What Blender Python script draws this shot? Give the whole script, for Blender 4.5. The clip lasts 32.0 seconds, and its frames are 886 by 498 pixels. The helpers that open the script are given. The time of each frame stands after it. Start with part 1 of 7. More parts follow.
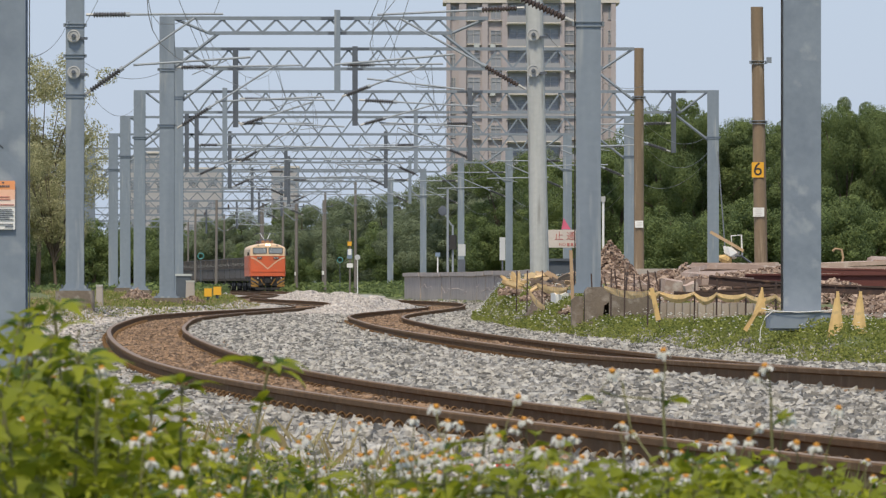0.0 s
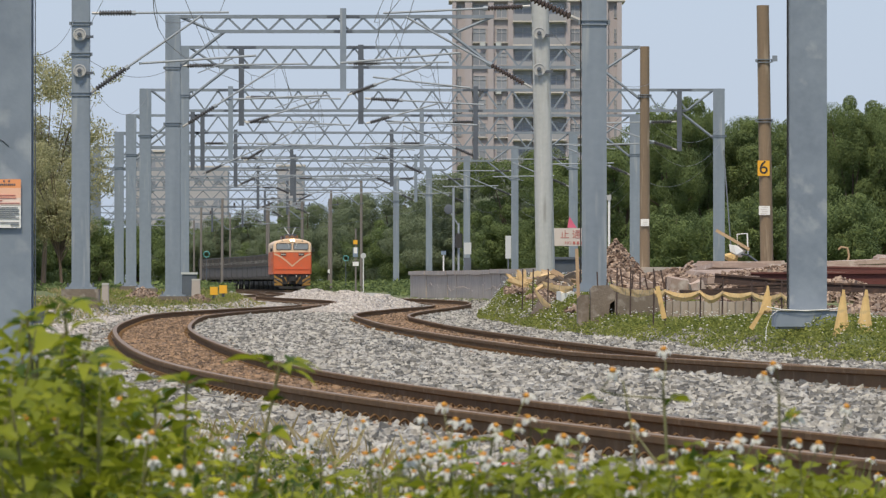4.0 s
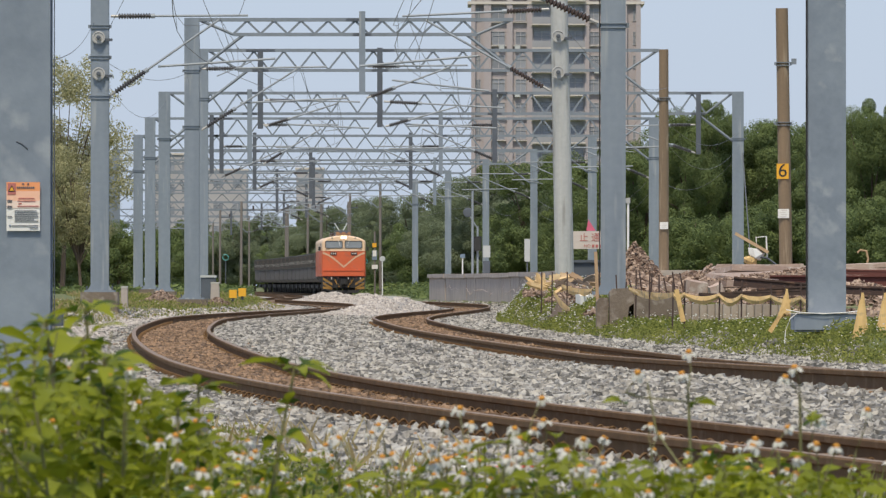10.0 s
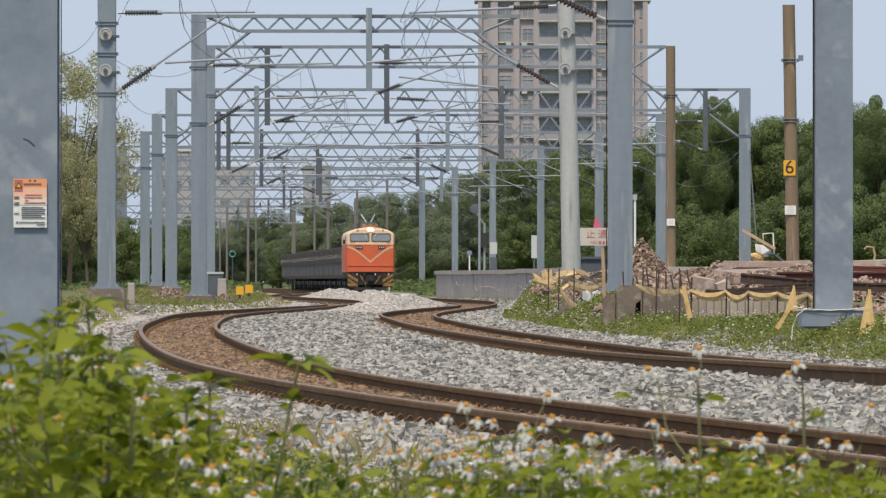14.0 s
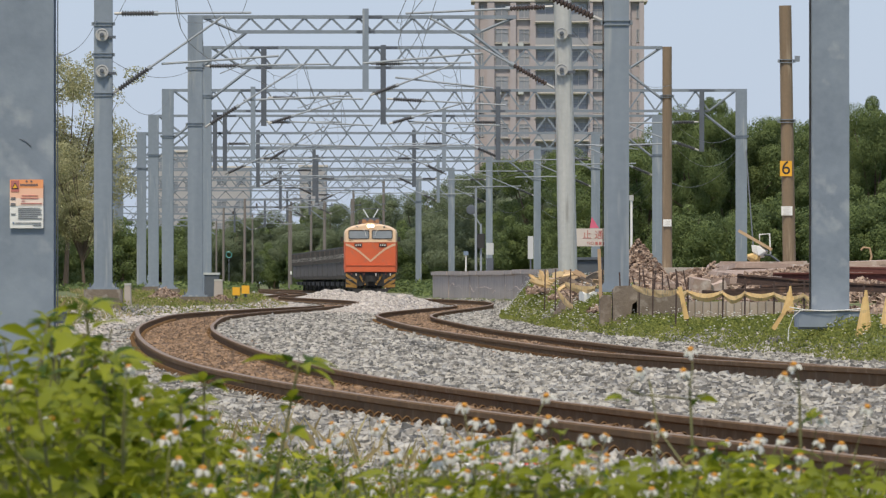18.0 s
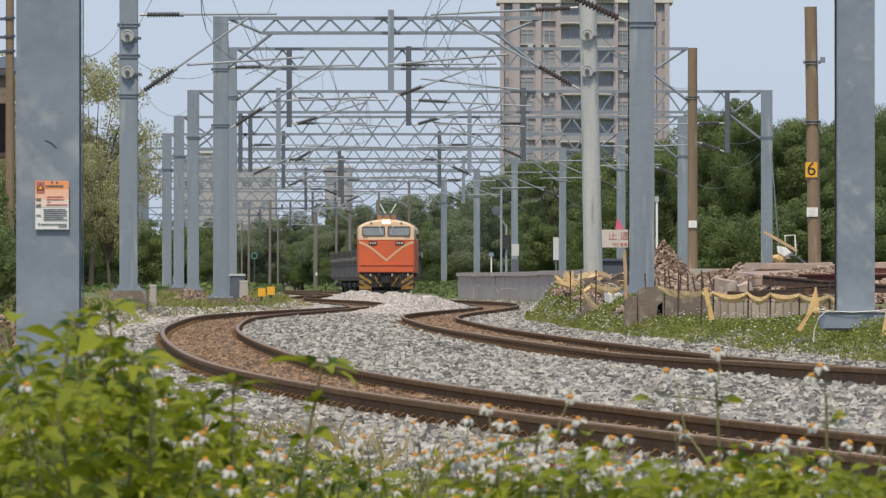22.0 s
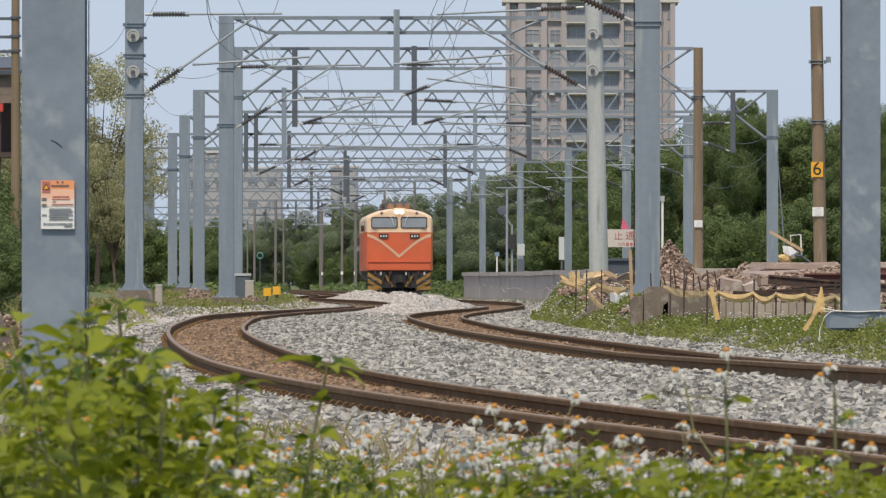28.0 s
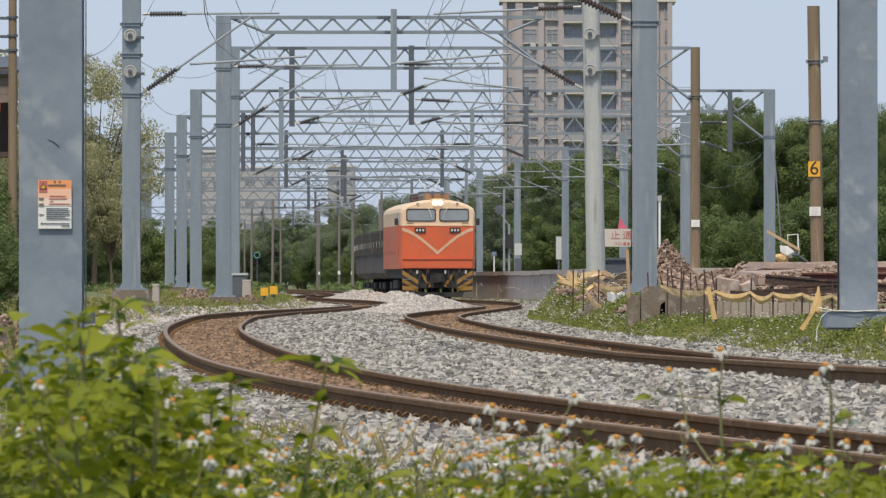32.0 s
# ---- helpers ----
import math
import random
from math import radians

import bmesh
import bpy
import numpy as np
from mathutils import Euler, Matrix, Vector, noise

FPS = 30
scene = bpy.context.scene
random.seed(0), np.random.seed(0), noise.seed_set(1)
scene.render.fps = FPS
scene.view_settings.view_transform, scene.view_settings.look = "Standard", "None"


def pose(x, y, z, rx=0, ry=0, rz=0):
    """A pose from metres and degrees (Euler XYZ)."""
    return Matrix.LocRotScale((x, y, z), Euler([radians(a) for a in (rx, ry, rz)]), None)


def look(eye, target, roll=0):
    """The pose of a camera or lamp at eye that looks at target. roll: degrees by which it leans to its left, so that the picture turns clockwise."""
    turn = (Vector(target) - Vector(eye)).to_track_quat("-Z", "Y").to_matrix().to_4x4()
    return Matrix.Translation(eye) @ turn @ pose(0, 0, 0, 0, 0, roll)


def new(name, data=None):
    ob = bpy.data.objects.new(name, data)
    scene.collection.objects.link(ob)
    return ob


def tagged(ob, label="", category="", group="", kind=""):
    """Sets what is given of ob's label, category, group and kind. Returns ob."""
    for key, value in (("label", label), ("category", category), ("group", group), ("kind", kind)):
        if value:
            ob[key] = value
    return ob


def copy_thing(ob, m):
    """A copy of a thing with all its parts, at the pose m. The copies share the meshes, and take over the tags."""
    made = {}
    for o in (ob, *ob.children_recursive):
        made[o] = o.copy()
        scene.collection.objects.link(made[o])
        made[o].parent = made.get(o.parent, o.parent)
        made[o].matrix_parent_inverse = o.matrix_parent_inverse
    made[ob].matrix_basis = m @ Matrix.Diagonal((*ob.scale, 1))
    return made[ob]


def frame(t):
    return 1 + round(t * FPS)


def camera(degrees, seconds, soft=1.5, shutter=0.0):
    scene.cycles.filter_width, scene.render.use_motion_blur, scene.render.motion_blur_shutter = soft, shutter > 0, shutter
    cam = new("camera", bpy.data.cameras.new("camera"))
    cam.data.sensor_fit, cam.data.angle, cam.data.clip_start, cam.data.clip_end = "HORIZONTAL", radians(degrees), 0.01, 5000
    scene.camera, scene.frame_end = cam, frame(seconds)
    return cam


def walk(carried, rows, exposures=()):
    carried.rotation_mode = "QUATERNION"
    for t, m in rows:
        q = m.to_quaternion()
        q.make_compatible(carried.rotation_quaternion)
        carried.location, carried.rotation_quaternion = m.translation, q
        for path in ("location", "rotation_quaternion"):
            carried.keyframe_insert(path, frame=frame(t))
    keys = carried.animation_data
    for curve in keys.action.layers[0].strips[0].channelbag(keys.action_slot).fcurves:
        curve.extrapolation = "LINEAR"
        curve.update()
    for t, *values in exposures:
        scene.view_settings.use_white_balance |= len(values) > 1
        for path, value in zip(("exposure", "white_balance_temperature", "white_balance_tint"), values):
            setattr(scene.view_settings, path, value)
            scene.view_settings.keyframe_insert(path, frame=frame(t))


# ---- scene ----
cam = camera(5.281, 32.0, soft=1.3)
cam.data.dof.use_dof, cam.data.dof.focus_distance, cam.data.dof.aperture_fstop = True, 150.0, 62.0

# a long lens on one spot, panning slightly: seconds, tilt, turn
EYE_Z = 0.713
PAN = [
    (0.0, 90.2000, 0.0000), (0.5, 90.1982, 0.0096), (1.0, 90.2053, 0.0296), (1.5, 90.2041, 0.0341),
    (2.0, 90.2028, 0.0420), (2.5, 90.2037, 0.0436), (3.0, 90.2028, 0.0499), (3.5, 90.1948, 0.0347),
    (5.5, 90.1873, 0.0358), (6.0, 90.1891, 0.0606), (6.5, 90.1847, 0.0554), (7.0, 90.1840, 0.0642),
    (7.5, 90.1810, 0.0451), (8.0, 90.1792, 0.0451), (8.5, 90.1951, 0.0557), (9.0, 90.2017, 0.0864),
    (9.5, 90.2065, 0.1229), (10.0, 90.2086, 0.1482), (10.5, 90.2099, 0.1486), (11.0, 90.2014, 0.1486),
    (11.5, 90.1969, 0.1533), (12.0, 90.1899, 0.1531), (12.5, 90.1926, 0.1535), (13.0, 90.1891, 0.1729),
    (13.5, 90.1907, 0.1711), (14.0, 90.1882, 0.1893), (14.5, 90.1895, 0.2087), (16.5, 90.1886, 0.1741),
    (17.0, 90.1982, 0.1843), (17.5, 90.1935, 0.1688), (18.0, 90.1926, 0.1682), (18.5, 90.1898, 0.1685),
    (19.0, 90.1926, 0.1812), (19.5, 90.1963, 0.1947), (20.0, 90.1939, 0.2168), (20.5, 90.1939, 0.2473),
    (21.0, 90.1960, 0.2766), (21.5, 90.1963, 0.3032), (22.0, 90.1995, 0.3197), (22.5, 90.2046, 0.3384),
    (23.0, 90.2020, 0.3393), (23.5, 90.2017, 0.3380), (24.0, 90.2050, 0.3454), (24.5, 90.2041, 0.3548),
    (25.0, 90.2028, 0.3495), (25.5, 90.1963, 0.3495), (27.5, 90.1926, 0.3531), (28.0, 90.1977, 0.3534),
    (28.5, 90.1951, 0.3544), (29.0, 90.1948, 0.3509), (29.5, 90.1899, 0.3384), (30.0, 90.1960, 0.3534),
    (30.5, 90.1986, 0.3238), (31.0, 90.1990, 0.3397), (31.5, 90.1999, 0.3378), (32.0, 90.1951, 0.3362),
]
walk(cam, [(t, pose(0, 0, EYE_Z, tilt, 0, turn)) for t, tilt, turn in PAN])

# ---- light: high hazy sun behind thin cloud ----
SUN_EL, SUN_AZ = radians(58), radians(192)
world = bpy.data.worlds.new("world")
scene.world = world
world.use_nodes = True
wn = world.node_tree.nodes
sky = wn.new("ShaderNodeTexSky")
sky.sky_type = 'NISHITA'
sky.sun_disc = False
sky.sun_elevation, sky.sun_rotation = SUN_EL, SUN_AZ
sky.air_density, sky.dust_density, sky.ozone_density = 1.0, 0.6, 1.5
veil = wn.new("ShaderNodeMix")  # thin even cloud in front of the clear sky
veil.data_type = "RGBA"
veil.inputs["Factor"].default_value = 0.82
veil.inputs["B"].default_value = (4.08, 4.93, 6.48, 1)
world.node_tree.links.new(sky.outputs[0], veil.inputs["A"])
world.node_tree.links.new(veil.outputs["Result"], wn["Background"].inputs[0])
wn["Background"].inputs[1].default_value = 0.12
sun = new("sun", bpy.data.lights.new("sun", "SUN"))
sun.data.energy, sun.data.angle, sun.data.color = 3.4, radians(10), (1.0, 0.88, 0.685)
sd = Vector((math.sin(SUN_AZ) * math.cos(SUN_EL), math.cos(SUN_AZ) * math.cos(SUN_EL), math.sin(SUN_EL)))
sun.matrix_world = look(sd * 300, (0, 0, 0))
scene.view_settings.exposure = 0.0


# ---- materials ----
def mat(name, col, col2=None, rough=0.8, metal=0.0, scale=4.0, fine=40.0, bump=0.2, spots=None, per_object=0.0, per_island=0.0, streak=False, spec=0.5):
    """Two-scale noise between col and col2, with fine relief."""
    m = bpy.data.materials.new(name)
    m.use_nodes = True
    nt = m.node_tree
    n, l = nt.nodes, nt.links
    b = n["Principled BSDF"]
    col2 = col2 or tuple(c * 0.75 for c in col)
    tc = n.new("ShaderNodeTexCoord")
    mp = n.new("ShaderNodeMapping")
    l.new(tc.outputs["Object"], mp.inputs[0])
    if streak:
        mp.inputs["Scale"].default_value = (1, 1, 0.08)
    a = n.new("ShaderNodeTexNoise")
    a.inputs["Scale"].default_value = scale
    a.inputs["Detail"].default_value = 6
    f = n.new("ShaderNodeTexNoise")
    f.inputs["Scale"].default_value = fine
    f.inputs["Detail"].default_value = 3
    l.new(mp.outputs[0], a.inputs[0])
    l.new(tc.outputs["Object"], f.inputs[0])
    mx = n.new("ShaderNodeMath")
    mx.operation = "MULTIPLY_ADD"
    mx.inputs[1].default_value = 0.45
    l.new(f.outputs[0], mx.inputs[0])
    half = n.new("ShaderNodeMath")
    half.operation = "MULTIPLY_ADD"
    half.inputs[1].default_value = 1.1
    half.inputs[2].default_value = -0.28
    l.new(a.outputs[0], half.inputs[0])
    l.new(half.outputs[0], mx.inputs[2])
    fac = mx.outputs[0]
    for amount, node, out in ((per_object, "ShaderNodeObjectInfo", "Random"), (per_island, "ShaderNodeNewGeometry", "Random Per Island")):
        if amount:
            src = n.new(node)
            ad = n.new("ShaderNodeMath")
            ad.operation = "MULTIPLY_ADD"
            l.new(src.outputs[out], ad.inputs[0])
            ad.inputs[1].default_value = amount
            sub = n.new("ShaderNodeMath")
            sub.operation = "SUBTRACT"
            l.new(fac, sub.inputs[0])
            sub.inputs[1].default_value = amount / 2
            l.new(sub.outputs[0], ad.inputs[2])
            fac = ad.outputs[0]
    ramp = n.new("ShaderNodeMix")
    ramp.data_type = "RGBA"
    ramp.inputs["A"].default_value = (*col, 1)
    ramp.inputs["B"].default_value = (*col2, 1)
    l.new(fac, ramp.inputs["Factor"])
    out = ramp.outputs["Result"]
    if spots:
        sn = n.new("ShaderNodeTexNoise")
        sn.inputs["Scale"].default_value = scale * 1.7
        sn.inputs["Detail"].default_value = 8
        l.new(mp.outputs[0], sn.inputs[0])
        cr = n.new("ShaderNodeValToRGB")
        cr.color_ramp.elements[0].position, cr.color_ramp.elements[1].position = 0.56, 0.68
        l.new(sn.outputs[0], cr.inputs[0])
        m2 = n.new("ShaderNodeMix")
        m2.data_type = "RGBA"
        l.new(cr.outputs[0], m2.inputs["Factor"])
        l.new(out, m2.inputs["A"])
        m2.inputs["B"].default_value = (*spots, 1)
        out = m2.outputs["Result"]
    l.new(out, b.inputs["Base Color"])
    b.inputs["Roughness"].default_value = rough
    b.inputs["Metallic"].default_value = metal
    b.inputs["Specular IOR Level"].default_value = spec
    if bump:
        bp = n.new("ShaderNodeBump")
        bp.inputs["Strength"].default_value = bump
        bp.inputs["Distance"].default_value = 0.02
        l.new(f.outputs[0], bp.inputs["Height"])
        l.new(bp.outputs[0], b.inputs["Normal"])
    return m


def leafy(name, col, col2, rough=0.65, through_light=0.35, island=0.9, spec=0.15, patch=0.6):
    """Leaf surface: colour by leaf, some light through the blade."""
    m = mat(name, col, col2, rough=rough, scale=patch, fine=9.0, bump=0, per_island=island, spec=spec)
    nt = m.node_tree
    b = nt.nodes["Principled BSDF"]
    tr = nt.nodes.new("ShaderNodeBsdfTranslucent")
    src = b.inputs["Base Color"].links[0].from_socket
    nt.links.new(src, tr.inputs[0])
    ms = nt.nodes.new("ShaderNodeMixShader")
    ms.inputs[0].default_value = through_light
    nt.links.new(b.outputs[0], ms.inputs[1])
    nt.links.new(tr.outputs[0], ms.inputs[2])
    nt.links.new(ms.outputs[0], nt.nodes["Material Output"].inputs[0])
    return m


def glow(name, col, strength):
    m = mat(name, col, bump=0)
    b = m.node_tree.nodes["Principled BSDF"]
    b.inputs["Emission Color"].default_value = (*col, 1)
    b.inputs["Emission Strength"].default_value = strength
    return m


M_STEEL = mat("galvanised_steel", (0.275, 0.323, 0.38), (0.165, 0.20, 0.245), rough=0.6, metal=0.2, scale=3.0, fine=9, bump=0.1, spots=(0.33, 0.36, 0.385), streak=True)
M_MAST = mat("mottled_galvanised_steel", (0.285, 0.333, 0.39), (0.145, 0.178, 0.225), rough=0.55, metal=0.2, scale=2.2, fine=14, bump=0.12, spots=(0.31, 0.345, 0.385))
M_TRUSS = mat("painted_truss_steel", (0.255, 0.295, 0.34), (0.165, 0.195, 0.23), rough=0.65, metal=0.2, scale=2, fine=20, bump=0.1)
M_DARKSTEEL = mat("weathered_dark_steel", (0.13, 0.15, 0.18), (0.08, 0.09, 0.11), rough=0.6, metal=0.3, scale=3)
M_CONC = mat("pale_concrete", (0.55, 0.54, 0.51), (0.36, 0.36, 0.34), rough=0.9, scale=1.6, fine=30, bump=0.3, spots=(0.24, 0.23, 0.21))
M_CONCPOLE = mat("old_pole_concrete", (0.54, 0.55, 0.54), (0.33, 0.345, 0.35), rough=0.9, scale=5, fine=12, bump=0.3, spots=(0.30, 0.30, 0.29), streak=True)
M_BROWNPOLE = mat("brown_weathered_pole", (0.27, 0.195, 0.125), (0.15, 0.115, 0.082), rough=0.9, scale=4, fine=16, bump=0.4, streak=True, spots=(0.32, 0.255, 0.18))
M_RUST = mat("rail_rust", (0.215, 0.124, 0.058), (0.085, 0.051, 0.026), rough=0.85, metal=0.0, spec=0.2, scale=2.5, fine=60, bump=0.4, spots=(0.20, 0.13, 0.075))
M_RAILTOP = mat("rail_running_surface", (0.30, 0.20, 0.12), (0.17, 0.105, 0.06), rough=0.5, metal=0.2, scale=2.0, fine=50, bump=0.1)
M_STONE = mat("grey_ballast_stone", (0.50, 0.475, 0.435), (0.09, 0.087, 0.082), rough=0.85, scale=3, fine=60, bump=0.5, per_island=1.15)
# stones lighter than the rest of the bed
M_STONEPALE = mat("lighter_ballast_stone", (0.68, 0.62, 0.575), (0.30, 0.27, 0.25), rough=0.9, scale=3, fine=60, bump=0.5, per_island=0.9)
M_STONEBROWN = mat("rust_stained_ballast_stone", (0.37, 0.24, 0.15), (0.095, 0.06, 0.038), rough=0.9, scale=3, fine=60, bump=0.5, per_island=1.1)
M_BALLAST = mat("ballast_bed", (0.50, 0.48, 0.45), (0.24, 0.23, 0.215), rough=0.95, scale=7, fine=26, bump=1.0)
M_BALLASTBROWN = mat("stained_ballast_bed", (0.27, 0.18, 0.115), (0.11, 0.07, 0.045), rough=0.95, scale=7, fine=26, bump=1.0)
M_GRASSBED = mat("grassy_soil", (0.14, 0.16, 0.06), (0.075, 0.10, 0.03), rough=0.95, scale=0.8, fine=12, bump=0.8, spots=(0.26, 0.22, 0.12))
M_GRASS = leafy("meadow_grass", (0.30, 0.30, 0.10), (0.13, 0.165, 0.04))
M_STRAW = leafy("dry_grass", (0.50, 0.42, 0.22), (0.27, 0.21, 0.10))
M_HERB = leafy("low_weed_leaf", (0.34, 0.35, 0.09), (0.10, 0.135, 0.035), through_light=0.4)
M_LEAF = leafy("weed_leaf", (0.49, 0.505, 0.032), (0.06, 0.108, 0.013), rough=0.5, through_light=0.46, island=1.25, spec=0.3)
M_STEM = mat("weed_stem", (0.18, 0.21, 0.07), (0.15, 0.11, 0.06), rough=0.7, bump=0)
M_PETAL = leafy("white_petal", (0.88, 0.87, 0.84), (0.78, 0.77, 0.73), through_light=0.5)
M_DISC = mat("orange_flower_disc", (0.62, 0.30, 0.04), (0.46, 0.19, 0.03), rough=0.8, scale=60, fine=300)
M_TREE = leafy("broadleaf_crown", (0.205, 0.255, 0.085), (0.075, 0.112, 0.055), through_light=0.28, island=0.4, patch=0.45)
# distant crowns: haze put into a paler, greyer leaf colour
M_TREEHAZE = leafy("haze_paled_crown", (0.235, 0.275, 0.16), (0.12, 0.15, 0.095), through_light=0.3, island=0.2, patch=0.45)
M_TREELIGHT = leafy("pale_spring_crown", (0.52, 0.49, 0.30), (0.24, 0.25, 0.115))
M_BARK = mat("tree_bark", (0.16, 0.12, 0.09), (0.08, 0.06, 0.045), rough=0.95, scale=5, fine=30, bump=0.6, streak=True)
M_ORANGE = mat("orange_loco_paint", (0.66, 0.135, 0.05), (0.53, 0.105, 0.04), rough=0.45, scale=1.5, fine=20, bump=0.03, spots=(0.50, 0.13, 0.065))
M_STRIPE = mat("dulled_cream_stripe", (0.68, 0.46, 0.31), (0.54, 0.34, 0.22), rough=0.55, scale=4, fine=20, bump=0.03)
M_ROOFBOX = mat("grimy_roof_box", (0.40, 0.21, 0.11), (0.26, 0.15, 0.09), rough=0.7, scale=4)
M_BOARD = mat("faded_board_paint", (0.62, 0.56, 0.51), (0.52, 0.46, 0.42), rough=0.7, scale=5)
M_CREAM = mat("cream_loco_paint", (0.80, 0.585, 0.40), (0.70, 0.50, 0.335), rough=0.45, scale=1.5, fine=20, bump=0.03)
M_BLACK = mat("black_running_gear", (0.035, 0.034, 0.034), (0.02, 0.02, 0.02), rough=0.7, scale=5, fine=30)
M_HAZARD = mat("yellow_hazard_paint", (0.40, 0.22, 0.04), (0.20, 0.11, 0.03), rough=0.6, scale=5)
M_WAGON = mat("dark_grey_wagon_paint", (0.06, 0.06, 0.065), (0.035, 0.035, 0.038), rough=0.7, scale=1.2, fine=18, spots=(0.12, 0.10, 0.085))
M_WAGONLOW = mat("dusty_wagon_panel", (0.10, 0.092, 0.087), (0.06, 0.055, 0.052), rough=0.85, scale=1.5, fine=18, spots=(0.12, 0.10, 0.085))
M_WHITE = mat("white_paint", (0.80, 0.80, 0.78), (0.68, 0.68, 0.66), rough=0.5, bump=0.03)
M_PORCELAIN = mat("brown_glazed_insulator", (0.10, 0.074, 0.068), (0.06, 0.048, 0.045), rough=0.2, bump=0)
M_PORCGREY = mat("dark_grey_insulator", (0.085, 0.085, 0.092), (0.05, 0.05, 0.056), rough=0.3, bump=0)
M_PORCWHITE = mat("pale_glazed_insulator", (0.48, 0.48, 0.47), (0.34, 0.345, 0.35), rough=0.45, bump=0)
M_WIRE = mat("copper_wire_weathered", (0.22, 0.235, 0.25), (0.14, 0.15, 0.165), rough=0.6, metal=0.4, bump=0)
M_TUBE = mat("galvanised_tube", (0.34, 0.375, 0.41), (0.23, 0.26, 0.295), rough=0.6, metal=0.2, bump=0.05)
M_TARP = mat("yellow_tarpaulin", (0.76, 0.56, 0.26), (0.50, 0.30, 0.10), rough=0.6, spots=(0.30, 0.22, 0.13), scale=4, fine=25, bump=0.3)
M_TIMBER = mat("splintered_timber", (0.58, 0.42, 0.26), (0.38, 0.25, 0.15), rough=0.85, scale=5, fine=50, bump=0.4, per_object=0.8)
M_RUBBLE = mat("broken_concrete_rubble", (0.44, 0.325, 0.25), (0.10, 0.06, 0.043), rough=0.95, scale=3, fine=30, bump=0.6, per_island=1.2)
M_SOIL = mat("brown_soil", (0.26, 0.19, 0.14), (0.14, 0.10, 0.075), rough=0.95, scale=2, fine=25, bump=0.8)
M_REDBEAM = mat("red_oxide_beam", (0.15, 0.045, 0.035), (0.09, 0.03, 0.025), rough=0.7, scale=2, fine=25, bump=0.2)
M_SIGNYEL = mat("yellow_orange_plate", (0.80, 0.42, 0.03), (0.72, 0.36, 0.03), rough=0.5, bump=0.02)
M_POSTERORANGE = mat("orange_poster_print", (0.82, 0.36, 0.17), (0.76, 0.29, 0.11), rough=0.6, bump=0.02)
M_INK = mat("black_ink", (0.03, 0.03, 0.03), rough=0.6, bump=0)
M_REDPAINT = mat("red_marker_paint", (0.62, 0.07, 0.05), (0.5, 0.06, 0.04), rough=0.5, bump=0)
M_REDINK = mat("red_ink", (0.50, 0.17, 0.15), rough=0.6, bump=0)
M_PINK = mat("faded_pink_cloth", (0.72, 0.16, 0.26), (0.55, 0.10, 0.18), rough=0.7)
# tower tiles toned to mauve-grey, haze put into the colour
M_TOWER = mat("tower_tile_cladding", (0.415, 0.372, 0.385), (0.355, 0.32, 0.33), rough=0.75, scale=0.25, fine=3, bump=0.1)
M_TOWERDARK = mat("tower_grey_cladding", (0.35, 0.355, 0.385), (0.28, 0.285, 0.31), rough=0.7, scale=0.3, fine=3, bump=0.1)
M_TRIM = mat("pale_trim", (0.62, 0.58, 0.54), (0.52, 0.48, 0.45), rough=0.7, scale=0.5, fine=4, bump=0.05)
M_WINFRAME = mat("grey_window_frame", (0.40, 0.40, 0.415), (0.33, 0.33, 0.345), rough=0.6, scale=0.5, fine=4, bump=0.03)
# walls far off, lightened so their colour carries the haze
M_FARWALL = mat("far_wall", (0.42, 0.405, 0.42), (0.33, 0.325, 0.335), rough=0.8, scale=0.2, fine=2, bump=0.1)
# panes kept light, standing in for haze over dark glass
M_GLASS = mat("window_glass", (0.30, 0.32, 0.36), (0.20, 0.215, 0.245), rough=0.08, scale=0.4, fine=2, bump=0, per_object=0.8)
# cab panes: reflected sky is put in as a paler grey base colour
M_CABGLASS = mat("cab_glass", (0.30, 0.33, 0.36), (0.20, 0.23, 0.26), rough=0.06, scale=1, fine=4, bump=0)
M_HEADLAMP = glow("lit_headlamp", (1.0, 0.84, 0.64), 1.8)
M_TEAL = mat("teal_signal_ring", (0.12, 0.42, 0.42), rough=0.5, bump=0)
M_BLUE = mat("blue_sign_plate", (0.20, 0.27, 0.36), rough=0.5, bump=0)
M_PALEGREY = mat("pale_grey_cabinet", (0.52, 0.54, 0.54), (0.42, 0.44, 0.44), rough=0.6)
M_OLDCONC = mat("stained_old_concrete", (0.50, 0.44, 0.405), (0.29, 0.25, 0.225), rough=0.95, scale=1.1, fine=25, bump=0.5, spots=(0.46, 0.38, 0.33))
M_DIRTCONC = mat("soil_stained_concrete", (0.25, 0.205, 0.165), (0.11, 0.087, 0.068), rough=0.95, scale=2.5, fine=25, bump=0.6, spots=(0.30, 0.265, 0.23))
M_CRACK = mat("pale_mortar_crack", (0.78, 0.66, 0.58), (0.62, 0.50, 0.44), rough=0.9)
M_KERB = mat("beige_kerb_concrete", (0.46, 0.40, 0.34), (0.28, 0.235, 0.195), rough=0.9, scale=2.0, fine=30, bump=0.3, per_object=0.6)
# distant poles: the brown is turned greyer to carry haze
M_FARPOLE = mat("haze_grey_pole", (0.21, 0.19, 0.175), (0.145, 0.13, 0.12), rough=0.9, scale=3, fine=20, streak=True)
M_FRESHWOOD = mat("fresh_split_wood", (0.80, 0.60, 0.34), (0.58, 0.38, 0.18), rough=0.85, scale=6, fine=60, bump=0.4, per_object=0.7)
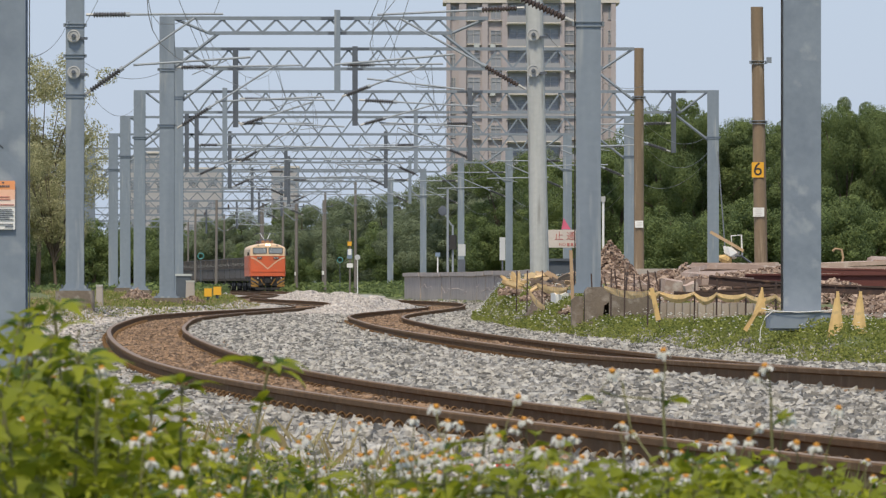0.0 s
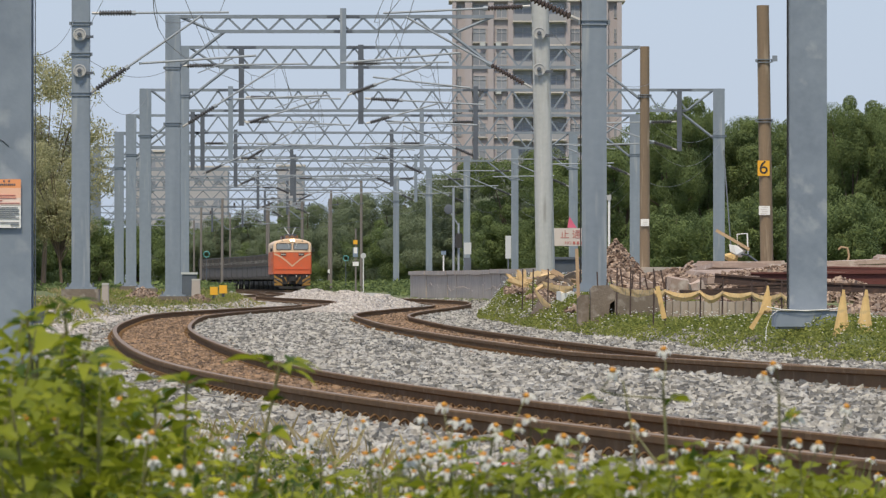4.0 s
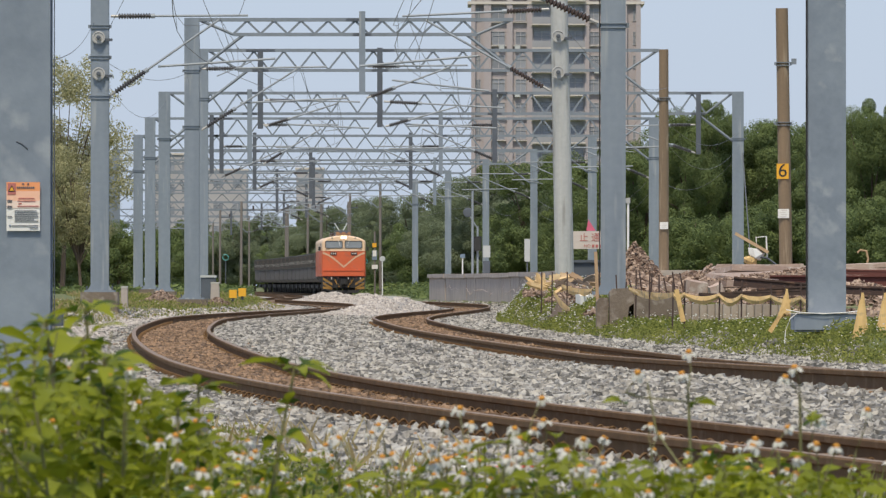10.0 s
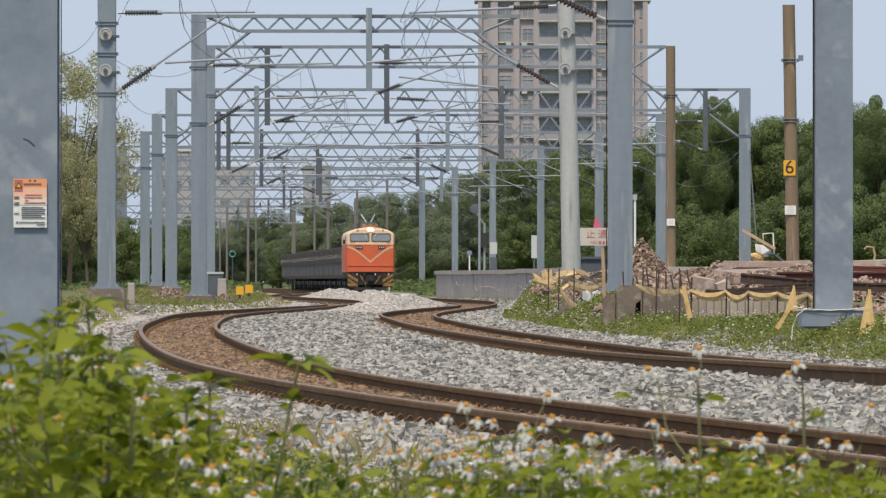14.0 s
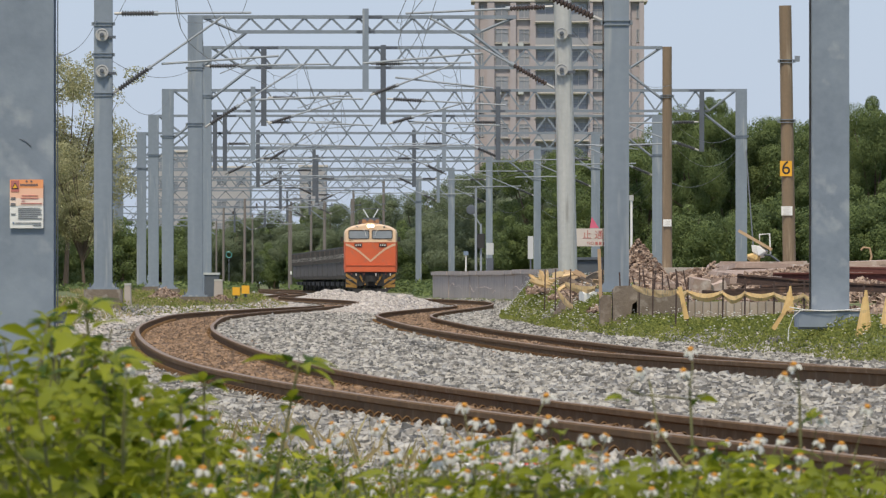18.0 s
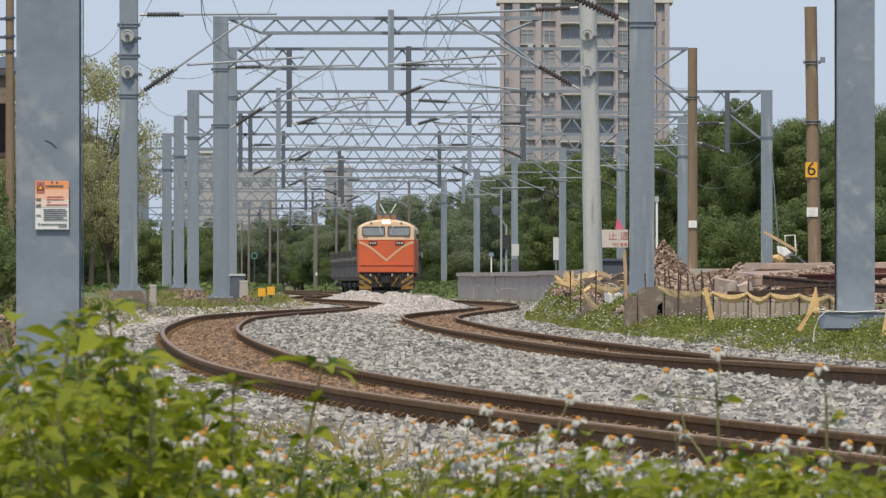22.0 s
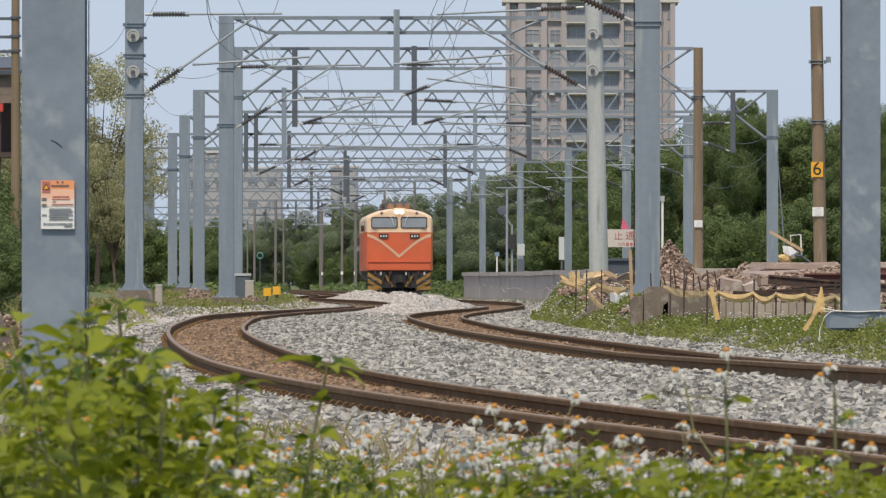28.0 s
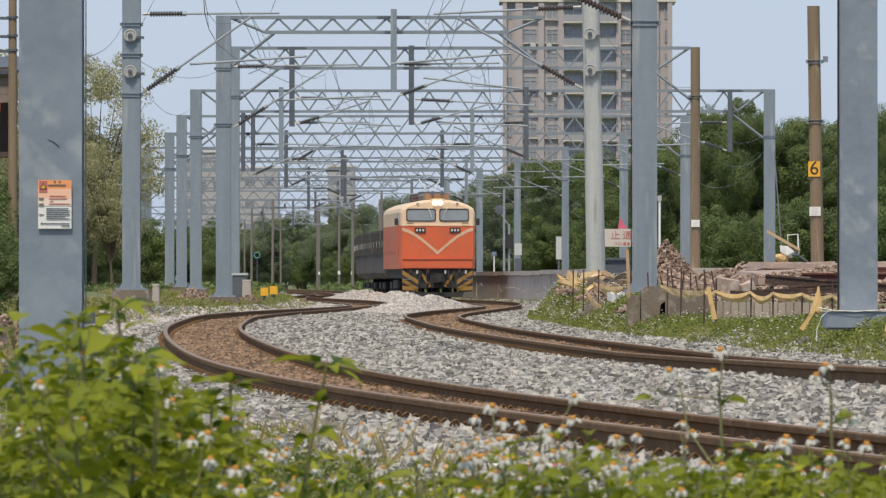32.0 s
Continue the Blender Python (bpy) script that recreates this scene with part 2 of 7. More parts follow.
M_DARKRUST = mat("dark_rusted_steel", (0.085, 0.05, 0.04), (0.04, 0.027, 0.024), rough=0.8, scale=3, fine=25, bump=0.3, spots=(0.14, 0.08, 0.055))
M_SLABPALE = mat("pinkish_broken_concrete", (0.52, 0.395, 0.335), (0.26, 0.185, 0.15), rough=0.95, scale=1.6, fine=22, bump=0.6, per_object=0.7, spots=(0.56, 0.49, 0.44))
M_GREYWOOD = mat("weathered_grey_board", (0.25, 0.20, 0.165), (0.14, 0.11, 0.09), rough=0.9, scale=3, fine=25, bump=0.4)
M_SALMON = mat("faded_salmon_print", (0.84, 0.52, 0.38), (0.78, 0.44, 0.30), rough=0.6, bump=0.02)
M_PINKPRINT = mat("pale_pink_print", (0.80, 0.66, 0.58), (0.76, 0.60, 0.51), rough=0.6, bump=0.02)
M_DARKWOOD = mat("dark_old_timber", (0.10, 0.07, 0.055), (0.05, 0.035, 0.03), rough=0.9, scale=4, fine=30, streak=True)


# ---- mesh tools ----
class Geo:
    """Collects vertices and faces; cheap shapes are added to it."""

    def __init__(self):
        self.v, self.f, self.mi, self.mats = [], [], [], []

    def add(self, verts, faces, mi=0):
        k = len(self.v)
        self.v.extend(tuple(p) for p in verts)
        self.f.extend(tuple(i + k for i in q) for q in faces)
        self.mi.extend([mi] * len(faces))
        return self

    def box(self, c, size, rot=None, taper=1.0, bev=0.0, mi=0):
        """A box with chamfered vertical edges, its top scaled by taper."""
        hx, hy, hz = size[0] / 2, size[1] / 2, size[2] / 2
        e = min(bev, hx * 0.9, hy * 0.9)
        ring = [(hx - e, hy), (-hx + e, hy), (-hx, hy - e), (-hx, -hy + e), (-hx + e, -hy), (hx - e, -hy), (hx, -hy + e), (hx, hy - e)] if e else [(hx, hy), (-hx, hy), (-hx, -hy), (hx, -hy)]
        n = len(ring)
        pts = [Vector((x, y, -hz)) for x, y in ring] + [Vector((x * taper, y * taper, hz)) for x, y in ring]
        if rot is not None:
            r = Euler([radians(a) for a in rot]).to_matrix()
            pts = [r @ p for p in pts]
        pts = [p + Vector(c) for p in pts]
        self.add(pts, [tuple(range(n - 1, -1, -1)), tuple(range(n, 2 * n))] + [(i, (i + 1) % n, n + (i + 1) % n, n + i) for i in range(n)], mi)
        return self

    def rod(self, a, b, r, r2=None, n=8, mi=0):
        """A round bar from a to b."""
        a, b = Vector(a), Vector(b)
        r2 = r if r2 is None else r2
        d = (b - a).normalized()
        u = d.cross(Vector((0, 0, 1)) if abs(d.z) < 0.9 else Vector((1, 0, 0))).normalized()
        w = d.cross(u)
        ring = [(math.cos(2 * math.pi * i / n), math.sin(2 * math.pi * i / n)) for i in range(n)]
        pts = [a + (u * x + w * y) * r for x, y in ring] + [b + (u * x + w * y) * r2 for x, y in ring]
        self.add(pts, [tuple(range(n)), tuple(range(2 * n - 1, n - 1, -1))] + [(i, n + i, n + (i + 1) % n, (i + 1) % n) for i in range(n)], mi)
        return self

    def tube(self, pts, r, n=5, mi=0):
        """A thin tube through points."""
        pts = [Vector(p) for p in pts]
        rings = []
        for i, p in enumerate(pts):
            d = (pts[min(i + 1, len(pts) - 1)] - pts[max(i - 1, 0)]).normalized()
            u = d.cross(Vector((0, 0, 1)) if abs(d.z) < 0.95 else Vector((1, 0, 0))).normalized()
            w = d.cross(u)
            rings.append([p + (u * math.cos(2 * math.pi * j / n) + w * math.sin(2 * math.pi * j / n)) * r for j in range(n)])
        self.add([q for ring in rings for q in ring],
                 [(i * n + j, i * n + n + j, i * n + n + (j + 1) % n, i * n + (j + 1) % n) for i in range(len(pts) - 1) for j in range(n)]
                 + [tuple(range(n)), tuple(range(len(pts) * n - 1, len(pts) * n - n - 1, -1))], mi)
        return self

    def tie(self, k):
        """Joins what was added from vertex k on to the rest."""
        if k:
            self.f.append((0, k, k + 1))
            self.mi.append(0)

    def lathe(self, prof, a, d, n=10, mi=0):
        """A turned shape: prof is (distance along d, radius)."""
        a, d = Vector(a), Vector(d).normalized()
        u = d.cross(Vector((0, 0, 1)) if abs(d.z) < 0.9 else Vector((1, 0, 0))).normalized()
        w = d.cross(u)
        pts = [a + d * h + (u * math.cos(2 * math.pi * j / n) + w * math.sin(2 * math.pi * j / n)) * r for h, r in prof for j in range(n)]
        k = len(prof)
        self.add(pts, [(i * n + j, i * n + n + j, i * n + n + (j + 1) % n, i * n + (j + 1) % n) for i in range(k - 1) for j in range(n)]
                 + [tuple(range(n)), tuple(range(k * n - 1, k * n - n - 1, -1))], mi)
        return self

    def prism(self, outline, y0, y1, mi=0):
        """An outline in x and z, drawn out from y0 to y1."""
        n = len(outline)
        pts = [(x, y0, z) for x, z in outline] + [(x, y1, z) for x, z in outline]
        self.add(pts, [tuple(range(n)), tuple(range(2 * n - 1, n - 1, -1))] + [(i, n + i, n + (i + 1) % n, (i + 1) % n) for i in range(n)], mi)
        return self

    def mesh(self, name, *mats, smooth=False):
        me = bpy.data.meshes.new(name)
        me.from_pydata(self.v, [], self.f)
        for m in mats:
            me.materials.append(m)
        if len(mats) > 1:
            me.polygons.foreach_set("material_index", self.mi)
        bm = bmesh.new()
        bm.from_mesh(me)
        bmesh.ops.recalc_face_normals(bm, faces=bm.faces)
        bm.to_mesh(me)
        bm.free()
        if smooth:
            me.polygons.foreach_set("use_smooth", [True] * len(me.polygons))
        return me


def part(name, geo, material, parent, label="", smooth=False, at=None):
    """One mesh object under a thing or a part."""
    me = geo if isinstance(geo, bpy.types.Mesh) else geo.mesh(name, material, smooth=smooth)
    ob = new(name, me)
    ob.parent = parent
    if at is not None:
        ob.matrix_basis = at if isinstance(at, Matrix) else Matrix.Translation(at)
    if label:
        ob["label"] = label
    return ob


def thing(name, at, label, category, group="", kind=""):
    ob = new(name)
    ob.matrix_basis = at if isinstance(at, Matrix) else Matrix.Translation(at)
    return tagged(ob, label, category, group, kind)


def solo(name, geo, material, label, category, group="", kind="", at=None, smooth=False):
    """A thing that is one mesh."""
    me = geo if isinstance(geo, bpy.types.Mesh) else geo.mesh(name, material, smooth=smooth)
    ob = new(name, me)
    if at is not None:
        ob.matrix_basis = at if isinstance(at, Matrix) else Matrix.Translation(at)
    return tagged(ob, label, category, group, kind)


def big_mesh(name, verts, faces_n, loops, material):
    """A mesh from numpy arrays, all faces with the same corner count."""
    me = bpy.data.meshes.new(name)
    me.vertices.add(len(verts))
    me.vertices.foreach_set("co", np.asarray(verts, dtype=np.float32).ravel())
    nf = len(loops) // faces_n
    me.loops.add(len(loops))
    me.loops.foreach_set("vertex_index", np.asarray(loops, dtype=np.int32))
    me.polygons.add(nf)
    me.polygons.foreach_set("loop_start", np.arange(0, nf * faces_n, faces_n, dtype=np.int32))
    me.materials.append(material)
    me.update(calc_edges=True)
    return me


# ---- the line of the tracks: sideways offset of the running track by distance ahead ----
KD = np.array([30.6, 51.0, 76.4, 102.0, 127.6, 153.0, 178.4, 204.0, 229.6, 255.0, 280.4, 306.0, 331.6, 357.0, 382.4, 425.0, 467.6, 510.0, 561.0, 620.4, 680.0, 765.0, 816.0, 870.4, 938.4, 1074.4, 1224.0, 1428.0])
KX = np.array([7.309, 4.972, 2.792, 1.443, 0.409, -0.428, -1.019, -1.42, -1.18, -0.574, -0.034, 0.087, -0.411, -1.492, -2.847, -4.689, -5.549, -5.569, -5.885, -7.669, -10.021, -13.443, -15.9, -19.0, -23.2, -32.0, -43.0, -59.0])
TRACK_GAP = 4.27
GAUGE = 1.135


def second_slopes(x, y):
    n = len(x)
    h = np.diff(x)
    a = np.eye(n)
    b = np.zeros(n)
    for i in range(1, n - 1):
        a[i, i - 1], a[i, i], a[i, i + 1] = h[i - 1], 2 * (h[i - 1] + h[i]), h[i]
        b[i] = 6 * ((y[i + 1] - y[i]) / h[i] - (y[i] - y[i - 1]) / h[i - 1])
    return np.linalg.solve(a, b)


KM = second_slopes(KD, KX)


def line_x(d):
    """Sideways place of the running track's centre at distance d, straight past both ends."""
    d = np.asarray(d, dtype=float)
    dc = np.clip(d, KD[0], KD[-1])
    i = np.clip(np.searchsorted(KD, dc) - 1, 0, len(KD) - 2)
    h = KD[i + 1] - KD[i]
    t = dc - KD[i]
    x = KX[i] + t * ((KX[i + 1] - KX[i]) / h - h * (2 * KM[i] + KM[i + 1]) / 6) + t * t * KM[i] / 2 + t ** 3 * (KM[i + 1] - KM[i]) / (6 * h)
    s0 = (KX[1] - KX[0]) / (KD[1] - KD[0])
    s1 = (KX[-1] - KX[-2]) / (KD[-1] - KD[-2])
    return x + np.where(d < KD[0], (d - KD[0]) * s0, 0) + np.where(d > KD[-1], (d - KD[-1]) * s1, 0)


def cant(d):
    """Height of the left rail over the right one."""
    return np.interp(np.asarray(d, dtype=float), [34, 204, 254, 306, 390, 510], [0.033, 0.033, 0.0, -0.08, -0.08, 0.0])


# ---- ground: one sheet, ballast bed along the tracks, grass verges ----
def wobble(x, y, s):
    return np.sin(x * 1.7 / s + 1.3 * np.sin(y * 0.9 / s)) * np.cos(y * 1.3 / s + 0.7 * np.sin(x * 1.1 / s))


def ground_z(x, y):
    x, y = np.asarray(x, dtype=float), np.asarray(y, dtype=float)
    rel = x - line_x(y)
    left = np.interp(y, [0, 24, 34, 60, 160, 195, 225, 250, 310, 340, 450, 800], [-0.25, -0.25, -0.22, -0.04, -0.04, 0.16, 0.20, 0.06, 0.12, 0.20, 0.25, 0.0])
    right = np.interp(y, [0, 24, 60, 106, 142, 165, 180, 215, 250, 285, 400, 800], [-0.25, -0.25, -0.05, 0.15, 0.07, 0.34, 0.46, 0.60, 0.52, 0.15, 0.0, 0.0])
    bed = np.interp(y, [0, 18, 30, 40], [-0.30, -0.26, -0.16, -0.145]) + np.interp(y, [46, 68, 105], [0.0, 0.075, 0.0]) * np.clip((rel + 2.3) / 0.8, 0, 1)
    wl = np.clip((rel + 6.9) / 0.7, 0, 1)
    wr = np.clip((2.75 - rel) / 0.55, 0, 1)
    z = left * (1 - wl) + bed * np.minimum(wl, wr) + right * (1 - wr)
    far = np.clip((y - 680) / 400, 0, 1)
    z = z * (1 - far) - 0.25 * far
    ridge = np.interp(y, [205, 242, 258, 280, 320, 365, 408, 435, 475], [0, 0.05, 0.43, 0.36, 0.22, 0.38, 0.50, 0.30, 0])
    z = z + ridge * np.exp(-((rel + 1.95) / 0.62) ** 2) * (0.8 + 0.25 * wobble(x * 3, y * 0.45, 2.0))
    off = np.where((np.abs(rel) < 1.0) | (np.abs(rel + TRACK_GAP) < 1.0), 0.0, 1.0)
    return z + (0.018 * wobble(x, y, 0.7) + 0.03 * wobble(x, y, 3.1)) * off


ys = np.concatenate([np.arange(-30, 10, 4.0), np.arange(10, 80, 0.5), np.arange(80, 480, 1.8), np.geomspace(480, 4500, 60)])
rels = np.concatenate([-np.geomspace(2500, 20, 22), np.linspace(-18, -9, 10), np.arange(-8, 4.01, 0.25), np.linspace(4.6, 16, 14), np.geomspace(20, 2500, 22)])
gy, gr = np.meshgrid(ys, rels, indexing="ij")
gx = gr + line_x(np.clip(gy, 10, 1250)) * np.where(np.abs(gr) < 60, 1, 0)
gz = ground_z(gx, gy)
nr = len(rels)
quad = np.array([(i * nr + j, i * nr + j + 1, i * nr + nr + j + 1, i * nr + nr + j) for i in range(len(ys) - 1) for j in range(nr - 1)])
gme = big_mesh("ground", np.stack([gx, gy, gz], -1).reshape(-1, 3), 4, quad.ravel(), M_GRASSBED)
gme.materials.append(M_BALLAST)
gme.materials.append(M_BALLASTBROWN)
mid_r = (gr[:-1, :-1] + gr[1:, 1:]) / 2
mid_y = (gy[:-1, :-1] + gy[1:, 1:]) / 2
kinds = np.where((mid_r > -6.7) & (mid_r < 2.45) & (mid_y > 27) & (mid_y < 1250), 1, 0)
kinds = np.where((kinds == 1) & ((np.abs(mid_r) < 0.8) | (np.abs(mid_r + TRACK_GAP) < 0.8)), 2, kinds)
gme.polygons.foreach_set("material_index", kinds.ravel().astype(np.int32))
gme.polygons.foreach_set("use_smooth", [True] * len(gme.polygons))
tagged(new("ground", gme), "grassy soil with a pale stone ballast bed along two tracks", "ground", kind="structure")


def stones(name, count, inside, y0, y1, material, label, seed, size=(0.020, 0.054), side=(-6.7, 2.6)):
    """Loose ballast: angular stones lying on the bed."""
    rs = np.random.RandomState(seed)
    y = np.exp(rs.uniform(math.log(y0), math.log(y1), count))
    rel = rs.uniform(side[0], side[1], count)
    x = rel + line_x(y)
    brown = (np.abs(rel) < 0.62) | (np.abs(rel + TRACK_GAP) < 0.62)
    rusty = (np.abs(rel) < 0.95) | (np.abs(rel + TRACK_GAP) < 0.95)
    brown = brown | (rusty & (rs.rand(count) < 0.45))
    keep = (np.abs(x) < 0.6 + 0.064 * y) & (brown == inside)
    edge = np.clip(np.minimum(rel + 6.7, 2.6 - rel) / 0.6, 0, 1)
    keep &= rs.rand(count) < edge + 0.1
    for c in (0.0, -TRACK_GAP):
        for s in (-1, 1):
            keep &= np.abs(rel - c - s * GAUGE / 2) > 0.072
    x, y, rel = x[keep], y[keep], rel[keep]
    n = len(x)
    z = ground_z(x, y)
    r = rs.uniform(size[0], size[1], n) * (1 + 0.15 * (y > 120))
    wedge = np.array([(1, 0, -0.55), (-0.55, 0.85, -0.55), (-0.55, -0.85, -0.55), (0.85, 0.1, 0.55), (-0.45, 0.75, 0.5), (-0.5, -0.65, 0.55)])
    v = wedge[None] * rs.uniform(0.7, 1.3, (n, 1, 3)) + rs.uniform(-0.26, 0.26, (n, 6, 3))
    tilt = rs.uniform(-0.7, 0.7, n) + np.pi * rs.randint(0, 2, n)
    turn = rs.uniform(0, 2 * np.pi, n)
    ct, st = np.cos(tilt)[:, None], np.sin(tilt)[:, None]
    v = np.stack([v[..., 0] * ct - v[..., 2] * st, v[..., 1], v[..., 0] * st + v[..., 2] * ct], -1)
    ca, sa = np.cos(turn)[:, None], np.sin(turn)[:, None]
    v = np.stack([v[..., 0] * ca - v[..., 1] * sa, v[..., 0] * sa + v[..., 1] * ca, v[..., 2]], -1)
    v = v * r[:, None, None] + np.stack([x, y, z + r * 0.35], -1)[:, None, :]
    tri = np.array([(0, 2, 1), (3, 4, 5), (0, 1, 4), (0, 4, 3), (1, 2, 5), (1, 5, 4), (2, 0, 3), (2, 3, 5)])
    loops = (tri[None] + (np.arange(n) * 6)[:, None, None]).ravel()
    me = big_mesh(name, v.reshape(-1, 3), 3, loops, material)
    return tagged(new(name, me), label, "ballast", kind="stuff")


stones("ballast_stones", 520000, False, 27, 420, M_STONE, "loose pale grey crushed stones of the track bed", 3)
stones("stained_ballast_stones", 260000, True, 27, 330, M_STONEBROWN, "rust-brown crushed stones between the rails", 4, (0.018, 0.042))
stones("pale_ballast_stones", 60000, False, 235, 450, M_STONEPALE, "ridge of pale crushed stone between the tracks", 8, (0.03, 0.07), (-2.9, -1.0))
stones("pale_ballast_stones", 26000, False, 140, 420, M_STONEPALE, "pale crushed stone along the side track", 9, (0.025, 0.06), (-6.7, -5.3))


# ---- the two tracks ----
def track(name, off, label):
    base = thing(name, (0, 0, 0), label, "railway track", "railway tracks", "structure")
    yy = np.concatenate([np.arange(12, 420, 1.8), np.geomspace(420, 1400, 90)])
    prof = [(-0.063, -0.153), (-0.063, -0.143), (-0.012, -0.125), (-0.009, -0.048), (-0.033, -0.036), (-0.034, -0.008), (-0.027, 0.0),
            (0.027, 0.0), (0.034, -0.008), (0.033, -0.036), (0.009, -0.048), (0.012, -0.125), (0.063, -0.143), (0.063, -0.153)]
    n = len(prof)
    for side in (-1, 1):
        g = Geo()
        cx = line_x(yy) + off + side * GAUGE / 2
        cz = -side * cant(yy) / 2
        if off == 0.0:
            cz = cz + np.interp(yy, [50, 66, 95], [0.11, 0.088, 0.0] if side < 0 else [0.05, 0.04, 0.0])
        pts = [(x + px, y, z + pz) for x, y, z in zip(cx, yy, cz) for px, pz in prof]
        faces, kinds = [], []
        for i in range(len(yy) - 1):
            for j in range(n):
                faces.append((i * n + j, i * n + n + j, i * n + n + (j + 1) % n, i * n + (j + 1) % n))
                kinds.append(1 if j == 6 else 0)
        g.v, g.f, g.mi = pts, faces + [tuple(range(n))], kinds + [0]
        part("rail", g.mesh("rail", M_RUST, M_RAILTOP), None, base, "rusty brown steel rail with a worn top")
    sl = Geo()
    sl.box((0, 0, -0.06), (2.0, 0.22, 0.12), taper=0.96)
    sme = sl.mesh("sleeper", M_CONC)
    yv = np.arange(28.0, 28.0 + 0.62 * 80, 0.62)
    for y in yv:
        part("sleeper", sme, None, base, at=pose(float(line_x(y)) + off, y, -0.160, 0, math.degrees(float(cant(y)) / 1.1) * 0.9, 0))
    clip = Geo()
    for y in np.arange(28.0, 200.0, 0.62):
        for side in (-1, 1):
            for e in (-1, 1):
                x = float(line_x(y)) + off + side * GAUGE / 2
                z = -side * float(cant(y)) / 2
                clip.tube([(x + e * (0.03 + 0.0105 * k), y + 0.012 * math.sin(math.pi * k / 4), z - 0.142 + 0.06 * math.sin(math.pi * k / 8)) for k in range(9)], 0.007, 4)
    c = part("rail_clip", clip, M_RUST, base, "bent steel spring clips along the rail foot")
    c["kind"] = "stuff"


track("running_track", 0.0, "curving railway track with rusty rails in stone ballast")
track("side_track", -TRACK_GAP, "curving railway track with rusty rails and brown-stained ballast")


# ---- masts and catenary portals ----
def h_column(g, w, z0, z1, x=0.0, y=0.0):
    """An H-section shaft, its flanges facing the line."""
    f, t, h = w * 0.07, w * 0.05, w * 0.46
    ring = [(-w / 2, -h), (w / 2, -h), (w / 2, -h + f), (t, -h + f), (t, h - f), (w / 2, h - f), (w / 2, h), (-w / 2, h), (-w / 2, h - f), (-t, h - f), (-t, -h + f), (-w / 2, -h + f)]
    n = len(ring)
    g.add([(x + a, y + b, z) for z in (z0, z1) for a, b in ring], [tuple(range(n)), tuple(range(2 * n - 1, n - 1, -1))] + [(i, (i + 1) % n, n + (i + 1) % n, n + i) for i in range(n)])


def footing(base, w, x=0.0, z=0.0, block=True):
    part("base_plate", Geo().box((x, 0, z + 0.02), (w * 1.7, w * 1.5, 0.05), bev=0.02), M_STEEL, base)
    if block:
        part("plinth", Geo().box((x, 0, z - 0.3), (w * 2.1, w * 1.9, 0.6), bev=0.04), M_DIRTCONC, base, "dark weathered concrete plinth")
    for sx in (-1, 1):
        part("anchor_bolt", Geo().rod((x + sx * w * 0.7, -w * 0.6, z + 0.04), (x + sx * w * 0.7, -w * 0.6, z + 0.14), 0.02, n=6), M_DARKSTEEL, base)
        part("gusset", Geo().prism([(x + sx * w * 0.5, z + 0.04), (x + sx * w * 0.70, z + 0.04), (x + sx * w * 0.5, z + 0.16)], -w * 0.43, -w * 0.38), M_STEEL, base)


def band(base, w, z, x=0.0, reach=0.0):
    """A clamp round a post, with a lug."""
    g = Geo()
    for dz in (-0.035, 0.035):
        g.box((x, 0, z + dz), (w * 1.07, w * 1.06, 0.016), bev=0.006)
    for s in (-1, 1):
        g.box((x + s * w * 0.57, -0.04, z + 0.005), (0.06, 0.10, 0.075), bev=0.01)
    if reach:
        g.box((x + math.copysign(w * 0.6 + abs(reach) / 2, reach), -0.02, z + 0.06), (abs(reach), 0.12, 0.14))
    part("clamp_band", g, M_TRUSS, base)


def insulator(g, a, b, n=12, r=0.068):
    """A ribbed insulator between two points."""
    a, b = Vector(a), Vector(b)
    length = (b - a).length
    prof = [(0, 0.03)]
    for i in range(n):
        t = length * (i + 0.5) / n
        q = length / n
        prof += [(t - q * 0.40, 0.035), (t - q * 0.12, r), (t + q * 0.12, r), (t + q * 0.40, 0.035)]
    g.lathe(prof + [(length, 0.03)], a, b - a, 9)


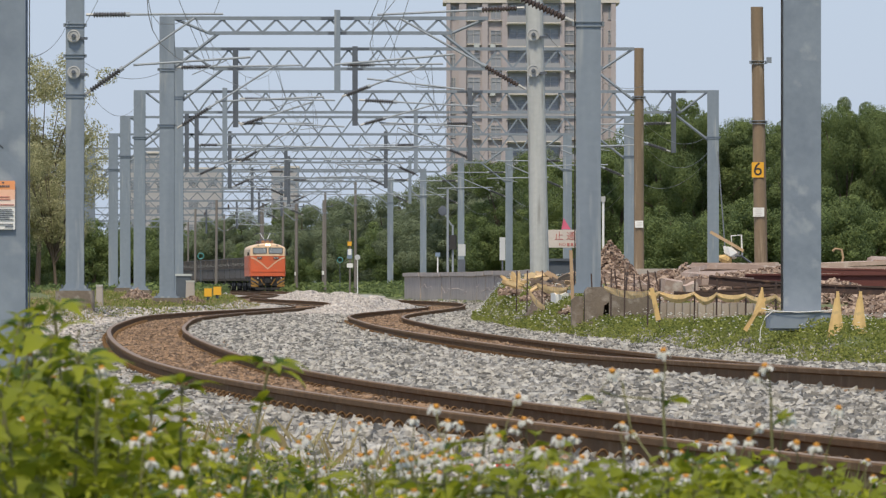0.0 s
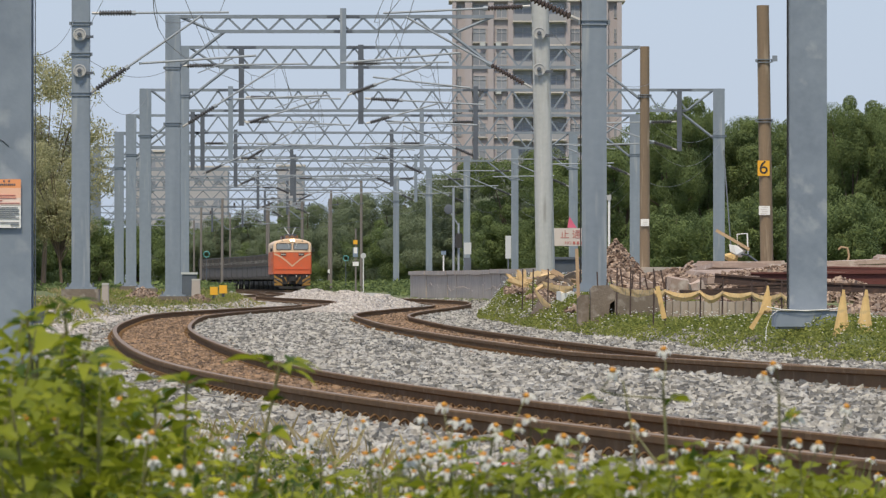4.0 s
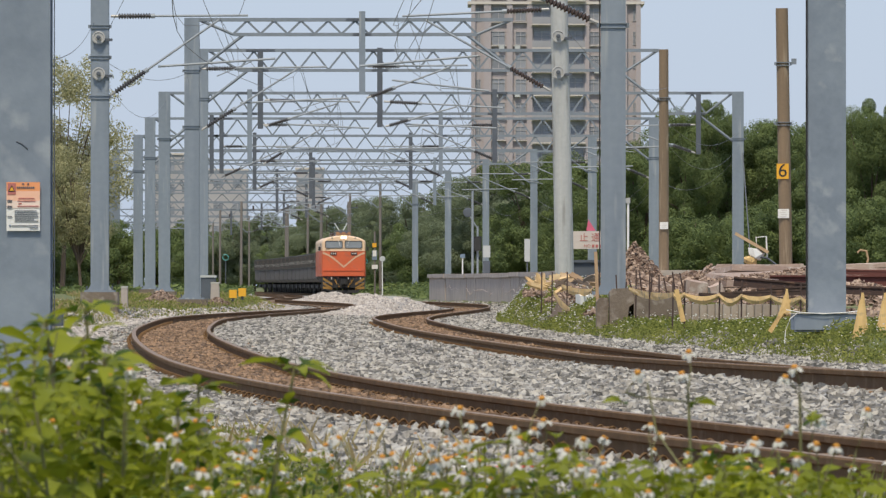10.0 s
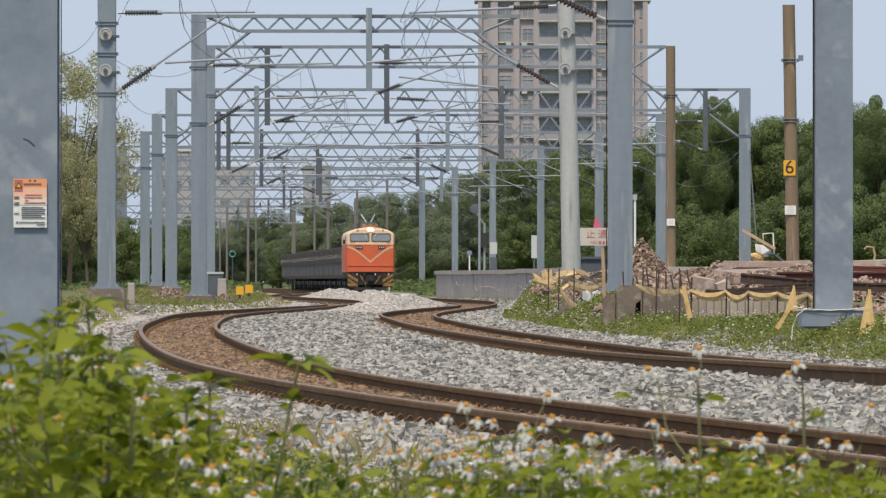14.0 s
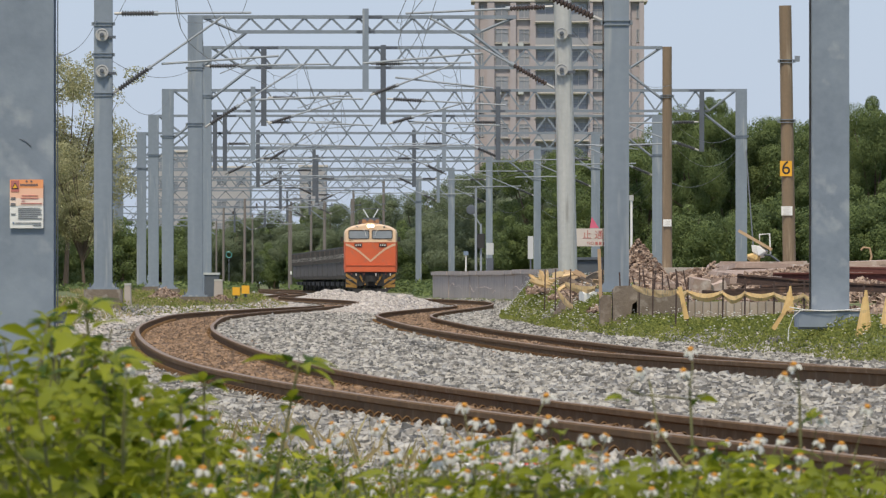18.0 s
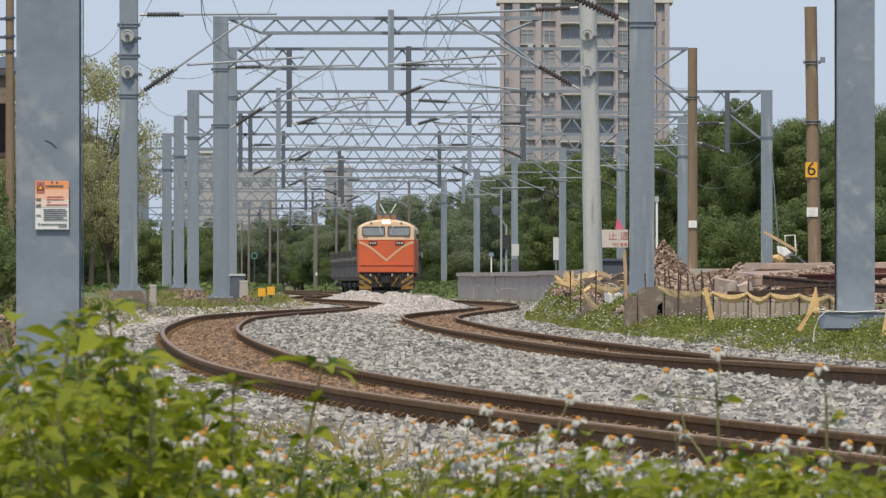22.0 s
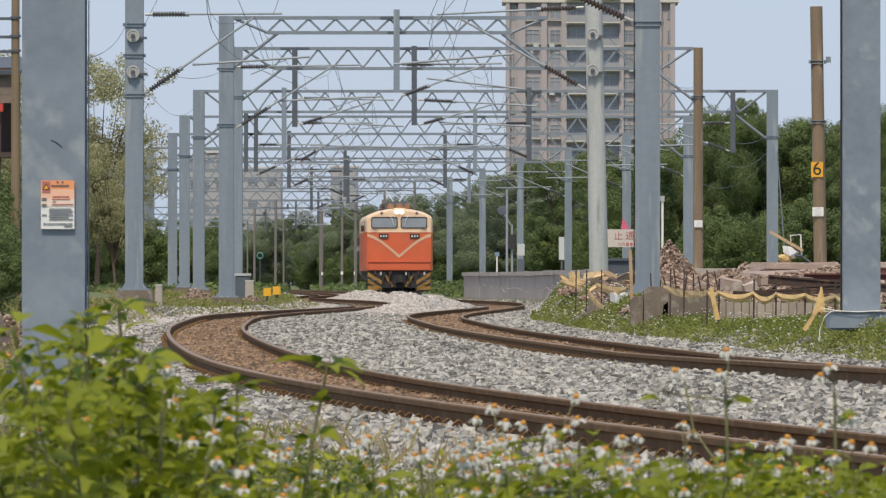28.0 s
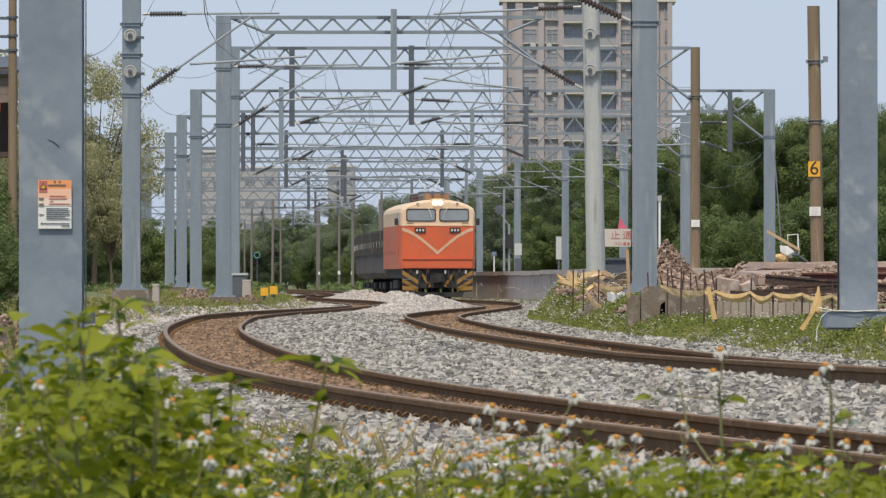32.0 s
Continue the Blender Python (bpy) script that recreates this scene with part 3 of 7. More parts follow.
def portal(d, xl, xr, top, deep, ground=0.1, wl=0.47, wr=0.47, panel=0.94, left="steel", right="steel", drops=(), cap=0.0):
    x0 = (xl + xr) / 2
    base = thing("catenary_portal", (x0, d, 0), "grey steel lattice portal beam on posts over the tracks", "catenary portal", "catenary portals")
    a, b = xl - x0, xr - x0
    for x, w, kind in ((a, wl, left), (b, wr, right)):
        if kind == "none":
            continue
        g = Geo()
        if kind == "brown":
            g.rod((x, 0, ground - 0.3), (x, 0, top - 0.02), w / 2, w / 2.2, n=14)
            # posts past 600 m take the brown greyed for haze
            part("post", g, M_BROWNPOLE if d < 600 else M_FARPOLE, base, "brown weathered round pole")
        else:
            h_column(g, w, ground, top + cap, x)
            part("post", g, M_STEEL, base)
            footing(base, w, x, ground)
        for z in ((6.6, 5.05) if d < 270 else (top - deep - 0.9,)):
            band(base, w, z, x)
    bot = top - deep
    run = 1.15
    cm = Geo().box((0, 0, 0), (b - a - run * 2, 0.11, 0.095)).mesh("lower_chord", M_TRUSS)
    part("upper_chord", Geo().box(((a + b) / 2, 0, top - 0.05), (b - a - 0.3, 0.12, 0.10)), M_TRUSS, base)
    part("lower_chord", cm, None, base, at=((a + b) / 2, 0, bot))
    n = max(4, int((b - a - run * 2) / panel))
    step = (b - a - run * 2) / n
    ln = math.hypot(step / 2, deep - 0.1)
    ang = math.degrees(math.atan2(deep - 0.1, step / 2))
    bm = Geo().box((0, 0, 0), (ln, 0.07, 0.06)).mesh("brace", M_TRUSS)
    if d > 600:
        g = Geo()
        for i in range(n):
            xa = a + run + i * step
            g.rod((xa, 0, bot), (xa + step / 2, 0, top - 0.08), 0.03, n=4)
            g.rod((xa + step / 2, 0, top - 0.08), (xa + step, 0, bot), 0.03, n=4)
        part("lattice", g, M_TRUSS, base)["kind"] = "stuff"
        n = 0
    for i in range(n):
        xa = a + run + i * step
        part("brace", bm, None, base, at=pose(xa + step * 0.25, 0, bot + deep / 2 - 0.03, 0, -ang, 0))
        part("brace", bm, None, base, at=pose(xa + step * 0.75, 0, bot + deep / 2 - 0.03, 0, ang, 0))
    for x, s in ((a, 1), (b, -1)):
        part("end_strut", Geo().rod((x + s * 0.2, 0, top - 0.06), (x + s * run, 0, bot), 0.045, n=6), M_TRUSS, base)
        part("knee_brace", Geo().rod((x + s * 0.15, 0, bot - 1.0), (x + s * run * 1.25, 0, bot), 0.05, n=6), M_TRUSS, base)
    for x, z0, z1, dark in drops:
        part("drop_post", Geo().box((x - x0, -0.1, (z0 + z1) / 2), (0.17, 0.17, z1 - z0)), M_DARKSTEEL if dark else M_STEEL, base)
        part("cleat", Geo().box((x - x0, -0.02, top - 0.05), (0.9, 0.12, 0.07)), M_DARKSTEEL, base)
        part("cleat", Geo().box((x - x0, -0.02, bot), (0.5, 0.12, 0.07)), M_DARKSTEEL, base)
    return base


portal(265.6, -7.63, 1.4, 8.07, 0.46, 0.29, wl=0.41, right="none", drops=((-2.92, 5.95, 8.25, False),), panel=0.70)
portal(302.5, -8.36, 6.17, 8.12, 0.68, 0.36, wl=0.36, wr=0.33, right="brown", drops=((-6.53, 5.6, 8.05, True), (-2.77, 5.65, 8.15, True)))
portal(340, -10.74, 9.56, 7.52, 0.78, 0.45, wl=0.41, wr=0.40, drops=((-7.72, 5.0, 7.6, False), (8.16, 5.3, 7.5, True), (0.95, 5.0, 7.6, True)))
portal(390, -12.9, 7.55, 7.48, 0.75, 0.5, wl=0.42, wr=0.40, drops=((-10.4, 5.2, 7.6, True), (-10.0, 5.2, 7.6, True), (-1.1, 5.2, 7.7, False)))
portal(437, -15.0, 5.66, 7.5, 0.75, 0.53, wl=0.42, wr=0.40, drops=((-9.7, 5.0, 7.6, True), (-2.6, 5.0, 7.6, True)))
portal(483, -17.7, 3.32, 7.5, 0.75, 0.05, wl=0.4, wr=0.36, drops=((-7.9, 5.0, 7.6, True),))
portal(523, -19.5, 0.98, 7.5, 0.75, 0.05, wl=0.4, wr=0.36, drops=((-8.4, 5.0, 7.6, True), (-1.8, 5.0, 7.6, False)))
portal(574, -21.6, -1.18, 7.5, 0.75, wl=0.4, wr=0.38, drops=((-11.4, 5.0, 7.6, True),))
portal(620, -23.0, -3.4, 7.5, 0.75, wl=0.4, wr=0.38)
for d in (650, 725, 800, 880, 965, 1060):
    c = float(line_x(d))
    portal(d, c - 12.5, c + 2.9, 7.6, 0.75, -0.2, wl=0.19, wr=0.20, panel=1.25, left="brown", right="brown", drops=((c - 2.1, 5.2, 7.6, True),))


def mast(name, x, d, w, top, ground, label, lines=(), block=True, skin=M_STEEL):
    base = thing(name, (x, d, 0), label, "mast", "line masts")
    g = Geo()
    h_column(g, w, ground, top)
    part("shaft", g, skin, base)
    footing(base, w, 0, ground, block)
    for z in lines:
        band(base, w, z)
    return base


near_left = mast("steel_mast", -2.75, 59.0, 0.385, 6.0, 0.06, "large grey galvanised steel mast carrying a warning poster", skin=M_MAST)
mid_left = mast("steel_mast", -8.35, 218, 0.41, 8.6, 0.53, "grey steel tensioning mast with two round pulleys", (6.55, 5.85))
near_right = mast("steel_mast", 3.96, 106, 0.41, 6.6, 0.19, "large grey steel mast standing beside yellow tarpaulins", (), False, M_MAST)
mid_right = mast("steel_mast", 2.30, 152, 0.39, 7.4, 0.55, "grey steel mast behind heaps of demolition rubble", (4.80,), False)
part("conduit", Geo().rod((0.215, -0.12, 0.2), (0.215, -0.12, 5.2), 0.004, n=6), M_DARKSTEEL, near_left)
part("conduit", Geo().rod((-0.225, -0.10, 0.4), (-0.225, -0.10, 6.5), 0.012, n=6), M_INK, near_right)
part("conduit", Geo().rod((-0.215, -0.10, 0.6), (-0.215, -0.10, 7.0), 0.010, n=6), M_INK, mid_right)
part("steel_footing", Geo().box((-0.03, -0.05, 0.295), (0.72, 0.7, 0.17), bev=0.03), M_STEEL, near_right, "grey steel footing box")
part("scratch", Geo().tube([(-0.015, -0.179, 1.585), (0.02, -0.180, 1.570), (0.055, -0.179, 1.538)], 0.0042, 4), M_DARKSTEEL, near_left, "dark scratch in the zinc")
part("junction_box", Geo().box((0.235, -0.05, 0.49), (0.065, 0.10, 0.07), bev=0.008), M_DARKSTEEL, near_left, "small dark junction box")
part("tie_wire", Geo().tube([(-0.46, -0.38, 0.43), (-0.30, -0.43, 0.40), (-0.05, -0.44, 0.385), (0.20, -0.43, 0.40), (0.36, -0.38, 0.42)], 0.005, 5), M_WHITE, near_right, "pale tie wire")
part("tie_wire", Geo().tube([(-0.34, -0.43, 0.395), (-0.42, -0.44, 0.33), (-0.47, -0.45, 0.20), (-0.48, -0.45, 0.06)], 0.005, 5), M_WHITE, near_right, "pale tie wire hanging down")
part("strap", Geo().box((-0.03, -0.05, 0.39), (0.76, 0.74, 0.007)), M_TRIM, near_right, "pale strap tied round the foot")

white_pole = thing("concrete_pole", (2.15, 218, 0), "round pale concrete tensioning pole with stained surface", "pole", "line masts")
part("shaft", Geo().rod((0.06, 0, 0.1), (-0.11, 0, 8.6), 0.22, 0.19, n=20), M_CONCPOLE, white_pole)

six = thing("numbered_pole", (7.63, 233, 0), "tall brown weathered pole with a yellow number plate", "pole", "line masts")
part("shaft", Geo().rod((0.1, 0, 0.2), (-0.015, 0, 7.4), 0.16, 0.15, n=16), M_BROWNPOLE, six)


# ---- pulleys, cantilever arms and wires ----
def pulley(base, x, y, z, r=0.148):
    part("pulley_hub", Geo().lathe([(0, 0.05), (0.16, 0.05), (0.165, 0.02)], (x, y, z), (0, -1, 0), 10), M_DARKSTEEL, base)
    p = part("pulley", Geo().lathe([(0, r * 0.3), (0.005, r), (0.02, r * 0.86), (0.045, r * 0.86), (0.06, r), (0.065, r * 0.8), (0.05, r * 0.72), (0.05, r * 0.3), (0.08, r * 0.24)], (x, y, z), (0, -1, 0), 20), M_PORCWHITE, base, "pale round pulley")
    part("pulley_bracket", Geo().box((x + 0.10, y + 0.05, z - 0.05), (0.42, 0.1, 0.06)), M_DARKSTEEL, p)


for z in (6.30, 5.48):
    pulley(mid_left, -0.02, -0.24, z)
    pulley(white_pole, -0.10, -0.24, z + 0.03)
band(mid_left, 0.41, 4.95)


def arm(d, root, end, top_root, top_end, reg=None, label="galvanised cantilever arm with dark grey ribbed insulators", glaze=M_PORCGREY):
    """A catenary cantilever: low strut and top tie with insulators at the mast, and a registration tube. Points are (x, z)."""
    base = thing("cantilever_arm", (root[0], d, root[1]), label, "cantilever arm", "cantilever arms")

    def loc(p, t=0.0):
        return (p[0] - root[0], t, p[1] - root[1])

    def tie(a, b, name, share):
        m = (a[0] + (b[0] - a[0]) * share, a[1] + (b[1] - a[1]) * share)
        q = (a[0] + (b[0] - a[0]) * share * 0.18, a[1] + (b[1] - a[1]) * share * 0.18)
        tube = part(name, Geo().rod(loc(m), loc(b), 0.026, n=8), M_TUBE, base)
        g = Geo()
        insulator(g, loc(q), loc(m))
        part("insulator", g, glaze, tube, "ribbed insulator")
        part("end_fitting", Geo().rod(loc(a), loc(q), 0.035, n=6), M_PORCWHITE, tube)
        part("clevis", Geo().rod(loc(m), loc((m[0] + (b[0] - a[0]) * 0.03, m[1] + (b[1] - a[1]) * 0.03)), 0.055, n=8), M_TUBE, tube)
    tie(root, end, "strut", 0.32)
    if top_root:
        tie(top_root, top_end, "top_tie", 0.29)
    if reg:
        a, b = reg
        r = part("registration_tube", Geo().rod(loc(a, 0.05), loc(b, 0.05), 0.026, n=8), M_TUBE, base)
        part("steady_arm", Geo().tube([loc((a[0] * 0.2 + b[0] * 0.8, a[1] * 0.2 + b[1] * 0.8 - 0.03), 0.05), loc((a[0] * 0.5 + b[0] * 0.5, a[1] - 0.22), 0.05)], 0.013, 5), M_TUBE, r)
        part("dropper_wire", Geo().rod(loc(end), loc((a[0] * 0.35 + b[0] * 0.65, a[1] * 0.35 + b[1] * 0.65), 0.05), 0.007, n=4), M_WIRE, r)
    return base


arm(218, (-8.14, 4.97), (-5.62, 6.73), (-8.10, 6.79), (-4.99, 6.81), ((-7.03, 5.65), (-4.37, 5.83)))
arm(218, (1.87, 5.10), (-0.96, 6.70), (1.85, 6.95), (-1.49, 6.79), ((0.24, 5.89), (-2.46, 5.66)), "galvanised cantilever arm with brown ribbed insulators", M_PORCELAIN)
arm(152, (2.08, 4.83), (-0.55, 6.05), None, None, None, "galvanised cantilever arm with brown ribbed insulators", M_PORCELAIN)
arm(265.6, (-2.80, 5.85), (-0.53, 6.70), (-2.78, 6.73), (0.0, 6.76), ((-2.1, 6.35), (0.6, 6.05)))
arm(265.6, (-7.36, 4.97), (-4.66, 6.70), (-7.42, 6.66), (-3.9, 6.72), ((-6.3, 5.72), (-3.3, 5.85)))
arm(302.5, (-2.6, 5.67), (-0.34, 6.30), (-2.65, 6.46), (1.1, 6.26), ((-2.0, 5.75), (0.9, 5.62)))
arm(302.5, (-6.4, 5.67), (-4.1, 6.4), (-6.4, 6.5), (-3.4, 6.45), ((-5.9, 5.75), (-3.1, 5.62)))
arm(340, (-7.25, 4.95), (-5.2, 6.2), (-7.25, 6.35), (-4.6, 6.35), ((-6.8, 5.55), (-3.9, 5.5)))
arm(340, (1.1, 5.05), (-1.6, 6.2), (1.1, 6.35), (-2.2, 6.3), ((0.4, 5.55), (-2.8, 5.5)))
arm(340, (8.05, 5.35), (5.6, 6.2), (8.05, 6.35), (5.0, 6.3), ((7.4, 5.6), (4.4, 5.5)))
for d, x, s in ((390, -10.0, 1), (390, -1.0, -1), (437, -9.6, 1), (437, -2.5, -1), (483, -7.9, -1), (523, -8.3, 1), (523, -1.8, -1), (574, -11.3, 1), (620, -9.0, -1), (650, -11.2, -1), (725, -14, -1), (800, -18, 1)):
    arm(d, (x, 5.05), (x + s * 2.4, 6.15), (x, 6.3), (x + s * 2.9, 6.3), ((x + s * 0.6, 5.55), (x + s * 3.3, 5.5)))
for d, x, s in ((390, 7.4, -1), (437, 5.5, -1), (483, 3.2, -1), (523, 0.85, -1)):
    arm(d, (x, 5.0), (x + s * 2.6, 6.1), (x, 6.25), (x + s * 3.1, 6.25), ((x + s * 0.7, 5.5), (x + s * 3.5, 5.45)))


SUPPORTS = [96, 152, 218, 265.6, 302.5, 340, 390, 437, 483, 523, 574, 620, 650, 725, 800, 880, 965]


def catenary(off, label, first=1):
    """Messenger and contact wire over a track, with droppers; zigzag at the supports."""
    base = thing("catenary_wire", (0, 0, 0), label, "overhead wire", "overhead wires")
    mes, con = [], []
    for i in range(first, len(SUPPORTS) - 1):
        a, b = SUPPORTS[i], SUPPORTS[i + 1]
        for k in range(6):
            t = k / 6
            d = a + (b - a) * t
            x = float(line_x(d)) + off + 0.2 * math.sin(math.pi * (i + t))
            mes.append((x, d, 6.75 - 0.85 * 4 * t * (1 - t)))
            con.append((x + 0.03, d, 5.58))
    part("messenger_wire", Geo().tube(mes, 0.0065, 4), M_WIRE, base)
    part("contact_wire", Geo().tube(con, 0.0075, 4), M_WIRE, base)
    for k in range(1, len(mes)):
        if k % 2 and mes[k][1] < 560:
            part("dropper", Geo().rod(mes[k], con[k], 0.0042, n=4), M_WIRE, base)


catenary(0.0, "overhead messenger and contact wire with droppers")
catenary(-TRACK_GAP, "overhead messenger and contact wire with droppers")
catenary(7.0, "overhead messenger and contact wire with droppers", 5)


def slack(name, a, b, sag, r=0.0065, label="thin dark overhead cable hanging between masts"):
    a, b = Vector(a), Vector(b)
    pts = [a.lerp(b, k / 16) - Vector((0, 0, sag * 4 * (k / 16) * (1 - k / 16))) for k in range(17)]
    return solo(name, Geo().tube([p - a for p in pts], r, 4), M_WIRE, label, "cable", "overhead cables", at=tuple(a))


slack("overhead_cable", (-2.93, 59, 2.15), (-8.5, 218, 6.65), 0.35)
slack("overhead_cable", (-8.2, 218, 5.75), (-7.75, 265.6, 6.55), 0.3)
slack("overhead_cable", (-8.2, 218, 5.3), (-10.7, 340, 7.2), 0.7)
slack("overhead_cable", (-8.4, 218, 5.9), (-15.5, 300, 5.0), 0.3)
slack("overhead_cable", (-8.1, 218, 6.6), (-1.3, 96, 8.4), 0.2, 0.006)
slack("overhead_cable", (-5.2, 218, 6.8), (-1.5, 96, 7.2), 0.5, 0.006)
slack("overhead_cable", (-1.35, 218, 6.8), (-0.1, 96, 7.0), 0.5, 0.006)
slack("overhead_cable", (-1.2, 218, 5.8), (0.35, 96, 6.0), 0.1, 0.006)
slack("overhead_cable", (-5.4, 218, 5.75), (-3.6, 96, 6.0), 0.1, 0.006)
slack("overhead_cable", (2.3, 218, 6.4), (6.3, 302.5, 6.9), 0.5)
slack("overhead_cable", (6.3, 302.5, 5.8), (9.6, 340, 6.1), 0.6)
slack("overhead_cable", (6.3, 302.5, 5.1), (9.6, 340, 5.6), 0.8)
slack("overhead_cable", (9.7, 340, 5.7), (9.95, 338, 1.6), 0.0, 0.022)
for d0, d1, xa, xb, z in ((340, 390, 9.5, 7.5, 5.2), (390, 437, 7.5, 5.6, 5.2), (437, 483, 5.6, 3.3, 5.2), (483, 523, 3.3, 1.0, 5.2), (523, 574, 1.0, -1.2, 5.2), (390, 437, 7.5, 5.6, 4.6), (437, 483, 5.6, 3.3, 4.6), (340, 390, -10.7, -12.9, 5.0), (390, 437, -12.9, -15.0, 5.0), (437, 483, -15.0, -17.7, 5.0)):
    slack("overhead_cable", (xa, d0, z), (xb, d1, z), 0.9)

# thin brown poles further along, beside the tracks
for d, off, h, w in ((545, -7.2, 5.6, 0.24), (690, -7.4, 6.2, 0.26), (780, 4.4, 7.6, 0.34), (840, 3.2, 8.0, 0.34), (860, 5.2, 8.2, 0.34), (900, 3.9, 8.4, 0.36)):
    x = float(line_x(d)) + off
    p = thing("line_pole", (x, d, -0.2), "slender brown weathered pole beside the tracks", "pole", "line poles")
    part("shaft", Geo().rod((0, 0, 0), (0.03, 0, h), w * 0.36, w * 0.3, n=10), M_FARPOLE, p)
    part("cross_arm", Geo().box((0.35, 0, h - 0.5), (0.9, 0.08, 0.08)), M_DARKSTEEL, p)
    part("insulator", Geo().rod((0.7, 0, h - 0.45), (0.7, 0, h - 0.25), 0.05, n=8), M_PORCELAIN, p)
    if off > 0:
        part("name_plate", Geo().box((0, -w / 2 - 0.01, 1.7), (0.22, 0.02, 0.3)), M_WHITE, p)


# ---- the train: an orange electric locomotive and its wagons; the front looks towards -y ----
def loft(g, rings, mi=0):
    n = len(rings[0])
    g.add([p for r in rings for p in r],
          [(i * n + j, i * n + n + j, i * n + n + (j + 1) % n, i * n + (j + 1) % n) for i in range(len(rings) - 1) for j in range(n)]
          + [tuple(range(n)), tuple(range(len(rings) * n - 1, len(rings) * n - n - 1, -1))], mi)
    return g


def rounded(w, h, r, k=4):
    """A rounded rectangle round the origin."""
    pts = []
    for cx, cz, a0 in ((w / 2 - r, h / 2 - r, 0), (-w / 2 + r, h / 2 - r, 90), (-w / 2 + r, -h / 2 + r, 180), (w / 2 - r, -h / 2 + r, 270)):
        for i in range(k + 1):
            a = radians(a0 + 90 * i / k)
            pts.append((cx + r * math.cos(a), cz + r * math.sin(a)))
    return pts


def ring_mesh(g, outer, inner, y0, y1, ox, oz):
    n = len(outer)
    pts = []
    for y in (y0, y1):
        pts += [(x + ox, y, z + oz) for x, z in outer] + [(x + ox, y, z + oz) for x, z in inner]
    f = []
    for i in range(n):
        j = (i + 1) % n
        f += [(i, j, n + j, n + i), (2 * n + j, 2 * n + i, 3 * n + i, 3 * n + j), (j, i, 2 * n + i, 2 * n + j), (n + i, n + j, 3 * n + j, 3 * n + i)]
    g.add(pts, f)
    return g


def wheelset_parts(base, y, r=0.43, boxes=True):
    for s in (-1, 1):
        w = part("wheel", Geo().lathe([(-0.07, 0.12), (-0.06, r - 0.07), (-0.065, r), (0.05, r), (0.06, r + 0.025), (0.075, r + 0.02), (0.08, 0.1)], (s * 0.53, y, r), (-s, 0, 0), 18), M_BLACK, base)
        if boxes:
            part("axle_box", Geo().box((s * 0.98, y, r), (0.25, 0.34, 0.34), bev=0.04), M_BLACK, w)


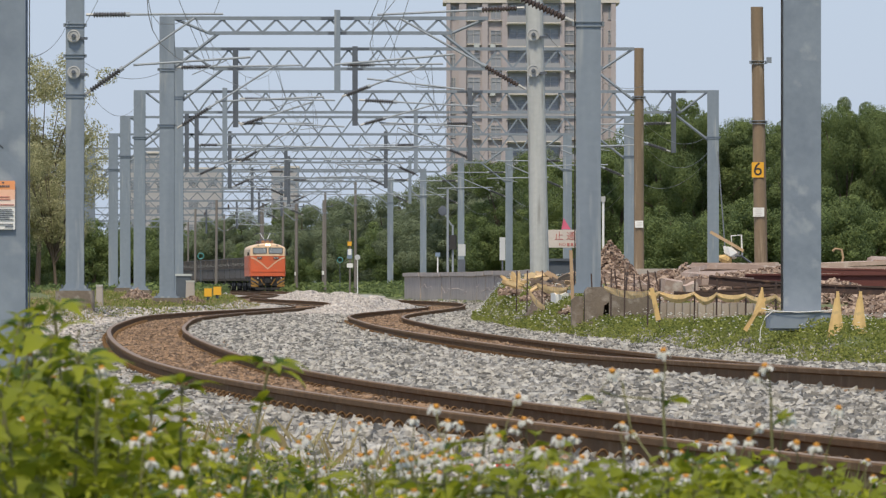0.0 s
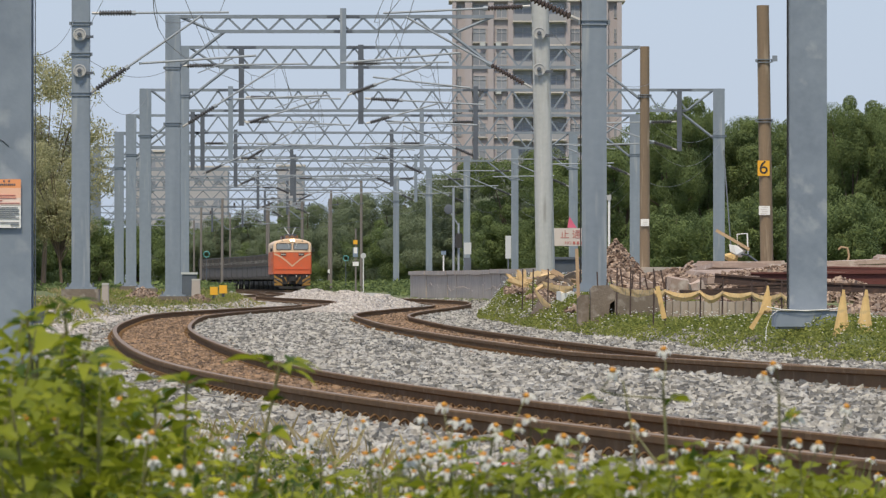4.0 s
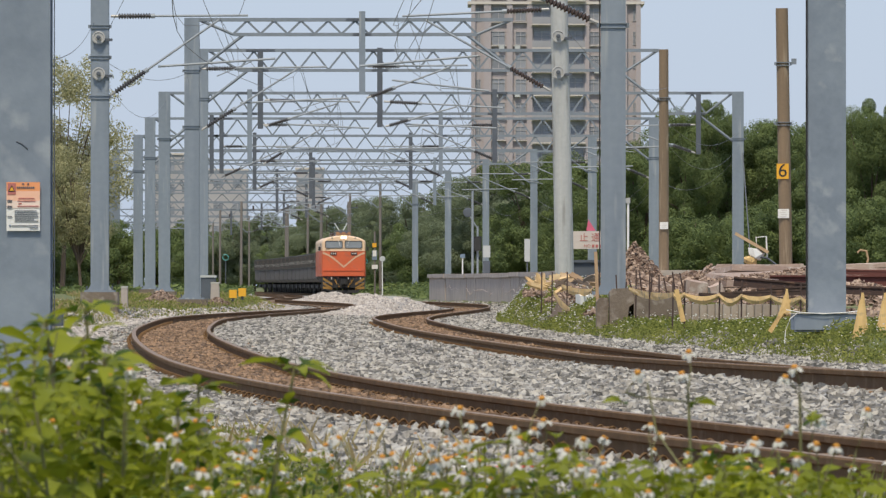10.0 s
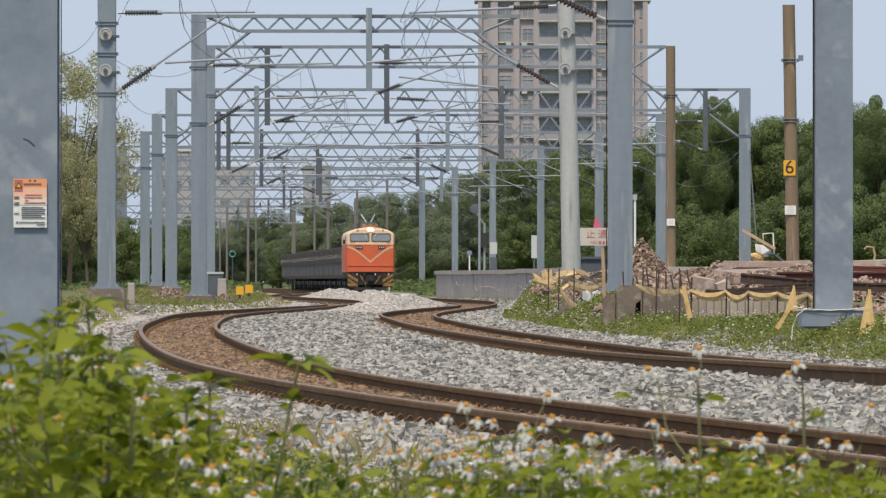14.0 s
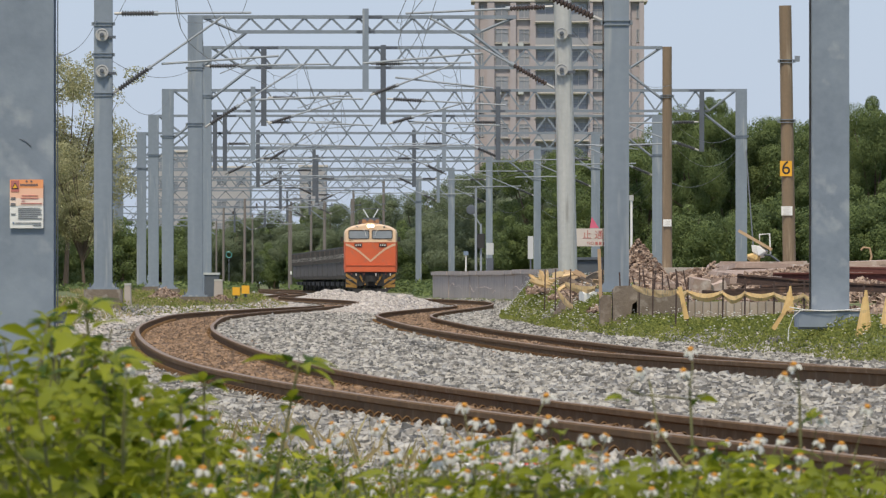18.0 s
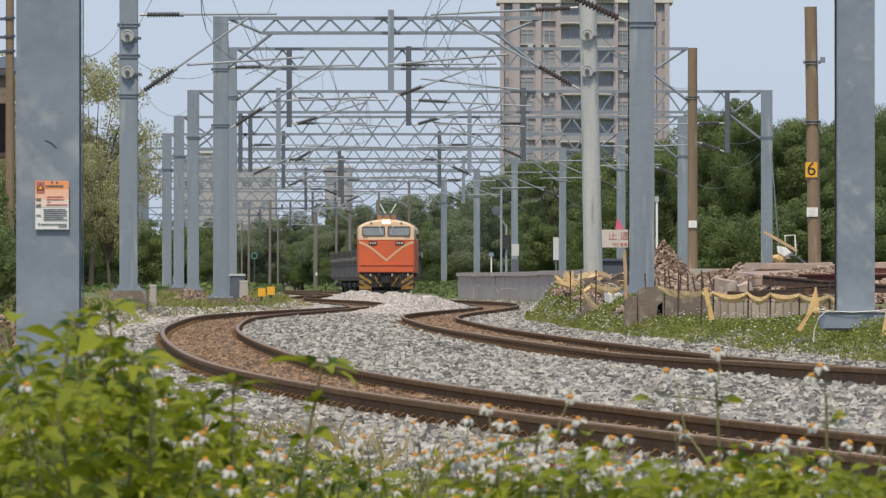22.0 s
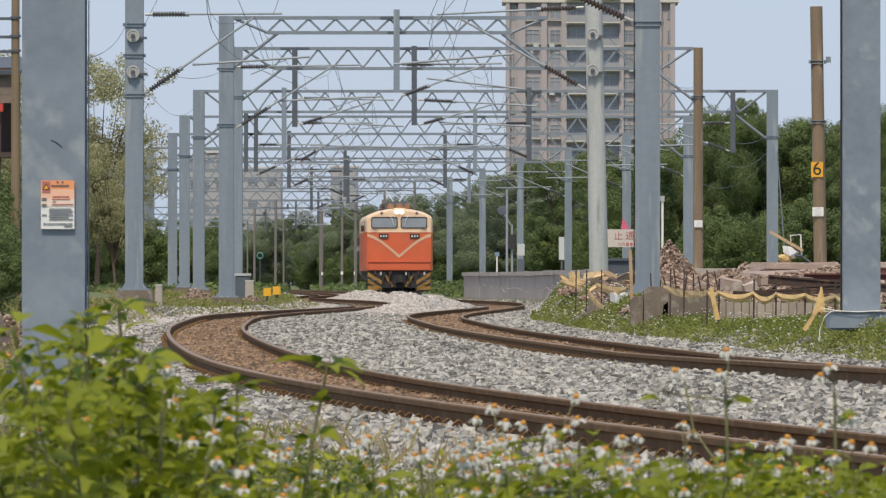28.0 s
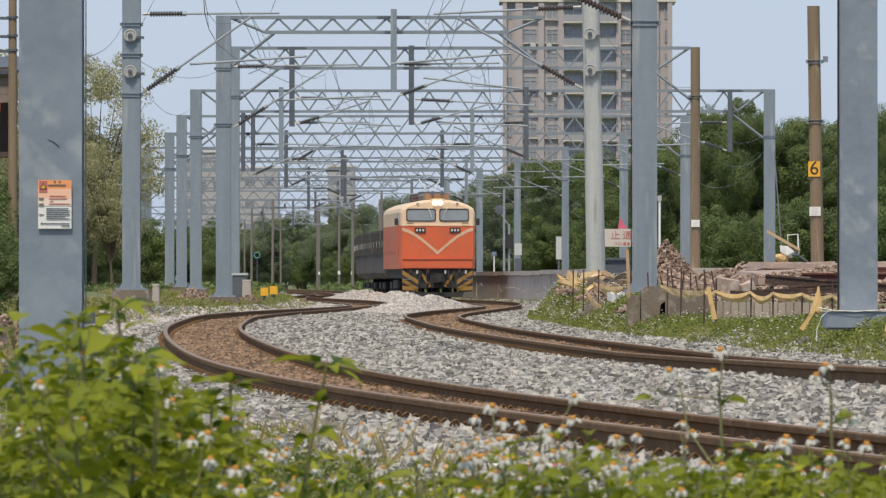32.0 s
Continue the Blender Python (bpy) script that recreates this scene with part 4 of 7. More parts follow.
def locomotive():
    loco = thing("electric_locomotive", (-14, 584, 0), "orange and cream electric locomotive with lit headlamps and hazard stripes", "locomotive")
    hw, L = 1.47, 8.2
    full = [(-hw, 2.9), (-hw, 3.42), (-hw + 0.05, 3.56), (-hw + 0.2, 3.67), (-1.0, 3.79), (-0.5, 3.9), (0, 3.94), (0.5, 3.9), (1.0, 3.79), (hw - 0.2, 3.67), (hw - 0.05, 3.56), (hw, 3.42), (hw, 2.9)]

    def at(y, k, dz=0.0):
        return [(x * k, y, z - dz * max(0, (z - 2.9))) for x, z in full]
    g = loft(Geo(), [at(-L, 0.93, 0.10), at(-L + 0.06, 0.965, 0.05), at(-L + 0.2, 0.99, 0.02), at(-L + 0.45, 1.0), at(L - 0.45, 1.0), at(L - 0.15, 0.98, 0.03), at(L, 0.93, 0.1)])
    part("upper_body", g, M_CREAM, loco, "cream-painted upper body and roof")
    low = [(-hw, 1.22), (-hw, 2.9), (hw, 2.9), (hw, 1.22)]

    def lw(y, k):
        return [(x * k, y, z) for x, z in low]
    body = part("lower_body", loft(Geo(), [lw(-L - 0.01, 0.94), lw(-L + 0.05, 0.97), lw(-L + 0.2, 0.993), lw(-L + 0.45, 1.0), lw(L - 0.45, 1.0), lw(L - 0.15, 0.985), lw(L, 0.94)]), M_ORANGE, loco, "bright orange lower body")
    part("waist_line", Geo().box((0, -L - 0.015, 2.9), (2.78, 0.03, 0.035)), M_CREAM, body)
    # the V of the nose
    for s in (-1, 1):
        pts = [(s * 1.385, 2.76), (s * 1.12, 2.67), (s * 0.8, 2.49), (s * 0.45, 2.22), (0.0, 1.83)]
        g = Geo()
        for (xa, za), (xb, zb) in zip(pts[:-1], pts[1:]):
            g.add([(xa, -L - 0.025, za - 0.065), (xa, -L - 0.025, za + 0.065), (xb, -L - 0.025, zb + 0.075), (xb, -L - 0.025, zb - 0.06),
                   (xa, -L, za - 0.065), (xa, -L, za + 0.065), (xb, -L, zb + 0.075), (xb, -L, zb - 0.06)], [(0, 1, 2, 3), (4, 7, 6, 5), (0, 4, 5, 1), (3, 2, 6, 7), (0, 3, 7, 4), (1, 5, 6, 2)])
        part("nose_stripe", g, M_STRIPE, body, "cream V-shaped nose stripe")
        plate = part("number_plate", Geo().box((s * 0.68, -L - 0.045, 2.72), (0.42, 0.03, 0.19), bev=0.0), M_INK, body, "dark plate with pale bars")
        for k in range(3):
            part("plate_bar", Geo().box((s * 0.68 - 0.12 + 0.12 * k, -L - 0.066, 2.72), (0.065, 0.008, 0.09)), M_TRIM, plate)
        # cab windows
        wo = rounded(1.16, 0.50, 0.10)
        wi = rounded(1.08, 0.42, 0.08)
        win = part("cab_window", Geo().prism([(x + s * 0.645, z + 3.31) for x, z in wi], -L - 0.012, -L + 0.10), M_CABGLASS, loco, "cab windscreen, sky reflection put into its pale grey")
        part("window_gasket", ring_mesh(Geo(), wo, wi, -L - 0.03, -L + 0.09, s * 0.645, 3.31), M_BLACK, win)
        part("wiper", Geo().tube([(s * 0.40, -L - 0.05, 3.62), (s * 0.30, -L - 0.06, 3.45), (s * 0.24, -L - 0.05, 3.22)], 0.012, 4), M_WHITE, win)
        part("marker_lamp", Geo().lathe([(0, 0.08), (0.10, 0.085), (0.12, 0.06)], (s * 0.76, -L + 0.12, 3.70), (0, -1, 0), 12), M_DARKSTEEL, loco)
        part("headlamp", Geo().lathe([(0, 0.10), (0.10, 0.105), (0.13, 0.085)], (s * 0.105, -L + 0.02, 3.78), (0, -1, 0), 14), M_HEADLAMP, loco, "lit warm-white headlamp")
        part("handrail", Geo().tube([(s * 1.2, -L - 0.02, 2.98), (s * 1.2, -L - 0.07, 2.99), (s * 0.95, -L - 0.07, 2.99), (s * 0.95, -L - 0.02, 2.98)], 0.014, 5), M_BLACK, loco)
        # hazard-striped skirt at the corners
        sk = part("skirt", Geo().prism([(s * 1.40, 1.22), (s * 0.62, 1.22), (s * 0.72, 0.42), (s * 0.98, 0.30), (s * 1.36, 0.34)], -L + 0.02, -L + 0.14), M_BLACK, loco, "black skirt with yellow diagonal stripes")
        for k in range(4):
            b0 = 1.16 - 0.30 * k
            xs = (1.37, 1.02) if k < 3 else (1.36, 1.1)
            part("hazard_stripe", Geo().add([(s * xs[0], -L + 0.005, b0), (s * xs[0], -L + 0.005, b0 - 0.17), (s * (xs[1] - 0.26), -L + 0.005, b0 - 0.55 if k < 2 else 0.36), (s * (xs[1] - 0.26), -L + 0.005, b0 - 0.38 if k < 2 else 0.46),
                                             (s * xs[0], -L + 0.02, b0), (s * xs[0], -L + 0.02, b0 - 0.17), (s * (xs[1] - 0.26), -L + 0.02, b0 - 0.55 if k < 2 else 0.36), (s * (xs[1] - 0.26), -L + 0.02, b0 - 0.38 if k < 2 else 0.46)],
                                            [(0, 1, 2, 3), (7, 6, 5, 4), (0, 4, 5, 1), (1, 5, 6, 2), (2, 6, 7, 3), (3, 7, 4, 0)]), M_HAZARD, sk) if k < 3 else None
        part("step_rung", Geo().tube([(s * 1.3, -L - 0.02, 0.8), (s * 1.3, -L - 0.12, 0.8), (s * 0.95, -L - 0.12, 0.8), (s * 0.95, -L - 0.02, 0.8)], 0.02, 5), M_DARKSTEEL, loco)
        part("hose", Geo().tube([(s * 0.42, -L - 0.05, 1.15), (s * 0.44, -L - 0.16, 0.85), (s * 0.36, -L - 0.14, 0.55), (s * 0.28, -L - 0.08, 0.72)], 0.03, 6), M_BLACK, loco)
        part("side_grille", Geo().box((s * (hw + 0.005), 0.5, 2.3), (0.02, 9.0, 0.8)), M_ORANGE, body)
        part("cab_door", Geo().box((s * (hw + 0.008), -L + 1.5, 2.4), (0.03, 0.7, 2.0)), M_ORANGE, body)
        part("side_window", Geo().box((s * (hw + 0.01), -L + 0.85, 3.2), (0.03, 0.55, 0.42)), M_CABGLASS, loco)
        part("mirror", Geo().box((s * (hw + 0.12), -L + 0.45, 3.05), (0.14, 0.04, 0.26)), M_BLACK, loco)
    part("buffer_beam", Geo().box((0, -L - 0.03, 1.42), (2.72, 0.07, 0.34), bev=0.02), M_ORANGE, loco, "orange buffer beam ledge")
    part("ledge", Geo().box((0, -L - 0.07, 1.60), (2.74, 0.08, 0.03)), M_ORANGE, loco)
    part("underframe", Geo().box((0, 0, 1.05), (2.5, 15.6, 0.38), bev=0.1), M_BLACK, loco)
    part("pilot_panel", Geo().box((0, -L + 0.14, 0.85), (1.7, 0.1, 0.76)), M_BLACK, loco)
    for s in (-1, 1):
        part("hazard_stripe", Geo().box((s * 0.48, -L + 0.075, 0.82), (0.10, 0.03, 0.72), rot=(0, s * 32, 0)), M_HAZARD, loco)
    part("plough", Geo().prism([(-1.02, 0.30), (-0.95, 0.12), (0.95, 0.12), (1.02, 0.30)], -L - 0.15, -L + 0.1), M_BLACK, loco, "black steel rail guard plate")
    for k, x in enumerate((-1.05, -0.8, -0.62, -0.36, 0.3, 0.58, 0.84, 1.1)):
        part("air_cock", Geo().box((x, -L - 0.06, 1.13 - 0.04 * (k % 3)), (0.07, 0.08, 0.13), bev=0.02), (M_REDBEAM, M_TRIM, M_BLACK)[k % 3], loco)
    cp = part("coupler", Geo().box((0, -L - 0.12, 0.86), (0.34, 0.5, 0.36), bev=0.06), M_BLACK, loco)
    part("coupler_knuckle", Geo().box((0.06, -L - 0.42, 0.86), (0.26, 0.2, 0.30), bev=0.07), M_BLACK, cp)
    part("lamp_housing", Geo().box((0, -L + 0.16, 3.80), (0.56, 0.3, 0.30), bev=0.05), M_CREAM, loco)
    part("roof_box", Geo().box((0.0, -L + 1.4, 4.04), (0.95, 1.3, 0.22), bev=0.05), M_ROOFBOX, loco, "grimy brown equipment box on the roof")
    for x in (-0.18, 0.2):
        part("roof_horn", Geo().lathe([(0, 0.03), (0.2, 0.04), (0.36, 0.10)], (x, -L + 0.9, 4.14), (0, -1, 0.05), 10), M_DARKSTEEL, loco)
    part("roof_gear", Geo().box((0, 2.5, 4.02), (1.2, 6.0, 0.2), bev=0.08), M_DARKSTEEL, loco)
    for y in (-3.4, -1.2, 1.2):
        part("roof_insulator", Geo().lathe([(0, 0.08), (0.05, 0.12), (0.1, 0.07), (0.15, 0.12), (0.2, 0.07), (0.26, 0.10)], (-0.6, y, 3.9), (0, 0, 1), 9), M_PORCELAIN, loco)
    pan = part("pantograph", Geo().rod((-0.12, -2.2, 4.25), (-0.42, -1.2, 4.75), 0.035, n=6), M_PALEGREY, loco, "folded pale steel current collector")
    part("arm", Geo().rod((0.12, -2.2, 4.25), (0.40, -1.2, 4.75), 0.035, n=6), M_PALEGREY, pan)
    part("base_frame", Geo().box((0, -2.0, 4.22), (0.9, 1.6, 0.10)), M_DARKSTEEL, pan)
    part("collector_strip", Geo().tube([(-0.9, -1.2, 4.62), (-0.7, -1.2, 4.77), (0, -1.2, 4.79), (0.7, -1.2, 4.77), (0.9, -1.2, 4.62)], 0.025, 5), M_DARKSTEEL, pan)
    for c in (-4.9, 4.9):
        part("bogie_frame", Geo().box((0, c, 0.62), (2.2, 4.4, 0.34), bev=0.1), M_BLACK, loco)
        for y in (-1.6, 0, 1.6):
            wheelset_parts(loco, c + y)
    return loco


def wagon():
    w = thing("gondola_wagon", (-20, 600, 0), "dark grey loaded gondola wagon with ribbed sides and white marks", "wagon", "gondola wagons")
    L, hw = 6.3, 1.36
    g = loft(Geo(), [[(-hw, -L, 1.05), (-hw, -L, 2.75), (-hw + 0.07, -L, 2.75), (-hw + 0.07, -L + 0.0, 1.6), (hw - 0.07, -L, 1.6), (hw - 0.07, -L, 2.75), (hw, -L, 2.75), (hw, -L, 1.05), (1.1, -L, 0.85), (-1.1, -L, 0.85)],
                     [(-hw, L, 1.05), (-hw, L, 2.75), (-hw + 0.07, L, 2.75), (-hw + 0.07, L, 1.6), (hw - 0.07, L, 1.6), (hw - 0.07, L, 2.75), (hw, L, 2.75), (hw, L, 1.05), (1.1, L, 0.85), (-1.1, L, 0.85)]])
    part("body", g, M_WAGON, w)
    for y in (-L, L):
        part("end_wall", Geo().box((0, y, 2.04), (2.7, 0.09, 1.5)), M_WAGON, w)
        part("top_rail", Geo().box((0, y, 2.78), (2.84, 0.12, 0.09)), M_WAGON, w)
    for s in (-1, 1):
        part("top_rail", Geo().box((s * hw, 0, 2.77), (0.11, 2 * L, 0.09)), M_WAGON, w)
        part("sill", Geo().box((s * (hw - 0.02), 0, 1.86), (0.14, 2 * L, 0.09)), M_BLACK, w)
        part("lower_panel", Geo().box((s * (hw + 0.006), 0, 1.44), (0.03, 2 * L - 0.1, 0.72)), M_WAGONLOW, w, "dusty lower side panel")
        for k in range(8):
            y = -L + 0.3 + k * (2 * L - 0.6) / 7
            r = part("rib", Geo().box((s * (hw + 0.05), y, 2.32), (0.10, 0.12, 0.84)), M_WAGON, w)
            if k % 2 == 0:
                part("white_mark", Geo().box((s * (hw + 0.108), y, 2.25), (0.012, 0.08, 0.24)), M_PALEGREY, r)
    n = 9
    rs = random.Random(5)
    pts, f = [], []
    for i in range(n):
        for j in range(5):
            pts.append((-1.25 + 0.625 * j, -L + 0.1 + (2 * L - 0.2) * i / (n - 1), 2.66 + (0.18 * (1 - abs(j - 2) / 2) + rs.uniform(-0.06, 0.10)) * (0 < i < n - 1)))
    for i in range(n - 1):
        for j in range(4):
            f.append((i * 5 + j, i * 5 + j + 1, i * 5 + 6 + j, i * 5 + 5 + j))
    part("load", Geo().add(pts, f), M_BALLASTBROWN, w, "heaped dark stone load")
    part("centre_sill", Geo().box((0, 0, 0.98), (0.5, 2 * L + 0.9, 0.3)), M_BLACK, w)
    for c in (-4.4, 4.4):
        part("bogie_frame", Geo().box((0, c, 0.55), (2.1, 2.4, 0.26), bev=0.08), M_BLACK, w)
        for y in (-0.85, 0.85):
            wheelset_parts(w, c + y, 0.41, False)
    return w


TRAIN = []
loco = locomotive()
TRAIN.append((loco, 8.25, 4.9))
first = wagon()
for k in range(14):
    TRAIN.append((first if k == 0 else copy_thing(first, pose(-20 - k, 600 + 13.6 * k, 0)), 16.6 + 6.9 + 13.6 * k, 4.4))


# ---- trees ----
def tree(name, seed, height, radius, leaves, leaf, material, label, group, sparse=False):
    """Tapered trunk, forked limbs, and a crown of many small leaf clumps gathered on the limbs."""
    rs = np.random.RandomState(seed)
    base = thing(name, (0, 0, 0), label, "tree", group)
    g = Geo()
    lean = rs.uniform(-0.4, 0.4, 2)
    fork = height * (0.32 if not sparse else 0.28)
    th = 1.0 if not sparse else 0.45
    g.rod((0, 0, -0.4), (lean[0], lean[1], fork), 0.028 * height * th, 0.018 * height * th, n=9)
    ends = []
    for k in range(9 if not sparse else 22):
        a = rs.uniform(0, 2 * np.pi)
        rr = radius * rs.uniform(0.25, 0.95)
        hz = height * rs.uniform(0.2 if not sparse else 0.35, 0.93)
        rr *= math.sqrt(max(0.15, 1 - ((hz / height - 0.55) / 0.5) ** 2))
        e = Vector((lean[0] + rr * math.cos(a), lean[1] + rr * math.sin(a), hz))
        s = Vector((lean[0] * 0.8, lean[1] * 0.8, fork * rs.uniform(0.7, 1.0)))
        m = s.lerp(e, 0.5) + Vector((0, 0, height * 0.06))
        g.rod(s, m, 0.012 * height * th, 0.007 * height * th, n=6)
        g.rod(m, e, 0.007 * height * th, 0.002 * height * th, n=5)
        ends.append(np.array(e))
        ends.append(np.array(m))
    part("trunk", g, M_BARK, base)
    ends = np.array(ends)
    cl = ends[rs.randint(0, len(ends), 95 if not sparse else 170)] + rs.normal(0, radius * (0.20 if not sparse else 0.2), (95 if not sparse else 170, 3)) * np.array([1, 1, 0.75])
    cl[:, 2] = np.clip(cl[:, 2], height * 0.12, height * 0.99)
    which = rs.randint(0, len(cl), leaves)
    rad = rs.uniform(0.13, 0.26, len(cl))[which] * radius * (1 if not sparse else 0.85)
    dirs = rs.normal(0, 1, (leaves, 3))
    dirs /= np.linalg.norm(dirs, axis=1)[:, None]
    p = cl[which] + dirs * (rad * rs.uniform(0.45, 1.0, leaves) ** 0.5)[:, None] * np.array([1, 1, 0.8])
    p[:, 2] = np.maximum(p[:, 2], height * 0.03)
    u = rs.normal(0, 1, (leaves, 3))
    u -= dirs * (u * dirs).sum(1)[:, None] * 0.75
    u /= np.linalg.norm(u, axis=1)[:, None]
    w = np.cross(u, dirs + rs.normal(0, 0.4, (leaves, 3)))
    w /= np.linalg.norm(w, axis=1)[:, None] + 1e-6
    sz = (leaf * rs.uniform(0.5, 1.3, leaves))[:, None]
    bend = np.cross(u, w) * sz * 0.25
    v = np.stack([p - u * sz, p - w * sz * 0.5 + bend, p + u * sz, p + w * sz * 0.5 + bend], 1).reshape(-1, 3)
    tri = np.array([(0, 1, 2), (0, 2, 3)])
    loops = (tri[None] + (np.arange(leaves) * 4)[:, None, None]).ravel()
    part("crown", big_mesh("crown", v, 3, loops, material), None, base)
    return base


kinds_of_tree = [tree("broadleaf_tree", 11, 12.0, 5.2, 90000, 0.083, M_TREE, "dense dark green broadleaf tree at the line's edge", "trackside trees"),
                 tree("broadleaf_tree", 12, 13.0, 6.0, 100000, 0.085, M_TREE, "dense dark green broadleaf tree at the line's edge", "trackside trees"),
                 tree("broadleaf_tree", 13, 10.5, 5.0, 80000, 0.08, M_TREE, "dense dark green broadleaf tree at the line's edge", "trackside trees")]
shrub = tree("broadleaf_tree", 14, 5.5, 3.4, 36000, 0.08, M_TREE, "low bushy green tree along the line", "trackside trees")
hazed_tree = tree("grey_green_tree", 15, 11.5, 5.6, 95000, 0.095, M_TREEHAZE, "broadleaf tree far along the line, leaf colour paled for haze", "trackside trees")
pale = tree("pale_tree", 21, 11.5, 4.0, 33000, 0.070, M_TREELIGHT, "thin-leaved pale green tree beside the line", "pale trees", True)

# right-hand wood, from the near edge back along the line: place, distance, size
rt = random.Random(8)
NARROW_TREES = ((13.6, 602), (15.0, 612), (24.6, 588))
NEAR_WOOD = ((18.9, 618), (20.4, 640), (32.5, 585), (26.5, 593), (38, 598), (21.5, 607), (16.4, 615), (11.5, 639), (29.5, 626), (35, 639), (24, 646), (18.5, 653), (13.5, 680), (8.5, 694), (5.0, 734), (44, 619), (20, 690), (27, 680), (33, 690), (39, 685), (14, 700), (8, 720), (30, 650), (16, 734), (24, 734))
FAR_WOOD = ((9.0, 755), (1.5, 782), (5.5, 816), (-1.5, 843), (2.5, 884), (-5.0, 904), (-8.5, 966), (-3.0, 979), (-12.0, 1034), (-6.0, 1061), (-16, 1102), (-10, 1142), (-20, 1170), (-25, 1238), (-15, 1224), (-31, 1306), (-28.5, 1130), (-33, 1230), (-38, 1360), (-22, 1333), (-46, 1414), (-54, 1428), (-62, 1469), (2, 745))


def skyline(x, d):
    """Height of the wood's upper edge over the ground, by direction from the line's near end."""
    b = x / d
    rise = np.interp(b, [-0.0258, -0.021, -0.0163, -0.0116, -0.008, -0.0046, -0.001, 0.0025, 0.0066, 0.012, 0.0166, 0.0195, 0.0228, 0.0266, 0.0296, 0.0354, 0.0378, 0.0395, 0.0413, 0.046, 0.06],
                     [0.0067, 0.0079, 0.0086, 0.0091, 0.0099, 0.0107, 0.0117, 0.0126, 0.0136, 0.0143, 0.0149, 0.0167, 0.0195, 0.0176, 0.0165, 0.0165, 0.0174, 0.0186, 0.0190, 0.0192, 0.0195])
    return EYE_Z + d * float(rise)


for row, reach in ((NARROW_TREES, 0.0), (NEAR_WOOD, 3.6), (FAR_WOOD, 3.6)):
    for x, d in row:
        i = rt.randrange(3)
        # the far wood takes the leaf colour paled for haze
        src, tall = (hazed_tree, 11.5) if row is FAR_WOOD else (kinds_of_tree[i], (12.0, 13.0, 10.5)[i])
        h = min(skyline(x + e, d) for e in (-reach, 0, reach)) * rt.uniform(0.95, 1.0)
        t = copy_thing(src, pose(x, d, -0.1, 0, 0, rt.uniform(0, 360)))
        wide = rt.uniform(0.8, 1.0) if reach else 0.62
        t.scale = (wide, wide, h / tall)
for k in range(34):
    d = 544 + 23 * k
    t = copy_thing(shrub, pose(float(np.interp(d, [544, 598, 707, 816, 952, 1156, 1360], [30, 15, 5, -1, -7, -20, -36])) + rt.uniform(-2.0, 3.5), d, -0.1, 0, 0, rt.uniform(0, 360)))
    s = rt.uniform(0.7, 1.15)
    t.scale = (s, s, s)
for k in range(9):
    t = copy_thing(shrub, pose(13 + 3.2 * k + rt.uniform(-1, 1), 578 + rt.uniform(-8, 5), -0.1, 0, 0, rt.uniform(0, 360)))
    s = rt.uniform(0.8, 1.2)
    t.scale = (s, s, s)

# left-hand side
rp = random.Random(5)
for x, d, s in ((-19.0, 449, 1.0), (-22.5, 460, 0.95), (-17.6, 438, 0.62), (-21, 432, 0.72), (-24.5, 446, 1.05)):
    t = copy_thing(pale, pose(x, d, 0, 0, 0, rp.uniform(0, 360)))
    t.scale = (s, s, s)
for x, d, s in ((-8.3, 152, 0.30), (-9.1, 158, 0.36), (-8.9, 166, 0.28), (-9.8, 172, 0.4), (-10.6, 190, 0.45), (-20, 469, 0.9), (-23, 476, 1.0), (-17.5, 479, 0.75), (-22, 506, 0.9), (-25, 544, 1.0), (-27.5, 612, 0.9), (-31, 707, 1.0), (-36, 816, 1.1), (-44, 952, 1.2), (-55, 1088, 1.2), (-66, 1224, 1.3), (-60, 1306, 1.2), (-72, 1387, 1.3), (-18.6, 460, 0.6), (-21, 456, 0.7), (-24, 462, 0.8)):
    t = copy_thing(shrub, pose(x, d, -0.05, 0, 0, rt.uniform(0, 360)))
    t.scale = (s, s, s)
for x, d, s in ((-14.7, 263, 0.72), (-14.0, 256, 0.42), (-13.6, 250, 0.3)):
    t = copy_thing(shrub, pose(x, d, 0.0, 0, 0, rt.uniform(0, 360)))
    t.scale = (s, s, s)
for k in range(30):  # far hedge closing the line's end
    t = copy_thing(shrub, pose(-84 + 3.9 * k + rt.uniform(-1, 1), 1270 + rt.uniform(-20, 40), -0.6, 0, 0, rt.uniform(0, 360)))
    s = rt.uniform(1.1, 1.7)
    t.scale = (s, s, min(s, skyline(min(t.location.x, 0.02 * 1270), 1270) / 5.5))
for k in range(26):  # brush along the far side of the side track
    d = 600 + 26 * k
    t = copy_thing(shrub, pose(float(line_x(d)) - 13 - rt.uniform(0, 6), d, -0.1, 0, 0, rt.uniform(0, 360)))
    s = rt.uniform(0.55, 0.95)
    t.scale = (s, s, s)
for k in range(13):  # thicket under the far trees
    t = copy_thing(shrub, pose(-34 + 3.1 * k + rt.uniform(-1, 1), 1190 + rt.uniform(-25, 25), -0.3, 0, 0, rt.uniform(0, 360)))
    s = rt.uniform(0.8, 1.2)
    t.scale = (s, s, s * 0.9)
for ob, x, d in ((kinds_of_tree[0], -70, 1520), (kinds_of_tree[1], -80, 1530), (kinds_of_tree[2], -58, 1500), (shrub, -90, 1490), (hazed_tree, -64, 1400), (pale, -26, 470)):
    ob.matrix_basis = pose(x, d, -0.2)


